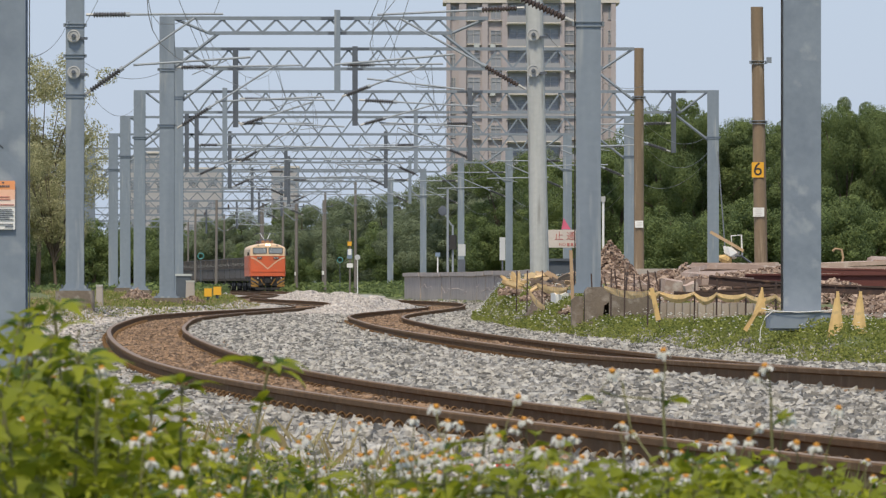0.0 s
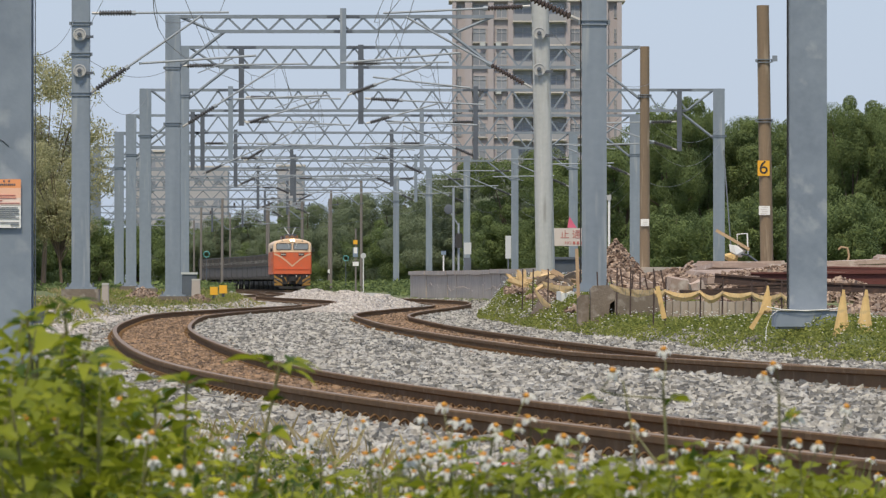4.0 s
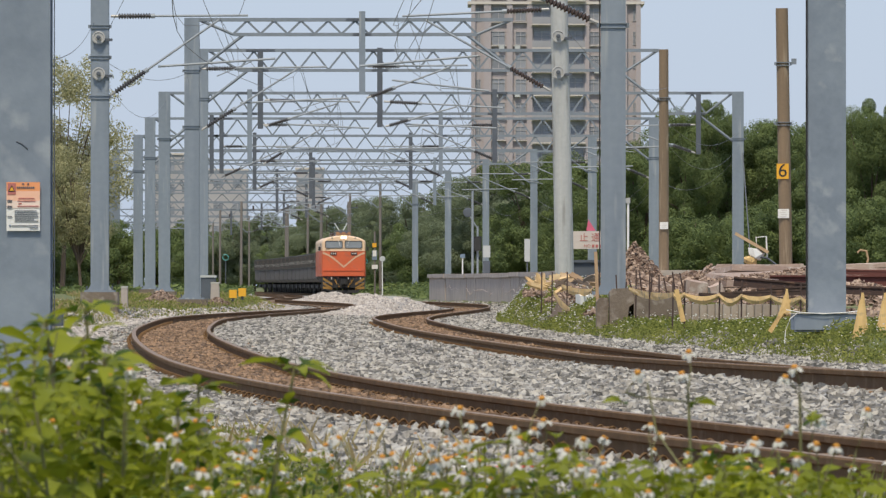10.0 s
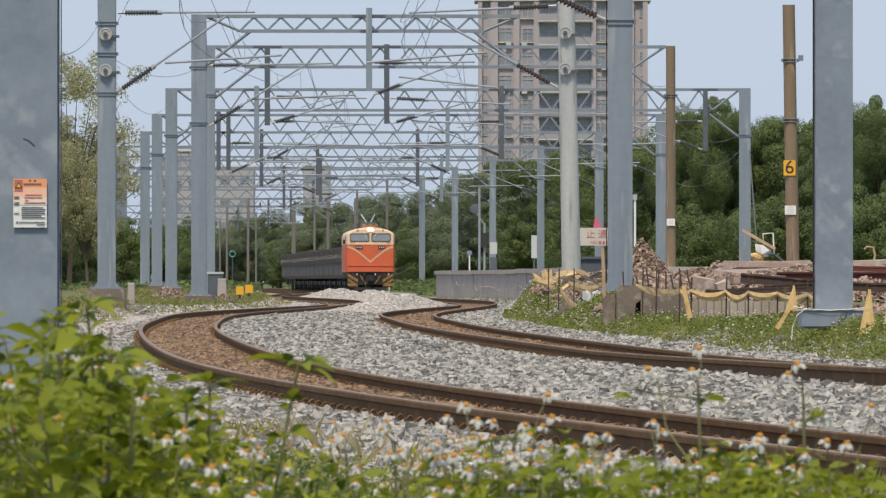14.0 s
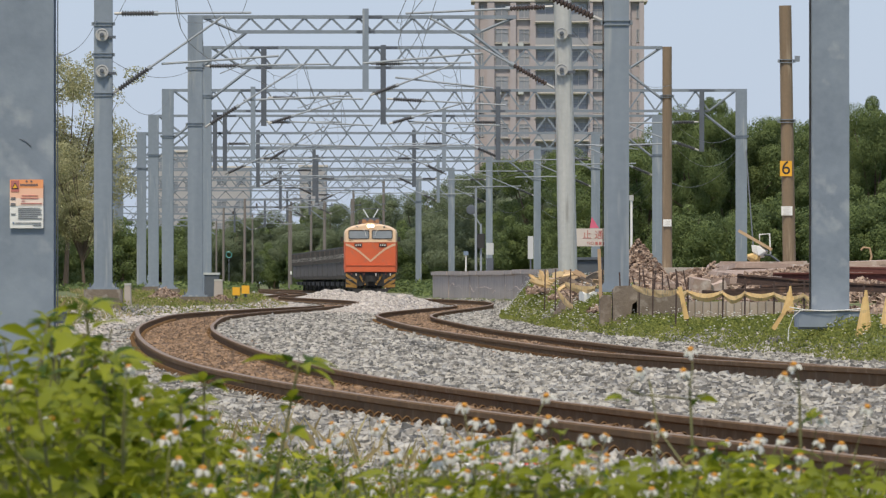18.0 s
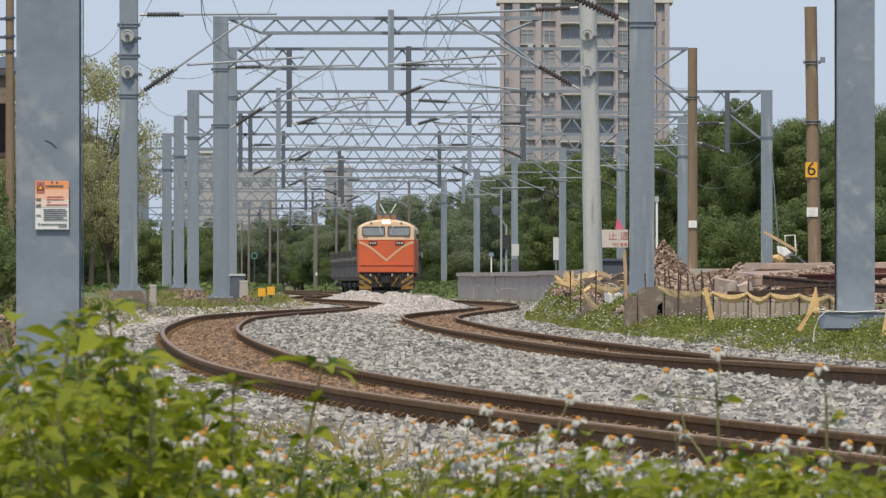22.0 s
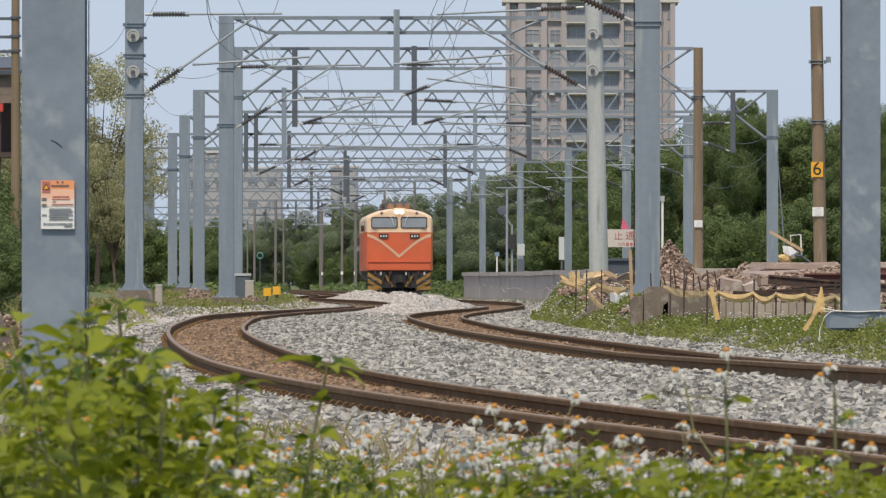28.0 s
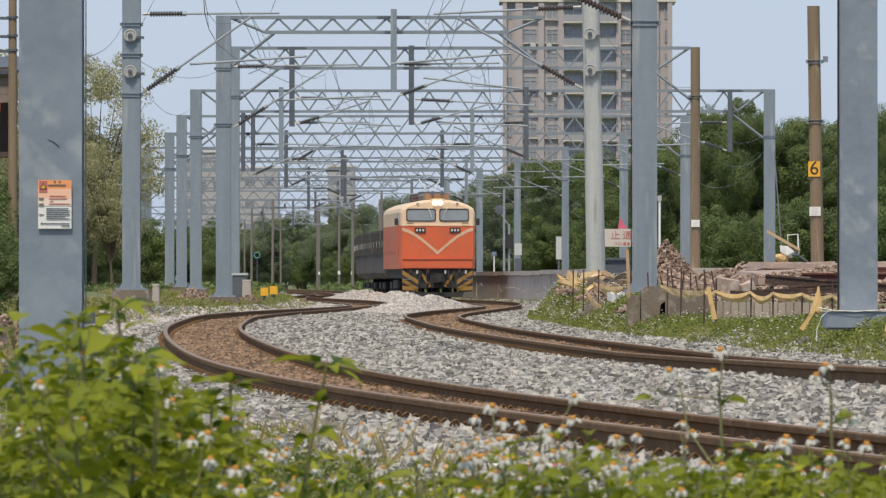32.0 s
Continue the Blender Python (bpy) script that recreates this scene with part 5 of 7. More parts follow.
# ---- the tall block of flats ----
def window_unit(w, h, deep=0.12):
    g = Geo()
    g.box((0, 0, h / 2 - 0.04), (w, deep, 0.08))
    g.box((0, 0, -h / 2 + 0.04), (w, deep, 0.08))
    g.box((0, 0, h * 0.18), (w - 0.16, deep, 0.05))
    for x in (-w / 2 + 0.04, 0, w / 2 - 0.04):
        g.box((x, 0, 0), (0.07, deep, h - 0.16))
    for k in range(8, len(g.v), 8):
        g.tie(k)
    return g.mesh("window", M_WINFRAME), Geo().box((0, 0.03, 0), (w - 0.12, 0.03, h - 0.12)).mesh("pane", M_GLASS)


def tower():
    d, x0, x1, storey = 1183.0, 0.42, 21.3, 2.92
    base = thing("apartment_tower", (x0, d, 0), "tall beige-tiled apartment tower with grey recessed bays", "apartment building")
    wide = x1 - x0
    H = 16 * storey
    part("wall", Geo().box((wide / 2, 7.5, H / 2), (wide, 14, H), bev=0.3), M_TOWER, base)
    for x, w in ((8.7, 2.3), (12.8, 2.3)):
        part("recess", Geo().box((x, 0.42, H / 2), (w, 0.25, H)), M_TOWERDARK, base, "dark grey recessed bay")
    for x, w in ((0.25, 0.5), (2.0, 0.9), (4.75, 0.7), (7.2, 0.7), (10.75, 1.3), (14.25, 0.6), (16.3, 0.7), (18.6, 1.2), (wide - 0.3, 0.6)):
        part("pilaster", Geo().box((x, 0.25, H / 2), (w, 0.7, H)), M_TOWER, base)
    big, bigp = window_unit(1.65, 1.7)
    mid, midp = window_unit(1.35, 1.6)
    bay, bayp = window_unit(2.1, 2.0)
    slim, slimp = window_unit(0.6, 1.6)
    bal = Geo().box((0, -0.35, 0), (2.5, 1.3, 0.16)).mesh("balcony", M_TRIM)
    rail = Geo().box((0, -0.95, 0.5), (2.4, 0.06, 0.8)).mesh("parapet", M_TOWERDARK)
    hood = Geo().box((0, 0, 0), (1.9, 0.5, 0.10)).mesh("hood", M_TRIM)
    box = Geo().box((0, 0, 0), (0.7, 0.5, 0.55), bev=0.05).mesh("air_conditioner", M_PALEGREY)
    rr = random.Random(3)
    for fl in range(4, 16):
        z = fl * storey + 1.8
        for x, me, pm in ((0.85, slim, slimp), (3.35, big, bigp), (6.1, mid, midp), (8.7, bay, bayp), (12.8, bay, bayp), (15.1, mid, midp), (17.5, mid, midp), (20.2, slim, slimp)):
            win = part("window", me, None, base, at=(x, 0.26 if me is bay else 0.46, z))
            part("pane", pm, None, win)
            if me in (big, mid):
                part("hood", hood, None, base, at=(x, 0.3, z - 0.95))
                if rr.random() < 0.4:
                    part("air_conditioner", box, None, base, at=(x + rr.choice((-0.4, 0.4)), 0.2, z - 1.15))
            if me is bay:
                bl = part("balcony", bal, None, base, at=(x, 0.1, z - 1.25))
                part("parapet", rail, None, bl)
        part("string_course", Geo().box((10.75, 0.0, z + 1.5), (6.8, 0.5, 0.12)), M_TRIM, base)
    part("cornice", Geo().box((wide / 2, 7.3, 12 * storey + 0.3), (wide + 0.9, 15, 0.35)), M_TRIM, base, "pale projecting cornice")
    part("roof", Geo().box((wide / 2, 7.5, H + 0.3), (wide + 0.6, 14.6, 0.6)), M_TRIM, base)
    return base


tower()


def far_block(x, d, w, h, label, storeys):
    base = thing("far_building", (x, d, 0), label, "building", "far buildings")
    part("wall", Geo().box((0, 5, h / 2), (w, 10, h), bev=0.1), M_FARWALL, base)
    part("roof", Geo().box((0, 5, h + 0.15), (w + 0.4, 10.4, 0.3)), M_TRIM, base)
    me, pm = window_unit(1.6, 1.3)
    n = max(2, int(w / 3))
    for s in range(1, storeys):
        for k in range(n):
            win = part("window", me, None, base, at=(-w / 2 + (k + 0.5) * w / n, -0.05, s * h / storeys + h / storeys * 0.5))
            part("pane", pm, None, win)


far_block(-47, 1564, 9, 21, "grey mid-rise building behind the catenary", 7)
far_block(-37.5, 1500, 6, 18.4, "grey mid-rise building behind the catenary", 5)
far_block(-41, 1360, 5, 19, "pale grey building with a flat roof", 6)
far_block(-23.9, 1450, 4.0, 18.0, "dark grey box-shaped tower far along the line", 5)


# ---- the half-demolished platform beside the running track ----
def strip(name, rel0, rel1, y0, y1, z0, z1, step, material, label, category, seed, rough=0.0):
    """A raised slab that follows the line's curve, with an uneven edge."""
    rs = random.Random(seed)
    base = thing(name, (0, 0, 0), label, category, kind="structure")
    n = int((y1 - y0) / step)
    for i in range(n):
        a, b = y0 + i * step, y0 + (i + 1) * step - 0.02
        xa, xb = float(line_x(a)), float(line_x(b))
        t = z1 + rs.uniform(-rough, rough)
        e = rs.uniform(-rough, rough)
        g = Geo().add([(xa + rel0 + e, a, z0), (xb + rel0 + e, b, z0), (xb + rel1, b, z0), (xa + rel1, a, z0), (xa + rel0 + e, a, t - 0.16), (xb + rel0 + e, b, t - 0.16), (xb + rel1, b, t - 0.16), (xa + rel1, a, t - 0.16)],
                      [(0, 1, 5, 4), (1, 2, 6, 5), (2, 3, 7, 6), (3, 0, 4, 7), (4, 5, 6, 7), (3, 2, 1, 0)])
        part("wall_block", g, material, base)
        part("coping_stone", Geo().add([(xa + rel0 + e - 0.08, a, t - 0.155), (xb + rel0 + e - 0.08, b, t - 0.155), (xb + rel1, b, t - 0.155), (xa + rel1, a, t - 0.155), (xa + rel0 + e - 0.08, a, t), (xb + rel0 + e - 0.08, b, t), (xb + rel1, b, t), (xa + rel1, a, t)],
                                       [(0, 1, 5, 4), (1, 2, 6, 5), (2, 3, 7, 6), (3, 0, 4, 7), (4, 5, 6, 7), (3, 2, 1, 0)]), M_OLDCONC, base)
    return base


strip("old_platform", 2.75, 8.0, 296, 418, -0.2, 1.12, 6.1, M_OLDCONC, "disused low concrete railway platform with stained face", "platform", 2, 0.022)
strip("platform_remains", 4.9, 13.0, 176, 292, -0.1, 0.62, 5.8, M_SOIL, "half-demolished platform core of broken concrete", "platform", 7, 0.16)


rc = random.Random(14)
cracks = thing("wall_cracks", (0, 0, 0), "pale jagged cracks across the old platform wall", "cracks", kind="structure")
for k in range(9):
    y = 300 + 11 * k
    pts, z = [], rc.uniform(0.35, 0.75)
    for j in range(8):
        q = y + 1.5 * j
        z = min(0.9, max(0.15, z + rc.uniform(-0.16, 0.16)))
        pts.append((float(line_x(q)) + 2.738, q, z))
    part("crack", Geo().tube(pts, 0.008, 4), M_CRACK, cracks)


def lump(rs, r, squash=0.7):
    """An angular broken block."""
    bm = bmesh.new()
    bmesh.ops.create_icosphere(bm, subdivisions=1, radius=r)
    for v in bm.verts:
        v.co = Vector((v.co.x * rs.uniform(0.6, 1.25), v.co.y * rs.uniform(0.6, 1.25), v.co.z * squash * rs.uniform(0.6, 1.2)))
    me = bpy.data.meshes.new("lump")
    bm.to_mesh(me)
    bm.free()
    me.materials.append(M_RUBBLE)
    return me


rk = random.Random(31)
LUMPS = [lump(rk, 0.5, rk.uniform(0.5, 0.9)) for k in range(7)]
SLABS = [Geo().box((0, 0, 0), (rk.uniform(0.8, 1.3), rk.uniform(0.6, 1.0), rk.uniform(0.12, 0.25)), taper=rk.uniform(0.85, 1.0)).mesh("slab", M_RUBBLE) for k in range(4)]


def heap(x, y, z, rx, ry, h, n, label, smin=0.06, smax=0.28, seed=1):
    """A rubble heap: pieces lying over a low mound of debris."""
    rs = random.Random(seed)
    base = thing("rubble_heap", (x, y, z), label, "rubble heap", "rubble heaps")
    g = Geo()
    k = 14
    pts = [(0, 0, h * 0.85)]
    for ring, f in ((0.5, 0.5), (1.0, -1.4)):
        for i in range(k):
            a = 2 * math.pi * i / k
            pts.append((rx * ring * math.cos(a) * rs.uniform(0.85, 1.1), ry * ring * math.sin(a) * rs.uniform(0.85, 1.1), h * f * rs.uniform(0.8, 1.1)))
    f = [(0, 1 + i, 1 + (i + 1) % k) for i in range(k)] + [(1 + i, 1 + k + i, 1 + k + (i + 1) % k, 1 + (i + 1) % k) for i in range(k)]
    part("debris_core", g.add(pts, f), M_SOIL, base)
    for i in range(n // 5):
        a, q = rs.uniform(0, 2 * math.pi), math.sqrt(rs.random())
        s = rs.uniform(smin, smax) * 0.46 * (1.5 if rs.random() < 0.15 else 1)
        ob = part("rubble_piece", rs.choice(LUMPS + SLABS), None, base, at=pose(rx * q * math.cos(a), ry * q * math.sin(a), h * (0.9 - 0.85 * q) + s * 0.15, rs.uniform(-35, 35), rs.uniform(-35, 35), rs.uniform(0, 360)))
        ob.scale = (s, s, s)
    small = Geo()
    for i in range(n * 9):
        a, q = rs.uniform(0, 2 * math.pi), math.sqrt(rs.random()) * 1.08
        small.box((rx * q * math.cos(a), ry * q * math.sin(a), h * (0.9 - 0.85 * q) + rs.uniform(-0.02, 0.05)), [rs.uniform(smin, smax) * 0.45 * rs.uniform(0.4, 1.3), rs.uniform(smin, smax) * 0.45 * rs.uniform(0.4, 1.3), rs.uniform(smin, smax) * 0.30 * rs.uniform(0.4, 1.3)], rot=[rs.uniform(-32, 32), rs.uniform(-32, 32), rs.uniform(0, 180)], taper=rs.uniform(0.5, 1.0))
    part("small_rubble", small, M_RUBBLE, base, "small broken bricks and stone chips")["kind"] = "stuff"
    return base


heap(3.95, 227, 0.3, 1.05, 2.5, 1.55, 210, "tall heap of broken bricks and tiles behind a mast", 0.06, 0.24, 1)
heap(2.0, 190, 0.5, 0.85, 6, 0.42, 110, "low heap of broken concrete and splintered wood", 0.06, 0.3, 2)
heap(3.3, 190, 0.3, 1.2, 8, 0.75, 130, "heap of pale broken concrete and stones", 0.08, 0.34, 3)
heap(5.2, 205, 0.6, 2.0, 9, 0.42, 130, "spread of brown broken masonry on the platform", 0.08, 0.4, 4)
heap(8.6, 225, 0.65, 2.6, 10, 0.45, 120, "spread of brown broken masonry on the platform", 0.08, 0.42, 5)
heap(6.9, 150, 0.1, 1.7, 8, 0.35, 120, "brown soil bank mixed with broken stones", 0.05, 0.2, 6)
heap(4.6, 160, 0.2, 1.3, 7, 0.30, 90, "low spread of pale rubble behind the kerb", 0.06, 0.28, 7)
heap(11.5, 235, 0.7, 2.2, 8, 0.40, 80, "spread of brown broken masonry on the platform", 0.1, 0.4, 8)

heap(4.4, 180, 0.35, 1.5, 9, 0.50, 150, "wide spread of mixed brown rubble and pale chunks", 0.08, 0.36, 9)
heap(6.6, 195, 0.55, 1.7, 9, 0.42, 130, "wide spread of mixed brown rubble and pale chunks", 0.08, 0.36, 10)
heap(3.0, 158, 0.22, 1.0, 6, 0.48, 110, "low heap of pale stones behind the foundation", 0.06, 0.26, 11)
heap(8.9, 172, 0.30, 1.6, 7, 0.50, 110, "brown soil bank mixed with broken stones", 0.06, 0.3, 12)
heap(5.9, 124, 0.02, 1.1, 7, 0.50, 100, "brown soil bank mixed with broken stones", 0.05, 0.16, 13)

heap(5.3, 168, 0.35, 1.1, 5, 0.42, 130, "jumble of brown bricks and broken concrete", 0.08, 0.36, 14)
heap(6.9, 170, 0.35, 1.2, 5, 0.45, 130, "jumble of brown bricks and broken concrete", 0.08, 0.36, 15)
heap(8.4, 166, 0.30, 1.2, 5, 0.45, 120, "jumble of brown bricks and broken concrete", 0.08, 0.36, 16)
heap(4.2, 150, 0.12, 0.9, 5, 0.36, 100, "low heap of pale stones behind the kerb", 0.05, 0.22, 17)

heap(6.4, 181, 0.72, 1.9, 3.0, 0.30, 110, "broken masonry scattered over the slabs", 0.05, 0.22, 24)
heap(8.8, 181, 0.74, 1.6, 3.0, 0.28, 90, "broken masonry scattered over the slabs", 0.05, 0.22, 25)
heap(1.9, 170, 0.40, 0.5, 3.0, 0.28, 70, "dark brown bark and soil among broken boards", 0.04, 0.16, 26)
heap(5.05, 200, 0.55, 0.42, 1.5, 0.62, 40, "steep brown mound of broken bricks and soil", 0.06, 0.2, 18)
heap(-5.9, 100, -0.1, 1.35, 7, 0.95, 60, "overgrown brown earth bank with stones", 0.05, 0.16, 19)
heap(-7.25, 278, 0.12, 0.35, 2.0, 0.22, 40, "small heap of pale brown gravel by the yellow boxes", 0.04, 0.14, 21)
heap(-9.3, 292, 0.15, 0.6, 2.5, 0.40, 40, "small heap of pale brown rubble between the masts", 0.05, 0.2, 22)

cabinet = thing("lineside_cabinet", (-8.10, 300, 0.2), "dark low lineside cabinet with a pale lid", "cabinet")
part("body", Geo().box((0, 0, 0.36), (0.46, 0.4, 0.72), bev=0.02), M_DARKSTEEL, cabinet)
part("lid", Geo().box((0, 0, 0.75), (0.52, 0.46, 0.07), bev=0.015), M_PALEGREY, cabinet, "pale grey lid")
for x, d, z, w, h in ((-7.63, 290, 0.05, 0.29, 0.68), (-8.08, 226, 0.0, 0.18, 0.62), (-8.6, 300, 0.1, 0.30, 0.40)):
    stump = thing("concrete_stump", (x, d, z), "short weathered concrete stump in the grass", "concrete stump", "concrete stumps")
    part("stump", Geo().box((0, 0, h / 2), (w, 0.28, h), taper=0.86, bev=0.02), M_OLDCONC, stump)
    part("cap", Geo().box((0, 0, h + 0.02), (w * 0.92, 0.26, 0.05), bev=0.015), M_CONC, stump)

# broken foundation block in front of the mast
blk = thing("foundation_block", (2.60, 148.0, 0.0), "cracked soil-stained concrete foundation block with cut rebar", "concrete block")
part("block", Geo().prism([(-0.42, -0.3), (-0.42, 0.58), (-0.37, 0.64), (-0.10, 0.65), (-0.06, 0.60), (-0.04, 0.42), (-0.12, 0.36), (-0.14, 0.20), (-0.08, 0.06), (-0.08, -0.3)], -0.3, 0.9), M_DIRTCONC, blk)
part("hollow", Geo().prism([(-0.15, -0.3), (-0.15, 0.56), (-0.04, 0.56), (-0.04, -0.3)], 0.1, 0.8), M_SOIL, blk, "brown fill set back in the broken hollow")
part("side_block", Geo().prism([(-0.05, -0.3), (-0.05, 0.585), (0.10, 0.60), (0.44, 0.575), (0.52, 0.55), (0.64, 0.54), (0.68, 0.44), (0.70, -0.3)], -0.5, 0.5), M_DIRTCONC, blk)
part("end_block", Geo().prism([(-0.62, -0.3), (-0.62, 0.44), (-0.56, 0.50), (-0.44, 0.50), (-0.44, -0.3)], -0.1, 0.8), M_DIRTCONC, blk)
rb = random.Random(12)
for k in range(9):
    x = -0.3 + 0.13 * k
    part("rebar", Geo().rod((x, 0.1, 0.5), (x + rb.uniform(-0.08, 0.06), 0.1, 0.72 + rb.uniform(0, 0.20)), 0.012, n=5), M_DARKRUST, blk)

# fluted low kerb
kerb = thing("fluted_kerb", (3.75, 137, 0.0), "low pale concrete kerb with vertical flutes", "kerb")
for k in range(13):
    part("kerb_block", Geo().box((-0.58 + 0.106 * k, -0.22 * k + 1.4, 0.285), (0.104, 0.3, 0.275 + 0.015 * math.sin(k * 2.1)), bev=0.010), M_KERB, kerb)


def i_beam(x, y, z, length, h, rz, ry, label="red-oxide steel beam lying on the rubble", skin=M_REDBEAM):
    w = h * 0.6
    ring = [(-w / 2, -h / 2), (w / 2, -h / 2), (w / 2, -h / 2 + 0.03), (0.02, -h / 2 + 0.03), (0.02, h / 2 - 0.03), (w / 2, h / 2 - 0.03), (w / 2, h / 2), (-w / 2, h / 2), (-w / 2, h / 2 - 0.03), (-0.02, h / 2 - 0.03), (-0.02, -h / 2 + 0.03), (-w / 2, -h / 2 + 0.03)]
    n = len(ring)
    g = Geo().add([(s * length / 2, a, b) for s in (-1, 1) for a, b in ring], [tuple(range(n)), tuple(range(2 * n - 1, n - 1, -1))] + [(i, (i + 1) % n, n + (i + 1) % n, n + i) for i in range(n)])
    return solo("steel_beam", g, skin, label, "steel beam", "scrap beams", at=pose(x, y, z, 0, ry, rz))


i_beam(7.25, 172, 0.75, 3.7, 0.24, 3, 0)
i_beam(7.6, 176, 0.92, 2.6, 0.10, -3, 1)
i_beam(5.10, 160, 0.70, 1.35, 0.16, -6, 5, "dark rusted steel beam lying on the rubble", M_DARKRUST)
i_beam(5.35, 158, 0.60, 1.20, 0.15, 8, -3, "dark rusted steel beam lying on the rubble", M_DARKRUST)
i_beam(4.75, 156, 0.56, 1.3, 0.09, -4, -2, "dark rusted steel beam lying on the rubble", M_DARKRUST)
i_beam(7.4, 166, 0.58, 2.4, 0.15, -3, 2, "dark rusted steel beam lying on the rubble", M_DARKRUST)
i_beam(4.3, 146, 0.50, 1.6, 0.08, 6, 3, "rusty bent steel beam lying on the rubble", M_DARKRUST)


def broken_slab(w, l, h, seed):
    """A flat slab with a ragged outline."""
    rs = random.Random(seed)
    ring = []
    for k in range(16):
        a = 2 * math.pi * k / 16
        q = 1 / max(abs(math.cos(a)), abs(math.sin(a))) * rs.uniform(0.82, 1.0)
        ring.append((w / 2 * q * math.cos(a), l / 2 * q * math.sin(a)))
    g = Geo()
    g.add([(x, y, -h / 2) for x, y in ring] + [(x * rs.uniform(0.93, 1.0), y, h / 2 * rs.uniform(0.7, 1.2)) for x, y in ring], [tuple(range(15, -1, -1)), tuple(range(16, 32))] + [(i, (i + 1) % 16, 16 + (i + 1) % 16, 16 + i) for i in range(16)])
    return g


for k, (x, y, z, w, l, h, rz) in enumerate(((6.3, 186, 0.93, 3.2, 5.0, 0.10, 4), (8.6, 188, 0.95, 3.0, 5.0, 0.11, -5), (5.5, 182, 0.86, 1.6, 3.0, 0.10, 10), (7.6, 180, 0.84, 2.6, 3.0, 0.09, 2), (8.0, 205, 1.08, 4.2, 4.0, 0.09, 2), (10.2, 205, 1.14, 2.4, 3.0, 0.12, -3), (6.0, 203, 1.04, 2.0, 3.0, 0.10, 6),
                                            (4.45, 172, 0.70, 0.75, 1.2, 0.12, 20), (4.95, 168, 0.74, 0.8, 1.0, 0.10, -14), (8.2, 176, 0.55, 1.4, 1.0, 0.40, 3), (3.2, 168, 0.62, 0.5, 0.8, 0.12, 30), (6.6, 178, 0.80, 1.0, 1.5, 0.12, -8))):
    solo("concrete_slab", broken_slab(w, l, h, 70 + k), M_SLABPALE, "broken pinkish concrete slab lying on the demolished platform", "concrete slab", "broken slabs", at=pose(x, y, z, rb.uniform(-2, 2), rb.uniform(-3, 3), rz))
for x, y, z, w, l, h, ry in ((3.93, 165, 0.66, 0.36, 0.4, 0.20, 8), (2.0, 164, 0.46, 0.27, 0.4, 0.16, -3), (4.3, 167, 0.62, 0.25, 0.3, 0.16, -18), (3.5, 170, 0.66, 0.22, 0.3, 0.14, 25)):
    solo("concrete_chunk", broken_slab(w, l, h, int(x * 50)), M_WHITE if x < 2.5 else M_SLABPALE, "pale angular concrete chunk on the rubble", "concrete chunk", "concrete chunks", at=pose(x, y, z, 6, ry, 10))

# splintered planks beside the white pole
def shard(L, w, t, seed):
    """A split length of wood with ragged, pointed ends."""
    rs = random.Random(seed)
    ring = [(-L / 2, -w * 0.3), (-L / 2 + L * rs.uniform(0.02, 0.1), -w / 2), (L * 0.2, -w / 2 * rs.uniform(0.8, 1.0)), (L / 2 - L * rs.uniform(0.1, 0.25), -w * 0.45), (L / 2, rs.uniform(-0.3, 0.3) * w), (L / 2 - L * rs.uniform(0.12, 0.3), w * 0.2), (L / 2 - L * rs.uniform(0.0, 0.12), w * 0.35), (L * 0.15, w / 2), (-L / 2 + L * rs.uniform(0.0, 0.12), w * 0.45), (-L / 2 + L * 0.1, w * 0.1)]
    n = len(ring)
    return Geo().add([(x, y, z + 0.05 * w * math.sin(x * 9)) for z in (-t / 2, t / 2) for x, y in ring], [tuple(range(n - 1, -1, -1)), tuple(range(n, 2 * n))] + [(i, (i + 1) % n, n + (i + 1) % n, n + i) for i in range(n)])


for k in range(14):  # fan of fresh splinters
    a = rb.uniform(-75, 75)
    L = rb.uniform(0.22, 0.42)
    solo("splinter", shard(L, rb.uniform(0.05, 0.11), 0.02, 300 + k), M_FRESHWOOD, "fresh pale splinter of broken timber standing in the rubble", "splinter", "fresh splinters",
         at=pose(1.36 + rb.uniform(-0.09, 0.09) + 0.10 * math.sin(radians(a)), 180 + rb.uniform(-0.6, 0.6), 0.66 + 0.10 * math.cos(radians(a)), rb.uniform(55, 120), a - 90, 0))
for k in range(34):  # broken boards
    L = rb.uniform(0.18, 0.5)
    x = 1.5 + 0.85 * rb.random()
    solo("plank", shard(L, rb.uniform(0.05, 0.12), 0.022, 340 + k), (M_TIMBER, M_GREYWOOD, M_FRESHWOOD, M_TIMBER, M_BARK)[k % 5], "splintered pale timber plank in the rubble", "plank", "splintered planks",
         at=pose(x, 172 + rb.uniform(-4, 6), 0.60 + rb.random() * 0.25, rb.uniform(30, 120), rb.uniform(-40, 40), rb.uniform(-50, 50)))
solo("plank", Geo().box((0, 0, 0), (1.0, 0.14, 0.05)), M_TIMBER, "upright timber board leaning on the mast", "plank", "splintered planks", at=pose(2.02, 150.5, 0.72, 0, 88, 0))
solo("plank", Geo().box((0, 0, 0), (0.9, 0.16, 0.07)), M_TIMBER, "long timber board leaning over the debris", "plank", "splintered planks", at=pose(6.68, 226, 1.68, 0, 30, 0))

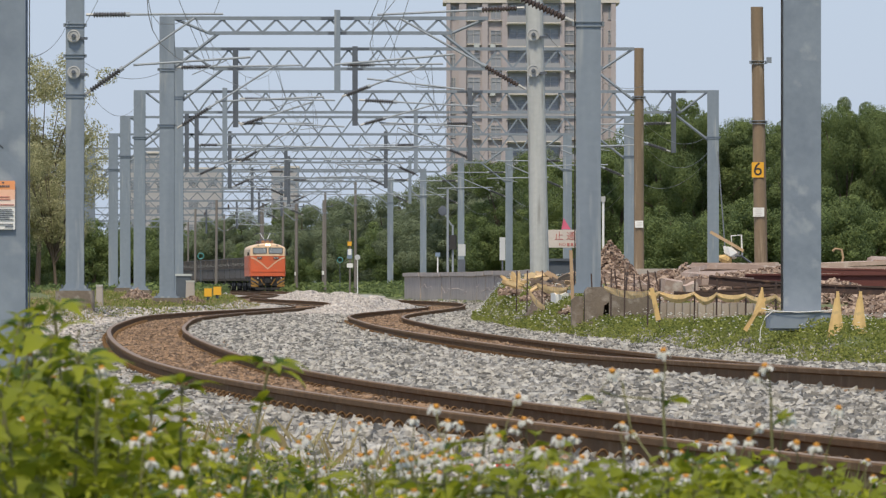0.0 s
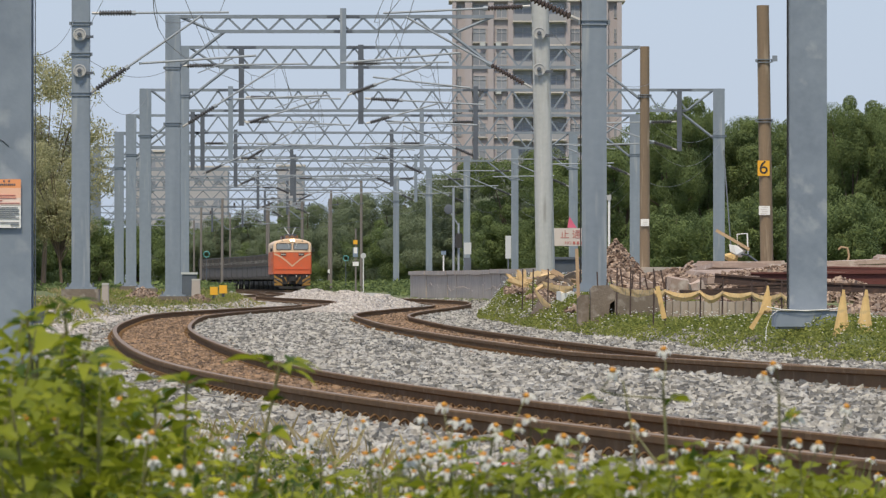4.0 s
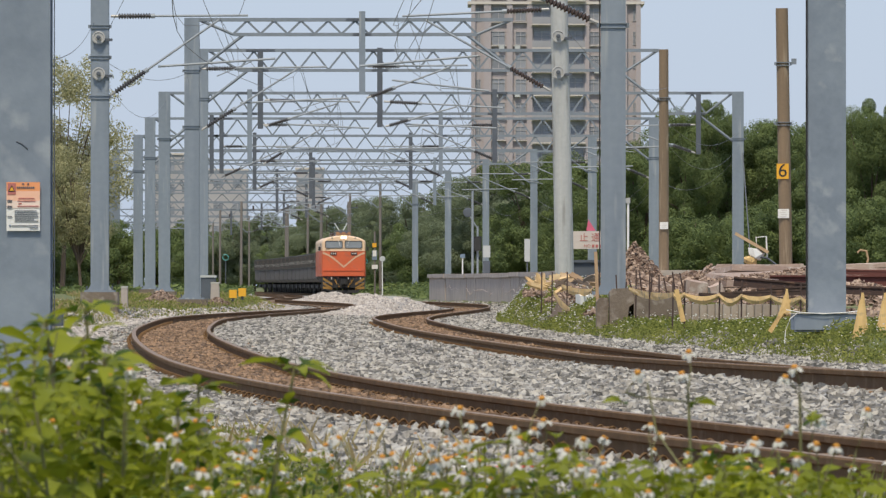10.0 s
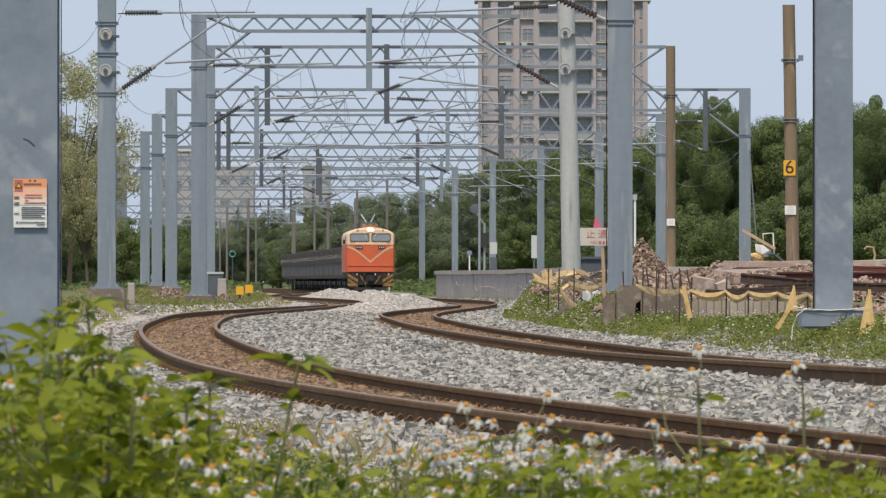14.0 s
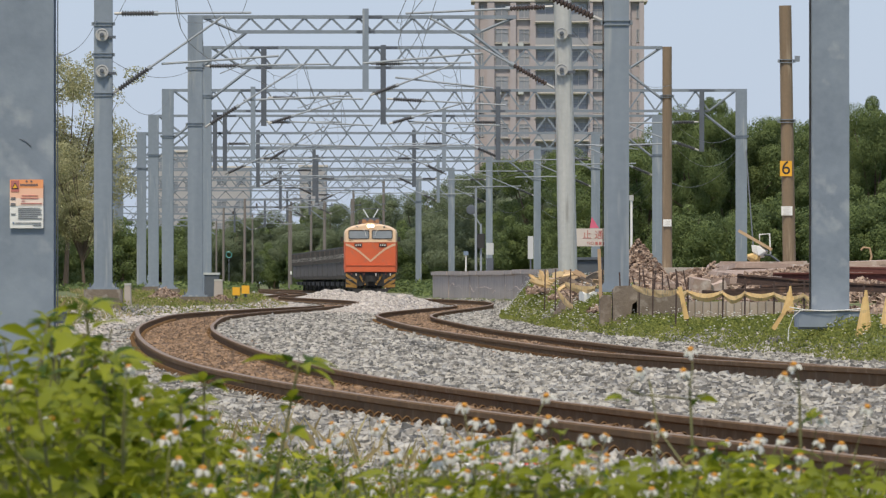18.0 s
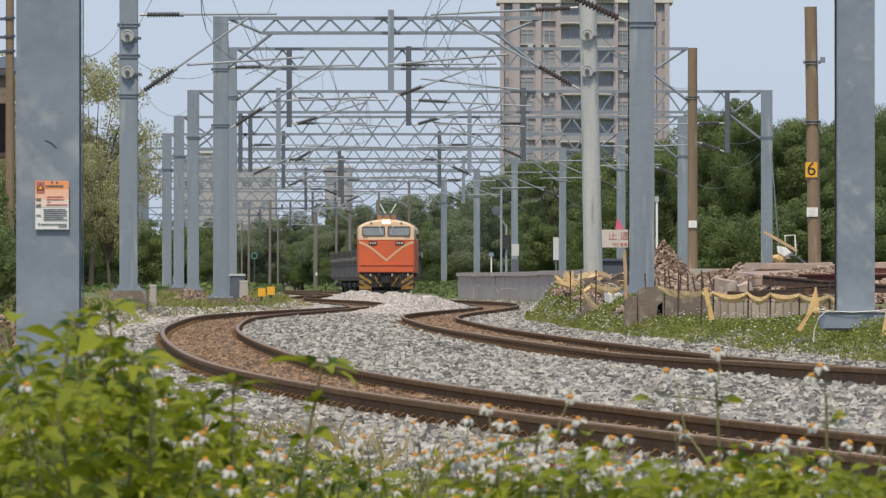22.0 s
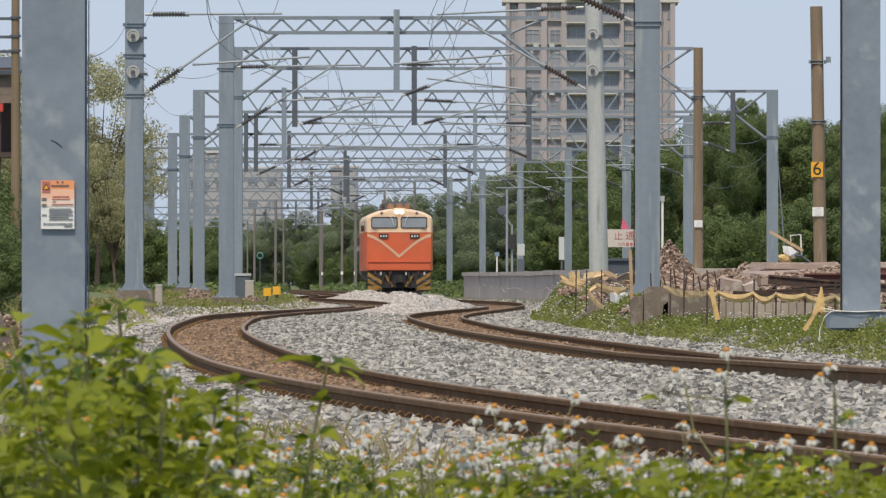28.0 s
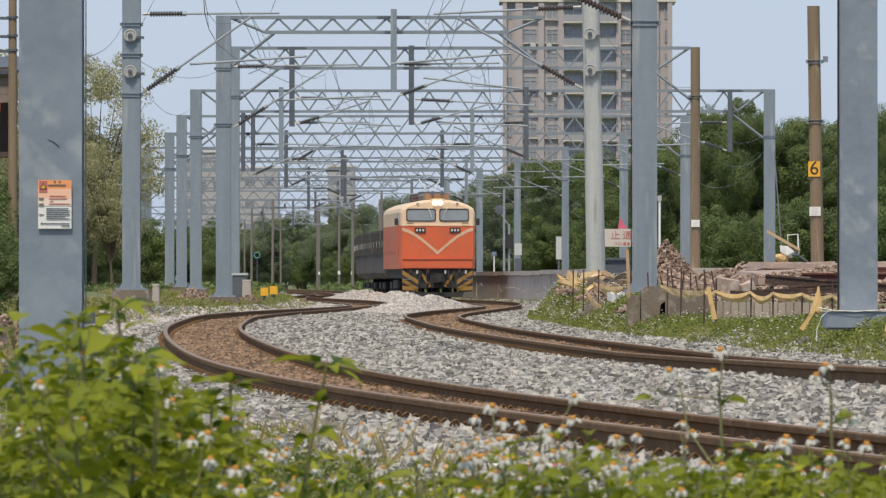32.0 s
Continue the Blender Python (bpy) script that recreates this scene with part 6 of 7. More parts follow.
# the pale bundle and bent metal frame on the platform
bundle = thing("debris_bundle", (6.78, 226, 1.05), "torn white and yellow bundle with a bent metal frame", "debris")
me = lump(random.Random(4), 0.5, 0.9)
me.materials.clear()
me.materials.append(M_WHITE)
ob = part("white_cloth", me, None, bundle, at=pose(0, 0, 0.36, 10, 20, 30))
ob.scale = (0.55, 0.40, 0.40)
me = lump(random.Random(5), 0.5, 0.7)
me.materials.clear()
me.materials.append(M_TARP)
ob = part("torn_cloth", me, None, bundle, at=pose(-0.16, -0.05, 0.22, 0, 20, 50))
ob.scale = (0.40, 0.36, 0.34)
part("metal_frame", Geo().tube([(0.02, 0, 0.45), (0.0, 0, 0.76), (0.24, 0, 0.78), (0.26, 0, 0.3)], 0.022, 6), M_WHITE, bundle)
part("twisted_bar", Geo().tube([(-0.3, 0, 0.0), (-0.1, -0.1, 0.3), (0.25, 0, 0.28), (0.5, 0, 0.1)], 0.025, 5), M_DARKSTEEL, bundle)
scrap = solo("bent_pipe", Geo().tube([(0, 0, 0), (0.06, 0, 0.22), (0.02, 0, 0.4), (-0.12, 0, 0.42), (-0.18, 0, 0.36)], 0.028, 6), M_TIMBER, "bent weathered pipe standing in the rubble", "pipe", at=(8.9, 215, 1.05))


# ---- yellow tarpaulin strung on rebar stakes ----
def stake(x, y, z0, z1):
    return solo("rebar_stake", Geo().rod((0, 0, 0), (0.01, 0.01, z1 - z0), 0.012, n=5), M_DARKRUST, "thin rusty rebar stake standing in the grass", "stake", "rebar stakes", at=(x, y, z0))


def swag(a, b, w, sag, seed, label="dirty yellow tarpaulin strip sagging between stakes"):
    rs = random.Random(seed)
    a, b = Vector(a), Vector(b)
    g = Geo()
    n = 9
    pts = []
    for k in range(n):
        t = k / (n - 1)
        p = a.lerp(b, t) - Vector((0, 0, sag * 4 * t * (1 - t)))
        ww = w * (0.55 + 0.6 * 4 * t * (1 - t) * rs.uniform(0.8, 1.1))
        pts += [p + Vector((0, 0, 0.01)), p + Vector((rs.uniform(-0.01, 0.01), -0.06, -ww * 0.5)), p + Vector((0, -0.01, -ww)), p + Vector((0, 0.02, -ww * 0.5))]
    f = []
    for k in range(n - 1):
        for j in range(4):
            f.append((k * 4 + j, k * 4 + 4 + j, k * 4 + 4 + (j + 1) % 4, k * 4 + (j + 1) % 4))
    g.add([p - a for p in pts], f + [(0, 1, 2, 3), tuple((n - 1) * 4 + j for j in (3, 2, 1, 0))])
    return solo("tarpaulin_strip", g, M_TARP, label, "tarpaulin", "tarpaulin strips", at=tuple(a))


sx = [(2.80, 131.5), (2.95, 131), (3.40, 130), (3.67, 129), (4.03, 128), (4.36, 126), (4.60, 124)]
for k, (x, y) in enumerate(sx):
    stake(x, y, 0.08, 0.76 if k < 4 else 0.72)
for k in range(6):
    (xa, ya), (xb, yb) = sx[k], sx[k + 1]
    swag((xa, ya - 0.05, 0.60 - 0.01 * k), (xb, yb - 0.05, 0.60 - 0.01 * (k + 1)), 0.085, 0.03 + 0.02 * (k % 3), 40 + k)
for k, (x, y) in enumerate(((1.45, 166), (1.7, 165), (2.15, 158), (2.55, 146), (2.7, 143), (1.3, 170))):
    stake(x, y, 0.2, 0.92)
swag((1.48, 166, 0.60), (1.74, 164, 0.30), 0.10, 0.03, 60, "torn yellow tarpaulin hanging down over rubble")
swag((1.62, 166, 0.70), (2.10, 163, 0.62), 0.11, 0.03, 61, "torn yellow tarpaulin draped over rubble")
swag((2.45, 146, 0.66), (3.0, 140, 0.58), 0.09, 0.04, 62)


def drape(x, y, z0, h, w, seed, label="yellow tarpaulin hanging like a cone from a stake"):
    rs = random.Random(seed)
    base = thing("hung_tarpaulin", (x, y, z0), label, "tarpaulin", "hung tarpaulins")
    part("stake", Geo().rod((0, 0, 0), (0, 0, h + 0.05), 0.011, n=5), M_DARKRUST, base)
    rings = []
    k = 14
    for i, t in enumerate((0, 0.15, 0.4, 0.7, 1.0)):
        r = w * (0.5 - 0.42 * t)
        rings.append([(r * math.cos(2 * math.pi * j / k) * (1 + 0.22 * ((j % 2) - 0.5) * (1 - t * 0.5)) + 0.02 * t, r * 0.7 * math.sin(2 * math.pi * j / k), h * t + (rs.uniform(-0.03, 0.03) if i == 0 else 0)) for j in range(k)])
    part("sheet", loft(Geo(), rings), M_TARP, base)
    return base


drape(4.17, 102, 0.05, 0.57, 0.20, 1)
drape(4.39, 101.5, 0.04, 0.58, 0.21, 2)
drape(3.55, 107.5, 0.36, 0.30, 0.14, 3)
solo("tarpaulin_strip", Geo().box((0, 0, 0), (0.05, 0.02, 0.42), taper=0.7), M_TARP, "yellow tarpaulin strip hanging down beside the mast", "tarpaulin", "tarpaulin strips", at=pose(3.45, 106.2, 0.36, 0, 32, 0))
solo("tarpaulin_strip", Geo().box((0, 0, 0), (0.07, 0.02, 0.45), taper=0.8), M_TARP, "yellow tarpaulin strip hanging from a stake", "tarpaulin", "tarpaulin strips", at=pose(2.88, 130.5, 0.42, 0, -12, 0))


# ---- signs, posts and small line-side fittings ----
def letters(name, text, size, material, parent, at):
    cu = bpy.data.curves.new(name, "FONT")
    cu.body, cu.size, cu.extrude = text, size, 0.002
    cu.align_x, cu.align_y = "CENTER", "CENTER"
    tmp = new(name, cu)
    dg = bpy.context.evaluated_depsgraph_get()
    me = bpy.data.meshes.new_from_object(tmp.evaluated_get(dg))
    bpy.data.objects.remove(tmp)
    me.materials.clear()
    me.materials.append(material)
    ob = new(name, me)
    ob.parent = parent
    ob.matrix_basis = at
    return ob


pl = part("number_plate", Geo().box((0.0, -0.165, 3.445), (0.29, 0.02, 0.37)), M_SIGNYEL, six, "yellow-orange plate with a black 6")
letters("digit", "6", 0.46, M_INK, pl, pose(0.0, -0.178, 3.45, 90, 0, 0))
wp = part("white_label", Geo().box((0.02, -0.175, 2.42), (0.27, 0.02, 0.22)), M_WHITE, six)
for k in range(4):
    part("ink_bar", Geo().box((0.0 + 0.03 * (k % 2), -0.188, 2.345 + 0.05 * k), (0.15, 0.008, 0.012)), M_TRIM, wp)
for z in (6.05, 4.6):
    band(six, 0.33, z, 0.02, 0.12 if z > 6 else 0.0)

board = thing("warning_board", (2.82, 227, 0), "faded off-white no-entry board with red writing on posts", "sign")
part("panel", Geo().box((0, 0, 1.75), (0.90, 0.03, 0.42)), M_BOARD, board)
for x in (-0.36, 0.36):
    part("post", Geo().box((x, 0.04, 1.0), (0.06, 0.05, 1.9)), M_DARKSTEEL, board)
letters("writing", "止 通", 0.22, M_REDINK, board, pose(0.06, -0.02, 1.80, 90, 0, 0))
letters("writing", "NO", 0.10, M_REDINK, board, pose(0.0, -0.02, 1.61, 90, 0, 0))
for k in range(3):
    part("writing_bar", Geo().box((0.14 + 0.09 * k, -0.02, 1.61), (0.06, 0.008, 0.07)), M_REDINK, board)
part("cross_rail", Geo().box((0, 0.03, 1.25), (0.9, 0.04, 0.06)), M_DARKSTEEL, board)
part("dark_box", Geo().box((0.0, 0.25, 1.02), (0.7, 0.35, 0.5), bev=0.03), M_DARKSTEEL, board, "dark cabinet behind the board")
part("flag", Geo().add([(-0.02, 0, 1.97), (0.20, 0, 1.97), (0.03, 0, 2.24), (-0.02, 0.02, 1.97), (0.20, 0.02, 1.97), (0.03, 0.02, 2.24)], [(0, 1, 2), (5, 4, 3), (0, 3, 4, 1), (1, 4, 5, 2), (2, 5, 3, 0)]), M_PINK, board, "faded pink cloth flag")

lamp = thing("lamp_post", (4.72, 283, 0.2), "thin white post with a small lamp on top", "lamp post")
part("pole", Geo().rod((0, 0, 0), (0, 0, 2.9), 0.035, n=8), M_WHITE, lamp)
part("lamp_head", Geo().box((0, 0, 2.97), (0.13, 0.13, 0.16), bev=0.02), M_PORCWHITE, lamp)

for x, d, z, w in ((-6.92, 283, 0.20, 0.23), (-6.60, 281, 0.25, 0.23)):
    b = thing("ground_signal_box", (x, d, z), "small bright yellow box beside the track", "signal box", "yellow boxes")
    part("box", Geo().box((0, 0, 0.22), (w, 0.22, 0.24), bev=0.02), M_SIGNYEL, b)
    part("stand", Geo().rod((0, 0, 0), (0, 0, 0.1), 0.04, n=8), M_DARKSTEEL, b)


def ring_sign(x, d, z, r=0.14):
    b = thing("ring_marker", (x, d, 0.0), "teal ring marker on a slim post", "marker", "ring markers")
    g = Geo()
    g.tube([(r * math.cos(2 * math.pi * k / 20), 0, z + r * math.sin(2 * math.pi * k / 20)) for k in range(21)], 0.03, 6)
    part("ring", g, M_TEAL, b)
    part("post", Geo().rod((0, 0.02, 0), (0, 0.02, z - r), 0.03, n=6), M_DARKSTEEL, b)


ring_sign(-14.3, 567, 2.28, 0.17)
ring_sign(-7.4, 690, 2.34, 0.19)
sg = thing("signal_post", (-6.2, 640, 0), "slim post with an orange plate and blue signs", "signal")
part("post", Geo().rod((0, 0, 0), (0, 0, 4.2), 0.06, n=8), M_FARPOLE, sg)
part("orange_plate", Geo().box((-0.02, -0.08, 3.3), (0.28, 0.03, 0.28)), M_SIGNYEL, sg)
blue = part("blue_plate", Geo().box((-0.02, -0.08, 2.62), (0.34, 0.03, 0.62)), M_BLUE, sg)
part("pale_bar", Geo().box((-0.02, -0.105, 2.75), (0.24, 0.01, 0.40)), M_WHITE, blue)
part("white_plate", Geo().box((0.0, -0.08, 1.85), (0.40, 0.03, 0.28)), M_WHITE, sg)
rd = thing("round_sign", (-5.5, 618, 0), "round pale sign on a thin white post", "sign")
part("disc", Geo().lathe([(0, 0.18), (0.02, 0.18), (0.025, 0.15)], (0, -0.03, 2.33), (0, -1, 0), 18), M_PALEGREY, rd)
part("post", Geo().rod((0, 0, 0), (0, 0, 2.2), 0.035, n=8), M_WHITE, rd)
for x, d, z, h in ((-0.22, 400, 1.1, 0.72),):
    m = thing("marker_post", (x, d, z), "short white post with a small blue plate", "marker", "marker posts")
    part("post", Geo().rod((0, 0, 0), (0, 0, h), 0.03, n=8), M_WHITE, m)
    part("plate", Geo().box((0, -0.04, h + 0.06), (0.2, 0.03, 0.16)), M_BLUE, m)
cab = thing("relay_cabinet", (0.75, 410, 1.1), "pale grey cabinet fixed to a slim post on the platform", "cabinet")
part("post", Geo().rod((-0.55, 0, 0), (-0.55, 0, 3.6), 0.05, n=8), M_TUBE, cab)
part("cabinet", Geo().box((0.05, -0.2, 1.0), (0.32, 0.25, 0.5), bev=0.02), M_PALEGREY, cab)
part("lower_box", Geo().box((0.05, -0.2, 0.3), (0.3, 0.2, 0.6), bev=0.02), M_DARKSTEEL, cab)
rs_ = thing("line_signal", (0.42, 414, 1.1), "slim green-grey signal post with dark lamp boxes", "signal")
part("post", Geo().rod((0, 0, 0), (0, 0, 2.1), 0.045, n=8), M_TUBE, rs_)
part("lamp_box", Geo().box((0, -0.1, 1.35), (0.34, 0.2, 0.62), bev=0.05), M_BLACK, rs_)
part("round_screen", Geo().lathe([(0, 0.21), (0.03, 0.21), (0.04, 0.16)], (-0.42, 0, 2.7), (0, -1, 0), 18), M_DARKSTEEL, rs_)
part("side_arm", Geo().rod((0, 0, 2.0), (-0.42, 0, 2.68), 0.03, n=6), M_TUBE, rs_)
kb = thing("kilometre_board", (2.35, 380, 1.1), "tall pale board standing on the old platform", "sign")
part("board", Geo().box((0, 0, 0.95), (0.22, 0.05, 0.9)), M_PALEGREY, kb)
part("post", Geo().box((0, 0.04, 0.3), (0.06, 0.05, 0.6)), M_DARKSTEEL, kb)
lb = thing("pole_label", (6.17, 302.3, 2.55), "small white label plate fixed to a brown pole", "label")
part("plate", Geo().box((0, 0, 0), (0.26, 0.02, 0.22)), M_WHITE, lb)
for k in range(3):
    part("ink_bar", Geo().box((0.01 * k, -0.014, -0.05 + 0.05 * k), (0.15, 0.006, 0.012)), M_TRIM, lb)

# ---- warning poster on the near mast ----
poster = thing("warning_poster", (-2.722, 58.80, 1.187), "orange and white printed warning poster taped to the mast", "poster")
part("sheet", Geo().box((0, 0, 0), (0.205, 0.004, 0.298)), M_WHITE, poster)
part("orange_field", Geo().box((0, -0.0035, 0.122), (0.205, 0.003, 0.054)), M_POSTERORANGE, poster, "orange heading")
part("salmon_field", Geo().box((0, -0.0034, 0.065), (0.205, 0.003, 0.060)), M_SALMON, poster, "faded salmon field")
part("pink_field", Geo().box((0, -0.0032, 0.012), (0.205, 0.003, 0.046)), M_PINKPRINT, poster, "pale pink field")
part("emblem_panel", Geo().box((-0.070, -0.0065, 0.108), (0.050, 0.003, 0.070)), M_REDINK, poster, "dark red panel")
part("warning_triangle", Geo().prism([(-0.092, 0.092), (-0.048, 0.092), (-0.070, 0.132)], -0.010, -0.0085), M_INK, poster)
part("triangle_field", Geo().prism([(-0.084, 0.097), (-0.056, 0.097), (-0.070, 0.122)], -0.012, -0.0105), M_SIGNYEL, poster)
for x, w in ((0.0, 0.012), (0.03, 0.012)):
    part("title_bar", Geo().box((x, -0.007, 0.138), (w, 0.003, 0.009)), M_DARKSTEEL, poster)
for k in range(9):
    part("title_bar", Geo().box((-0.034 + 0.0122 * k, -0.007, 0.116), (0.0095, 0.003, 0.011)), M_DARKSTEEL, poster)
for k, (x, w) in enumerate(((0.02, 0.10), (0.02, 0.11), (-0.02, 0.02), (0.03, 0.13))):
    part("text_bar", Geo().box((x, -0.007, 0.050 - 0.016 * k), (w, 0.003, 0.0055)), M_REDINK, poster, "red line of print")
for z in (0.038, 0.028, 0.002, -0.008, -0.062):
    part("side_bar", Geo().box((-0.082, -0.007, z), (0.030, 0.003, 0.005)), M_DARKSTEEL, poster)
for k in range(6):
    w = (0.135, 0.145, 0.14, 0.145, 0.12, 0.145)[k]
    part("text_bar", Geo().box((-0.052 + w / 2, -0.007, -0.026 - 0.0125 * k), (w, 0.003, 0.0045)), M_DARKSTEEL, poster, "dark line of print")
for k, w in enumerate((0.16, 0.05)):
    part("text_bar", Geo().box((0.09 - w / 2, -0.007, -0.117 - 0.014 * k), (w, 0.003, 0.0045)), M_DARKSTEEL, poster, "dark line of print")
part("seal", Geo().lathe([(0, 0.007), (0.003, 0.007), (0.004, 0.005)], (-0.080, -0.004, -0.117), (0, -1, 0), 12), M_BLUE, poster)

# ---- left edge: hut, pole, cable trough ----
hut = thing("timber_hut", (-14.65, 268, 0.0), "dark old timber hut on tall posts", "hut")
part("roof", Geo().box((0, 0, 6.75), (2.6, 3.2, 0.12), rot=(8, 0, 0)), M_DARKSTEEL, hut)
part("fascia", Geo().box((0, -1.42, 6.62), (2.5, 0.10, 0.10)), M_DARKWOOD, hut)
part("back_wall", Geo().box((0, 0.9, 5.4), (2.3, 0.1, 2.3)), M_DARKWOOD, hut)
part("floor_beam", Geo().box((0, -0.2, 4.25), (2.3, 2.4, 0.14)), M_DARKWOOD, hut)
for k in range(4):
    part("weatherboard", Geo().box((0, -1.33, 5.80 + 0.235 * k), (2.36, 0.06, 0.225)), M_GREYWOOD, hut, "weathered grey-brown board")
for x in (-1.05, 0.62):
    part("post", Geo().box((x, -1.2, 2.8), (0.2, 0.2, 5.8)), M_DARKWOOD, hut)
part("red_lamp", Geo().box((0.72, -1.45, 5.56), (0.16, 0.15, 0.22), bev=0.03), M_REDPAINT, hut, "red lamp box")
tp = thing("telegraph_pole", (-13.28, 262, 0), "slim brown telegraph pole beside the hut", "pole", "line poles")
part("shaft", Geo().rod((0, 0, 0), (0, 0, 8.5), 0.13, 0.11, n=12), M_BROWNPOLE, tp)
for z in (7.0, 7.4, 7.9):
    part("band", Geo().rod((0, 0, z), (0, 0, z + 0.06), 0.15, n=12), M_DARKSTEEL, tp)
    part("bracket", Geo().box((-0.25, -0.05, z), (0.45, 0.08, 0.08)), M_DARKSTEEL, tp)
stick = thing("striped_stick", (0.13, 42, -0.10), "short red and white striped stick lying on the ballast", "marker stick")
for k in range(4):
    part("stripe", Geo().rod((-0.2 + 0.1 * k, 0.01 * k, 0), (-0.1 + 0.1 * k, 0.01 * k + 0.01, 0), 0.019, n=10), M_REDPAINT if k % 2 else M_WHITE, stick)
trough = thing("cable_trough", (-2.6, 50.5, -0.1), "grey concrete cable trough with lid in the grass", "cable trough", kind="structure")
for k in range(4):
    part("trough_lid", Geo().box((-1.2 + 0.7 * k, 0, 0.09), (0.69, 0.42, 0.05), bev=0.02), M_CONC, trough)
    part("trough_wall", Geo().box((-1.2 + 0.7 * k, -0.14, -0.06), (0.69, 0.08, 0.24)), M_CONC, trough)


# ---- verges: grass and small white flowers ----
def meadow(name, count, rel0, rel1, y0, y1, hmin, hmax, material, label, seed, blade=0.012, extra=None):
    rs = np.random.RandomState(seed)
    y = np.exp(rs.uniform(math.log(y0), math.log(y1), count))
    rel = rs.uniform(rel0, rel1, count)
    x = rel + line_x(y)
    keep = (np.abs(x) < 0.6 + 0.064 * y) & (wobble(x * 2.2, y * 0.3, 1.0) + rs.uniform(-1, 1, count) > -0.9)
    x, y = x[keep], y[keep]
    n = len(x)
    z = ground_z(x, y) - 0.01
    h = rs.uniform(hmin, hmax, n) * (0.75 + 0.5 * (wobble(x, y * 0.2, 0.8) + 1) / 2)
    a = rs.uniform(0, 2 * np.pi, n)
    w = blade * rs.uniform(0.6, 1.4, n) * (0.55 + y / 330)
    lx, ly = np.cos(a) * w, np.sin(a) * w * 0.3
    bx, by = rs.normal(0, 0.35, n) * h, rs.normal(0, 0.35, n) * h
    v = np.stack([np.stack([x - lx, y - ly, z], -1), np.stack([x + lx, y + ly, z], -1), np.stack([x + lx * 0.8 + bx * 0.4, y + ly + by * 0.4, z + h * 0.6], -1), np.stack([x + bx, y + by, z + h], -1)], 1).reshape(-1, 3)
    loops = (np.array([(0, 1, 2), (0, 2, 3)])[None] + (np.arange(n) * 4)[:, None, None]).ravel()
    return tagged(new(name, big_mesh(name, v, 3, loops, material)), label, "grass", kind="stuff")


def herbs(name, count, rel0, rel1, y0, y1, hmax, material, label, seed, size=(0.012, 0.03)):
    """Low weeds: small leaves at all angles in a shallow, uneven layer."""
    rs = np.random.RandomState(seed)
    y = np.exp(rs.uniform(math.log(y0), math.log(y1), count))
    x = rs.uniform(rel0, rel1, count) + line_x(y)
    lush = (wobble(x * 1.8, y * 0.22, 1.0) + 1) / 2
    keep = (np.abs(x) < 0.6 + 0.064 * y) & (lush + rs.uniform(-0.6, 0.6, count) > 0.1)
    x, y, lush = x[keep], y[keep], lush[keep]
    n = len(x)
    p = np.stack([x, y, ground_z(x, y) + rs.uniform(0, 1, n) ** 0.8 * hmax * (0.35 + 0.65 * lush)], -1)
    u = rs.normal(0, 1, (n, 3)) * np.array([1, 1, 0.7])
    u /= np.linalg.norm(u, axis=1)[:, None]
    w = np.cross(u, rs.normal(0, 1, (n, 3)))
    w /= np.linalg.norm(w, axis=1)[:, None] + 1e-6
    sz = (rs.uniform(size[0], size[1], n) * (0.7 + y / 300))[:, None]
    bend = np.cross(u, w) * sz * 0.3
    v = np.stack([p - u * sz, p - w * sz * 0.45 + bend, p + u * sz, p + w * sz * 0.45 + bend], 1).reshape(-1, 3)
    loops = (np.array([(0, 1, 2), (0, 2, 3)])[None] + (np.arange(n) * 4)[:, None, None]).ravel()
    return tagged(new(name, big_mesh(name, v, 3, loops, material)), label, "weeds", kind="stuff")


meadow("verge_grass", 36000, 2.1, 6.2, 60, 300, 0.05, 0.15, M_GRASS, "green weedy grass along the ballast's edge", 1, 0.006)
herbs("verge_weeds", 130000, 2.1, 5.6, 60, 290, 0.14, M_HERB, "low green weeds along the ballast's edge", 11)
herbs("verge_weeds", 85000, 2.2, 4.8, 80, 178, 0.19, M_HERB, "lush green weeds in front of the kerb", 14)
herbs("far_undergrowth", 30000, 2.7, 16.0, 420, 900, 0.8, M_TREE, "rank weeds under the trees beside the line", 31, (0.04, 0.09))
herbs("far_undergrowth", 30000, -22.0, -6.6, 425, 900, 0.5, M_TREE, "rank weeds beside the far side track", 32, (0.04, 0.09))
herbs("bank_weeds", 90000, 2.05, 4.4, 150, 285, 0.26, M_HERB, "lush low weeds on the bank by the old platform", 12)
meadow("dry_verge_grass", 30000, -13.0, -6.0, 40, 420, 0.06, 0.22, M_STRAW, "dry straw-coloured grass beside the side track", 33, 0.006)
meadow("verge_grass", 60000, -13.0, -6.3, 40, 420, 0.04, 0.12, M_GRASS, "yellow-green grass beside the side track", 2, 0.007)
herbs("verge_weeds", 90000, -12.5, -6.0, 50, 400, 0.17, M_HERB, "low yellow-green weeds beside the side track", 13)


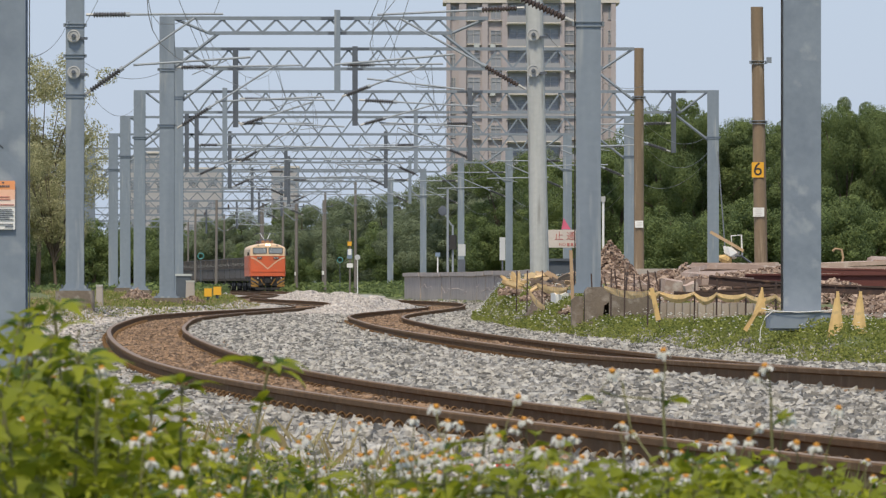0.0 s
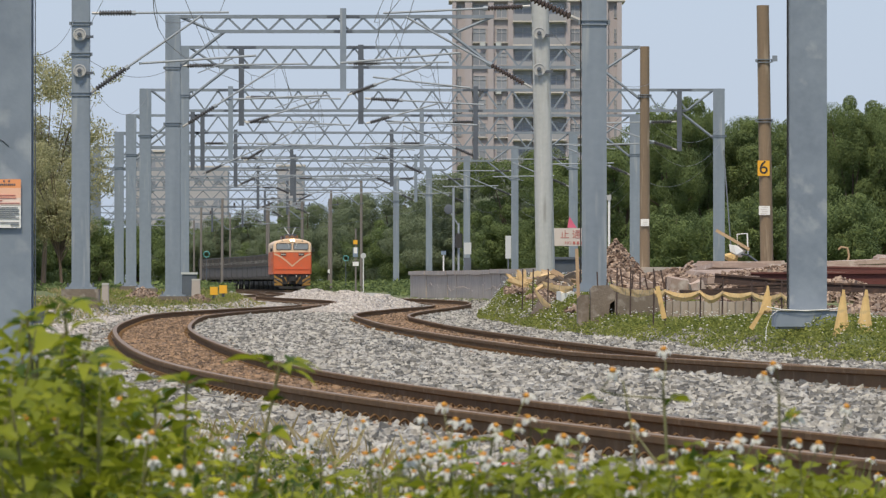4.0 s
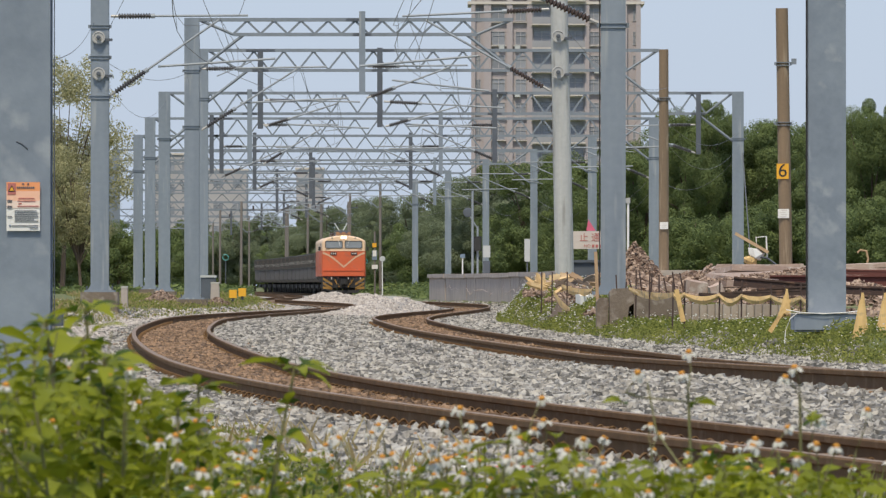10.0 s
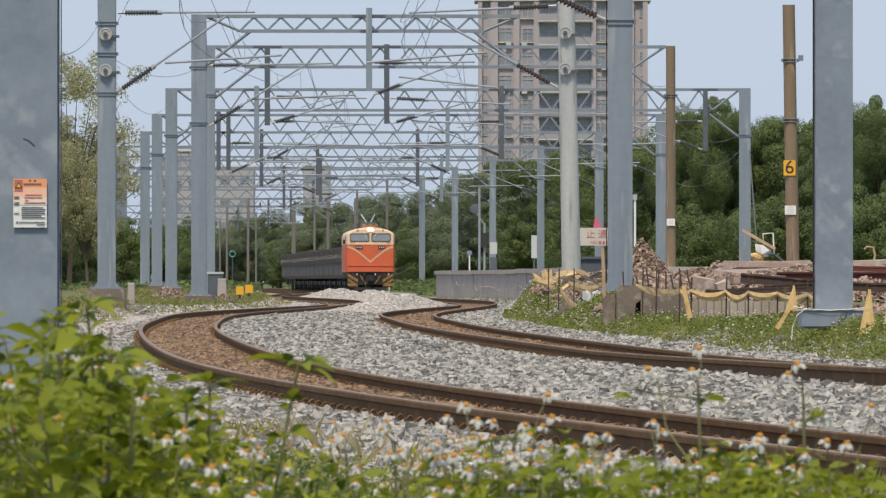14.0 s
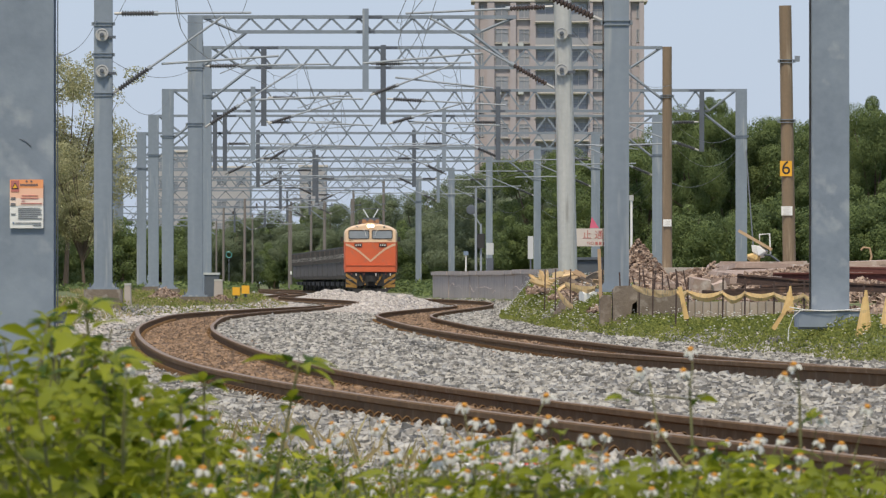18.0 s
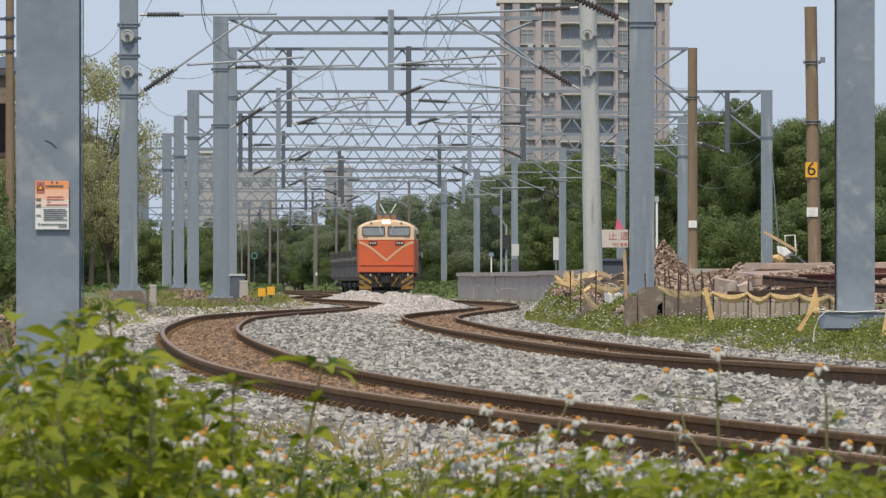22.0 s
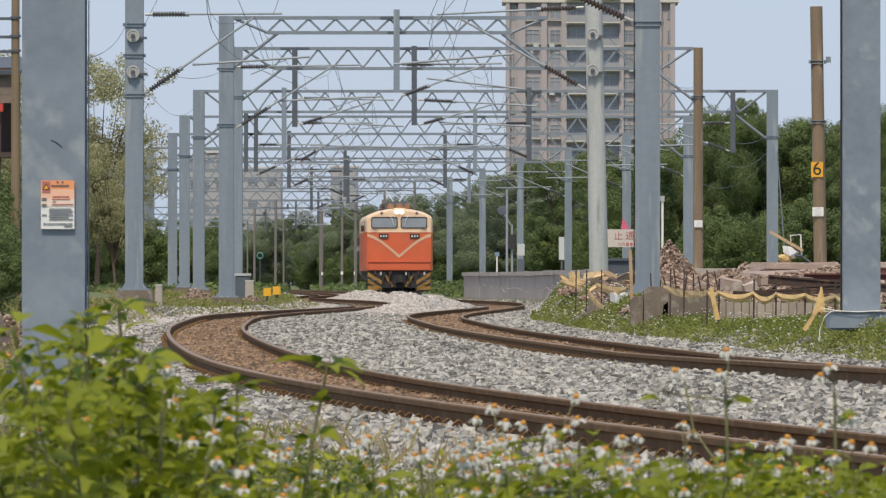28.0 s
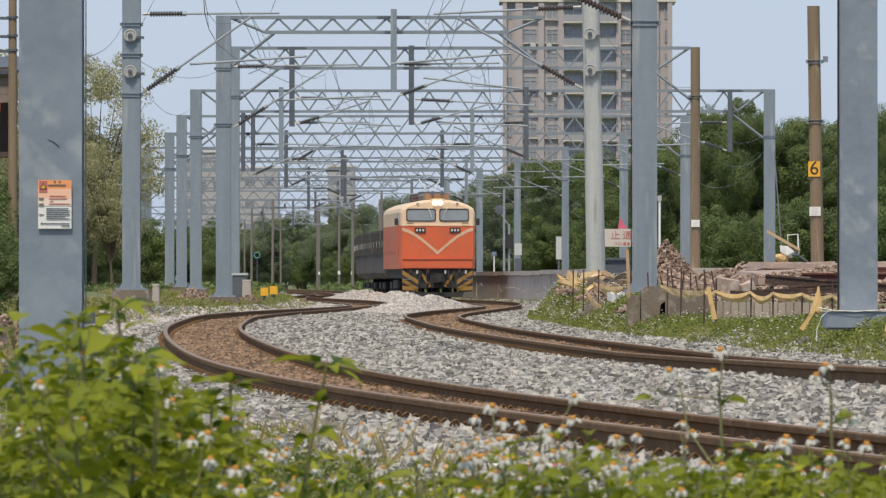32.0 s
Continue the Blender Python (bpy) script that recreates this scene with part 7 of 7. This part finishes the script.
def daisies(name, count, rel0, rel1, y0, y1, h0, h1, label, seed):
    rs = np.random.RandomState(seed)
    y = np.exp(rs.uniform(math.log(y0), math.log(y1), count))
    x = rs.uniform(rel0, rel1, count) + line_x(y)
    keep = (np.abs(x) < 0.6 + 0.064 * y) & (wobble(x * 2, y * 0.25, 1.1) + rs.uniform(-1, 1, count) > -0.3)
    x, y = x[keep], y[keep]
    n = len(x)
    z = ground_z(x, y) + rs.uniform(h0, h1, n)
    r = rs.uniform(0.0065, 0.0145, n) * (0.8 + y / 260)
    ang = np.arange(6) * np.pi / 3
    v = np.zeros((n, 8, 3))
    tx, ty = rs.normal(0, 0.5, n), -np.abs(rs.normal(0.4, 0.3, n))
    for k in range(6):
        v[:, k, 0] = x + r * np.cos(ang[k])
        v[:, k, 1] = y + r * np.sin(ang[k]) * 0.6
        v[:, k, 2] = z + r * (np.sin(ang[k]) * -ty + np.cos(ang[k]) * tx * 0.4) * 0.7
    v[:, 6] = np.stack([x, y - r * 0.2, z + r * 0.25], -1)
    v[:, 7] = np.stack([x, y + r * 0.2, z - r * 0.35], -1)
    tri = np.array([(k, (k + 1) % 6, 6) for k in range(6)] + [((k + 1) % 6, k, 7) for k in range(6)])
    loops = (tri[None] + (np.arange(n) * 8)[:, None, None]).ravel()
    return tagged(new(name, big_mesh(name, v.reshape(-1, 3), 3, loops, M_PETAL)), label, "flowers", kind="stuff")


daisies("small_daisies", 1500, 2.65, 5.5, 70, 260, 0.06, 0.18, "many small white daisies in the verge grass", 5)
daisies("small_daisies", 1900, 2.4, 4.7, 84, 178, 0.08, 0.22, "small white daisies in the weeds by the kerb", 16)
daisies("small_daisies", 4200, 2.1, 4.0, 150, 272, 0.10, 0.32, "white daisies on the old platform's end", 6)
daisies("small_daisies", 1100, -12.0, -7.0, 45, 320, 0.06, 0.16, "scattered white daisies in the left verge grass", 7)


# ---- flowering weeds in the foreground ----
def blade(g, length, width, fold, droop, m, rs):
    """One leaflet, its veins folded along the middle."""
    pts, f = [], []
    prof = ((0, 0.05), (0.15, 0.55), (0.35, 1.0), (0.6, 0.85), (0.82, 0.42), (1.0, 0.02))
    for t, w in prof:
        z = -droop * length * t * t + 0.12 * length * t
        j = rs.uniform(0.85, 1.15)
        pts += [(-width * w * j / 2, length * t, z + fold * width * w), (0, length * t, z), (width * w * j / 2, length * t, z + fold * width * w)]
    for k in range(len(prof) - 1):
        for j in range(2):
            f.append((k * 3 + j, k * 3 + j + 1, k * 3 + 4 + j, k * 3 + 3 + j))
    g.add([m @ Vector(p) for p in pts], f)


def leaf_mesh(length, width, fold, droop, seed, three=True):
    """A leaf of three leaflets on a short stalk."""
    rs = random.Random(seed)
    g = Geo()
    k = length * 0.35
    g.tube([(0, 0, 0), (0, k * 0.6, k * 0.15), (0, k, k * 0.2)], 0.0012, 3)
    blade(g, length, width, fold, droop, Matrix.Translation((0, k, k * 0.2)), rs)
    if three:
        for s in (-1, 1):
            blade(g, length * rs.uniform(0.6, 0.8), width * 0.75, fold, droop * 0.8, Matrix.Translation((0, k * 0.8, k * 0.18)) @ pose(0, 0, 0, rs.uniform(-15, 15), rs.uniform(-20, 20), s * rs.uniform(50, 75)), rs)
    me = g.mesh("leaf", M_LEAF)
    me.polygons.foreach_set("use_smooth", [True] * len(me.polygons))
    return me


LEAVES = [leaf_mesh(0.052, 0.026, 0.18, 0.35, 1), leaf_mesh(0.060, 0.032, 0.12, 0.5, 2), leaf_mesh(0.045, 0.022, 0.22, 0.2, 3), leaf_mesh(0.066, 0.028, 0.15, 0.6, 4), leaf_mesh(0.042, 0.021, 0.2, 0.1, 5), leaf_mesh(0.07, 0.040, 0.1, 0.45, 6, False)]


def sprig_mesh(seed, length=0.11):
    """A side shoot: a thin twig with leaves along it."""
    rs = random.Random(seed)
    g = Geo()
    twig = [Vector((0, length * t, 0.35 * length * t * t + 0.2 * length * t)) for t in (0, 0.25, 0.5, 0.75, 1.0)]
    g.tube(twig, 0.0014, 3)
    for i, p in enumerate(twig[1:]):
        for s in ((-1, 1) if i < 3 else (0,)):
            k = len(g.v)
            blade(g, rs.uniform(0.036, 0.066), rs.uniform(0.019, 0.036), rs.uniform(0.1, 0.22), rs.uniform(0.1, 0.6), Matrix.Translation(p) @ pose(0, 0, 0, rs.uniform(-20, 25), rs.uniform(-25, 25), s * rs.uniform(35, 75)), rs)
            g.tie(k)
    me = g.mesh("sprig", M_LEAF)
    me.polygons.foreach_set("use_smooth", [True] * len(me.polygons))
    return me


SPRIGS = [sprig_mesh(k, 0.085 + 0.014 * k) for k in range(6)]


def petals_mesh(n, r, seed):
    """White ray petals that spread and hang."""
    rs = random.Random(seed)
    g = Geo()
    for k in range(n):
        a = 2 * math.pi * k / n + rs.uniform(-0.12, 0.12)
        L, w = r * rs.uniform(0.9, 1.15), r * rs.uniform(0.55, 0.72)
        d = rs.uniform(0.5, 1.3)
        ca, sa = math.cos(a), math.sin(a)
        rows = ((0.16, 0.3, 0.0), (0.45, 0.9, 0.06), (0.75, 1.0, 0.35), (1.0, 0.62, 0.8))
        pts = []
        for t, ww, q in rows:
            for side in (-1, 0, 1):
                x, y, z = L * t * (1 - 0.25 * d * q), side * w * ww / 2, -d * L * q - (0.0012 if side == 0 else 0)
                pts.append((x * ca - y * sa, x * sa + y * ca, z))
        g.add(pts, [(i * 3 + j, i * 3 + j + 1, i * 3 + 4 + j, i * 3 + 3 + j) for i in range(3) for j in range(2)])
    g.lathe([(-0.010, 0.002), (-0.005, 0.0045), (-0.001, 0.0048)], (0, 0, 0), (0, 0, 1), 6)
    return g.mesh("petals", M_PETAL)


PETALS = [petals_mesh(5, 0.0150, 1), petals_mesh(6, 0.0158, 2), petals_mesh(5, 0.0132, 3), petals_mesh(6, 0.0142, 4)]
DISC = Geo().lathe([(-0.002, 0.0035), (0, 0.0058), (0.0035, 0.0056), (0.0058, 0.0024)], (0, 0, 0), (0, 0, 1), 8).mesh("flower_disc", M_DISC)


def weed(seed, height, nodes, flowers, leafy=1.0, lush=False, label="flowering weed with white petals and yellow centres", fork=0.75):
    """A branching weed: one branching stem, leaves at the nodes, flower heads on thin stalks."""
    rs = random.Random(seed)
    base = thing("flowering_weed", (0, 0, 0), label, "weed", "foreground weeds")
    g = Geo()
    lean = (rs.uniform(-0.12, 0.12), rs.uniform(-0.12, 0.12))

    def on(t):
        return Vector((lean[0] * t * t * height, lean[1] * t * t * height, height * t))

    def grow(pts, r, n):
        k = len(g.v)
        g.tube(pts, r, n)
        if k:  # tied to the nearest point of the stem
            q = min(range(k), key=lambda i: (Vector(g.v[i]) - Vector(pts[0])).length_squared)
            g.f.append((q, k, k + 1))
            g.mi.append(0)
    grow([on(k / 8) for k in range(9)], 0.0028, 5)
    tips = [on(1.0)]
    spots = []
    for k in range(nodes):
        t = 0.3 + 0.68 * k / max(1, nodes - 1)
        p = on(t)
        a = rs.uniform(0, 360)
        spots += [(p, a), (p, a + 180)]
        if k > 0 and rs.random() < fork:
            b = radians(rs.uniform(0, 360))
            L = height * rs.uniform(0.16, 0.34)
            e = p + Vector((math.cos(b) * L * 0.45, math.sin(b) * L * 0.45, L * 0.85))
            e.z = min(e.z, height * rs.uniform(0.92, 1.05))
            m = p.lerp(e, 0.5) + Vector((math.cos(b) * 0.03, math.sin(b) * 0.03, 0))
            grow([p, m, e], 0.0018, 4)
            tips.append(e)
            spots += [(m, rs.uniform(0, 360)), (e - Vector((0, 0, 0.02)), rs.uniform(0, 360))]
    if fork < 0.2:
        spots += [(on(0.99), 120 * k + rs.uniform(-30, 30)) for k in range(3)]
    rs.shuffle(tips)
    heads = []
    for e in tips[:flowers]:
        for twin in range(1 + (rs.random() < 0.4)):
            top = e + Vector((rs.uniform(-0.03, 0.03), rs.uniform(-0.03, 0.03), rs.uniform(0.03, 0.08)))
            grow([e, e.lerp(top, 0.6) + Vector((0.004, 0, 0)), top], 0.0012, 4)
            heads.append(top)
    part("stem", g, M_STEM, base)
    for p, a in spots:
        if rs.random() > leafy:
            continue
        ob = part("sprig" if lush else "leaf", rs.choice(SPRIGS if lush else LEAVES), None, base, at=Matrix.Translation(p) @ pose(0, 0, 0, 0, 0, a) @ pose(0, 0, 0, rs.uniform(-25, 35), rs.uniform(-25, 25), 0))
        s = rs.uniform(0.75, 1.2) * ((1.5 - 0.72 * min(1.0, p.z / height)) if lush else (1.08 - 0.1 * p.z / height) if fork < 0.2 else 1.1)
        ob.scale = (s, s, s)
    for top in heads:
        fl = part("flower", rs.choice(PETALS), None, base, at=Matrix.Translation(top) @ pose(0, 0, 0, 0, 0, rs.uniform(-110, 110)) @ pose(0, 0, 0, rs.uniform(0, 42), 0, rs.uniform(0, 360)))
        part("flower_disc", DISC, None, fl)
    return base


W_FLOWER = [weed(100 + k, 0.70, 6, 4, 0.8) for k in range(5)]
W_SLIM = [weed(130 + k, 0.80, 5, 3, 0.2, False, "slender weed with a few white flowers") for k in range(3)]
W_LEAF = [weed(160 + k, 0.85, 9, 1, 0.9, True, "tall leafy green weed with few white flowers") for k in range(3)]
W_SPIRE = [weed(190 + k, 0.90, 12, 0, 1.0, False, "upright leafy green shoot with leaves in pairs", 0.12) for k in range(3)]
rf = random.Random(77)
SWAYING = []


def plant(kinds, x, y, top):
    src = rf.choice(kinds)
    h = 0.70 if kinds is W_FLOWER else 0.80 if kinds is W_SLIM else 0.90 if kinds is W_SPIRE else 0.85
    g = float(ground_z(x, y)) - 0.02
    s = (top - g) / (h * 1.06)
    t = copy_thing(src, pose(x, y, g, 0, 0, rf.uniform(0, 360)))
    q = 0.5 + 0.5 * s
    t.scale = (q, q, s)
    SWAYING.append(t)


for k in range(31):  # the leafy stand at the left
    y = rf.uniform(14.5, 18.5)
    x = (rf.uniform(-0.060, -0.033) if k % 5 else rf.uniform(-0.047, -0.040)) * y
    b = x / y
    plant(W_LEAF, x, y, 0.713 + y * float(np.interp(b, [-0.058, -0.0475, -0.0458, -0.0440, -0.0425, -0.0405, -0.0370, -0.033], [-0.0200, -0.0185, -0.0130, -0.0005, 0.0002, -0.0045, -0.0088, -0.0135])) - rf.random() ** 1.4 * 0.22)
for b, fall in ((-0.0458, 0.0010), (-0.0405, 0.0004), (-0.0372, -0.0010), (-0.0386, 0.0041), (-0.0331, 0.0053), (-0.0281, 0.0074), (-0.0238, 0.0052), (-0.0435, 0.0032), (-0.0352, 0.0072), (-0.0422, 0.0018), (-0.0305, 0.0098), (-0.0483, 0.0100)):  # upright shoots over the stand
    y = rf.uniform(15.0, 17.0)
    plant(W_SPIRE, b * y, y, 0.713 - fall * y)
for k in range(9):  # thinner shoots beside the stand
    y = rf.uniform(14.5, 17.5)
    x = rf.uniform(-0.041, -0.032) * y
    plant(W_LEAF, x, y, 0.713 - y * rf.uniform(0.0075, 0.0135))
for k in range(4):  # flowering stems in the stand
    y = rf.uniform(16.2, 18.5)
    x = rf.uniform(-0.052, -0.029) * y
    plant(W_FLOWER, x, y, 0.713 - y * rf.uniform(0.0115, 0.019))
for k in range(46):  # the flower belt
    y = rf.uniform(15, 23)
    x = (rf.uniform(-0.036, 0.004) if k % 3 else rf.uniform(0.0, 0.05)) * y
    plant(W_FLOWER, x, y, 0.713 - y * rf.uniform(0.0155, 0.0235))
for b, top in ((0.0239, 0.0084), (0.0349, 0.0089), (0.001, 0.0130), (0.0199, 0.0150), (0.008, 0.0144), (0.0323, 0.0150)):  # tall flowering stems
    plant(W_SLIM, b * 16.5, 16.5, 0.713 - 16.5 * top)
for k in range(9):  # tall single stems
    y = rf.uniform(14, 20)
    x = rf.uniform(-0.03, 0.05) * y
    plant(W_SLIM, x, y, 0.713 - y * rf.uniform(0.0145, 0.0185))
for k in range(20):  # leafy tufts at the right
    y = rf.uniform(14, 17)
    x = rf.uniform(0.005, 0.05) * y
    plant(W_LEAF, x, y, 0.713 - y * (0.0150 + 0.0065 * rf.random() ** 0.7))
for k, src in enumerate(W_FLOWER + W_SLIM + W_LEAF + W_SPIRE):
    y = rf.uniform(17, 22)
    src.matrix_basis = pose((0.035 if k < 8 else -0.05) * y * rf.uniform(0.6, 1.0), y, -0.3) @ Matrix.Diagonal((0.8, 0.8, 0.78, 1))


def grass_belt(count, seed, material, label, b0, b1):
    rs = np.random.RandomState(seed)
    y = rs.uniform(13, 27, count)
    x = rs.uniform(b0, b1, count) * y
    z = ground_z(x, y) - 0.02
    h = rs.uniform(0.2, 0.5, count) * np.interp(x / y, [-0.06, -0.03, 0.0, 0.05], [1.25, 1.0, 0.88, 0.92])
    a = rs.uniform(0, 2 * np.pi, count)
    w = rs.uniform(0.002, 0.005, count)
    lx, ly = np.cos(a) * w, np.sin(a) * w
    bx, by = rs.normal(0, 0.16, count) * h, rs.normal(0, 0.16, count) * h
    v = np.stack([np.stack([x - lx, y - ly, z], -1), np.stack([x + lx, y + ly, z], -1), np.stack([x + lx * 0.8 + bx * 0.35, y + ly + by * 0.35, z + h * 0.6], -1), np.stack([x + bx, y + by, z + h * 0.98], -1)], 1).reshape(-1, 3)
    loops = (np.array([(0, 1, 2), (0, 2, 3)])[None] + (np.arange(count) * 4)[:, None, None]).ravel()
    return tagged(new("foreground_grass", big_mesh("foreground_grass", v, 3, loops, material)), label, "grass", kind="stuff")


grass_belt(19000, 9, M_GRASS, "thin green grass blades among the weeds", -0.066, 0.054)
grass_belt(6000, 10, M_STRAW, "dry pale grass blades among the weeds", -0.036, 0.03)
def leaf_belt(count, seed, label):
    """Small leaves and buds in an uneven layer under the flowers."""
    rs = np.random.RandomState(seed)
    y = rs.uniform(14.5, 24, count)
    x = rs.uniform(-0.05, 0.054, count) * y
    lush = (wobble(x * 5.0, y * 1.3, 1.0) + 1) / 2
    keep = lush + rs.uniform(-0.5, 0.5, count) > 0.35
    x, y, lush = x[keep], y[keep], lush[keep]
    n = len(x)
    g = ground_z(x, y)
    top = EYE_Z - y * (0.0255 - 0.0085 * lush)
    p = np.stack([x, y, g + (top - g) * rs.uniform(0.2, 1.0, n)], -1)
    u = rs.normal(0, 1, (n, 3)) * np.array([1, 1, 0.8])
    u /= np.linalg.norm(u, axis=1)[:, None]
    w = np.cross(u, rs.normal(0, 1, (n, 3)))
    w /= np.linalg.norm(w, axis=1)[:, None] + 1e-6
    sz = rs.uniform(0.007, 0.019, n)[:, None]
    bend = np.cross(u, w) * sz * 0.3
    v = np.stack([p - u * sz, p - w * sz * 0.4 + bend, p + u * sz, p + w * sz * 0.4 + bend], 1).reshape(-1, 3)
    loops = (np.array([(0, 1, 2), (0, 2, 3)])[None] + (np.arange(n) * 4)[:, None, None]).ravel()
    return tagged(new("foreground_weeds", big_mesh("foreground_weeds", v, 3, loops, M_LEAF)), label, "weeds", kind="stuff")


leaf_belt(15000, 41, "small green leaves under the flower heads")
herbs("foreground_weeds", 20000, -10.2, -6.7, 28, 42, 0.24, M_HERB, "low green weeds under the flowers", 15, (0.008, 0.022))


# ---- the train runs along the line ----
RUN_T = np.array([0, 3, 6, 9, 12, 14.5, 16.5, 18, 20, 22, 24, 26, 28, 30, 32.0])
RUN_D = np.array([784, 741, 696, 650, 604, 574, 550, 533, 510, 488.5, 468, 446, 419, 394.5, 374.0])
RUN_M = second_slopes(RUN_T, RUN_D)


def train_d(t):
    """Distance ahead of the train's front at t seconds."""
    i = min(max(int(np.searchsorted(RUN_T, t)) - 1, 0), len(RUN_T) - 2)
    h, q = RUN_T[i + 1] - RUN_T[i], t - RUN_T[i]
    return float(RUN_D[i] + q * ((RUN_D[i + 1] - RUN_D[i]) / h - h * (2 * RUN_M[i] + RUN_M[i + 1]) / 6) + q * q * RUN_M[i] / 2 + q ** 3 * (RUN_M[i + 1] - RUN_M[i]) / (6 * h))


def motions():
    for carriage, back, half in TRAIN:
        rows = []
        for k in range(0, 33, 1):
            dc = train_d(k) + back
            xa, xb = float(line_x(dc - half)), float(line_x(dc + half))
            rows.append((float(k), pose((xa + xb) / 2, dc, 0, 0, 0, -math.degrees(math.atan2(xb - xa, 2 * half)))))
        walk(carriage, rows)
    sway = random.Random(21)
    for plant_ob in SWAYING:  # the weeds stir in a light wind
        place, turn = plant_ob.location.copy(), math.degrees(plant_ob.rotation_euler.z)
        a, b, c = sway.uniform(0, 6.28), sway.uniform(0, 6.28), sway.uniform(0.2, 0.45)
        rows = []
        for k in range(41):
            t = 0.8 * k
            gust = c * (math.sin(1.7 * t + a) + 0.6 * math.sin(0.9 * t + b))
            rows.append((t, pose(*place, 0.4 * c * math.sin(1.3 * t + b), gust, 0) @ pose(0, 0, 0, 0, 0, turn)))
        walk(plant_ob, rows)


motions()
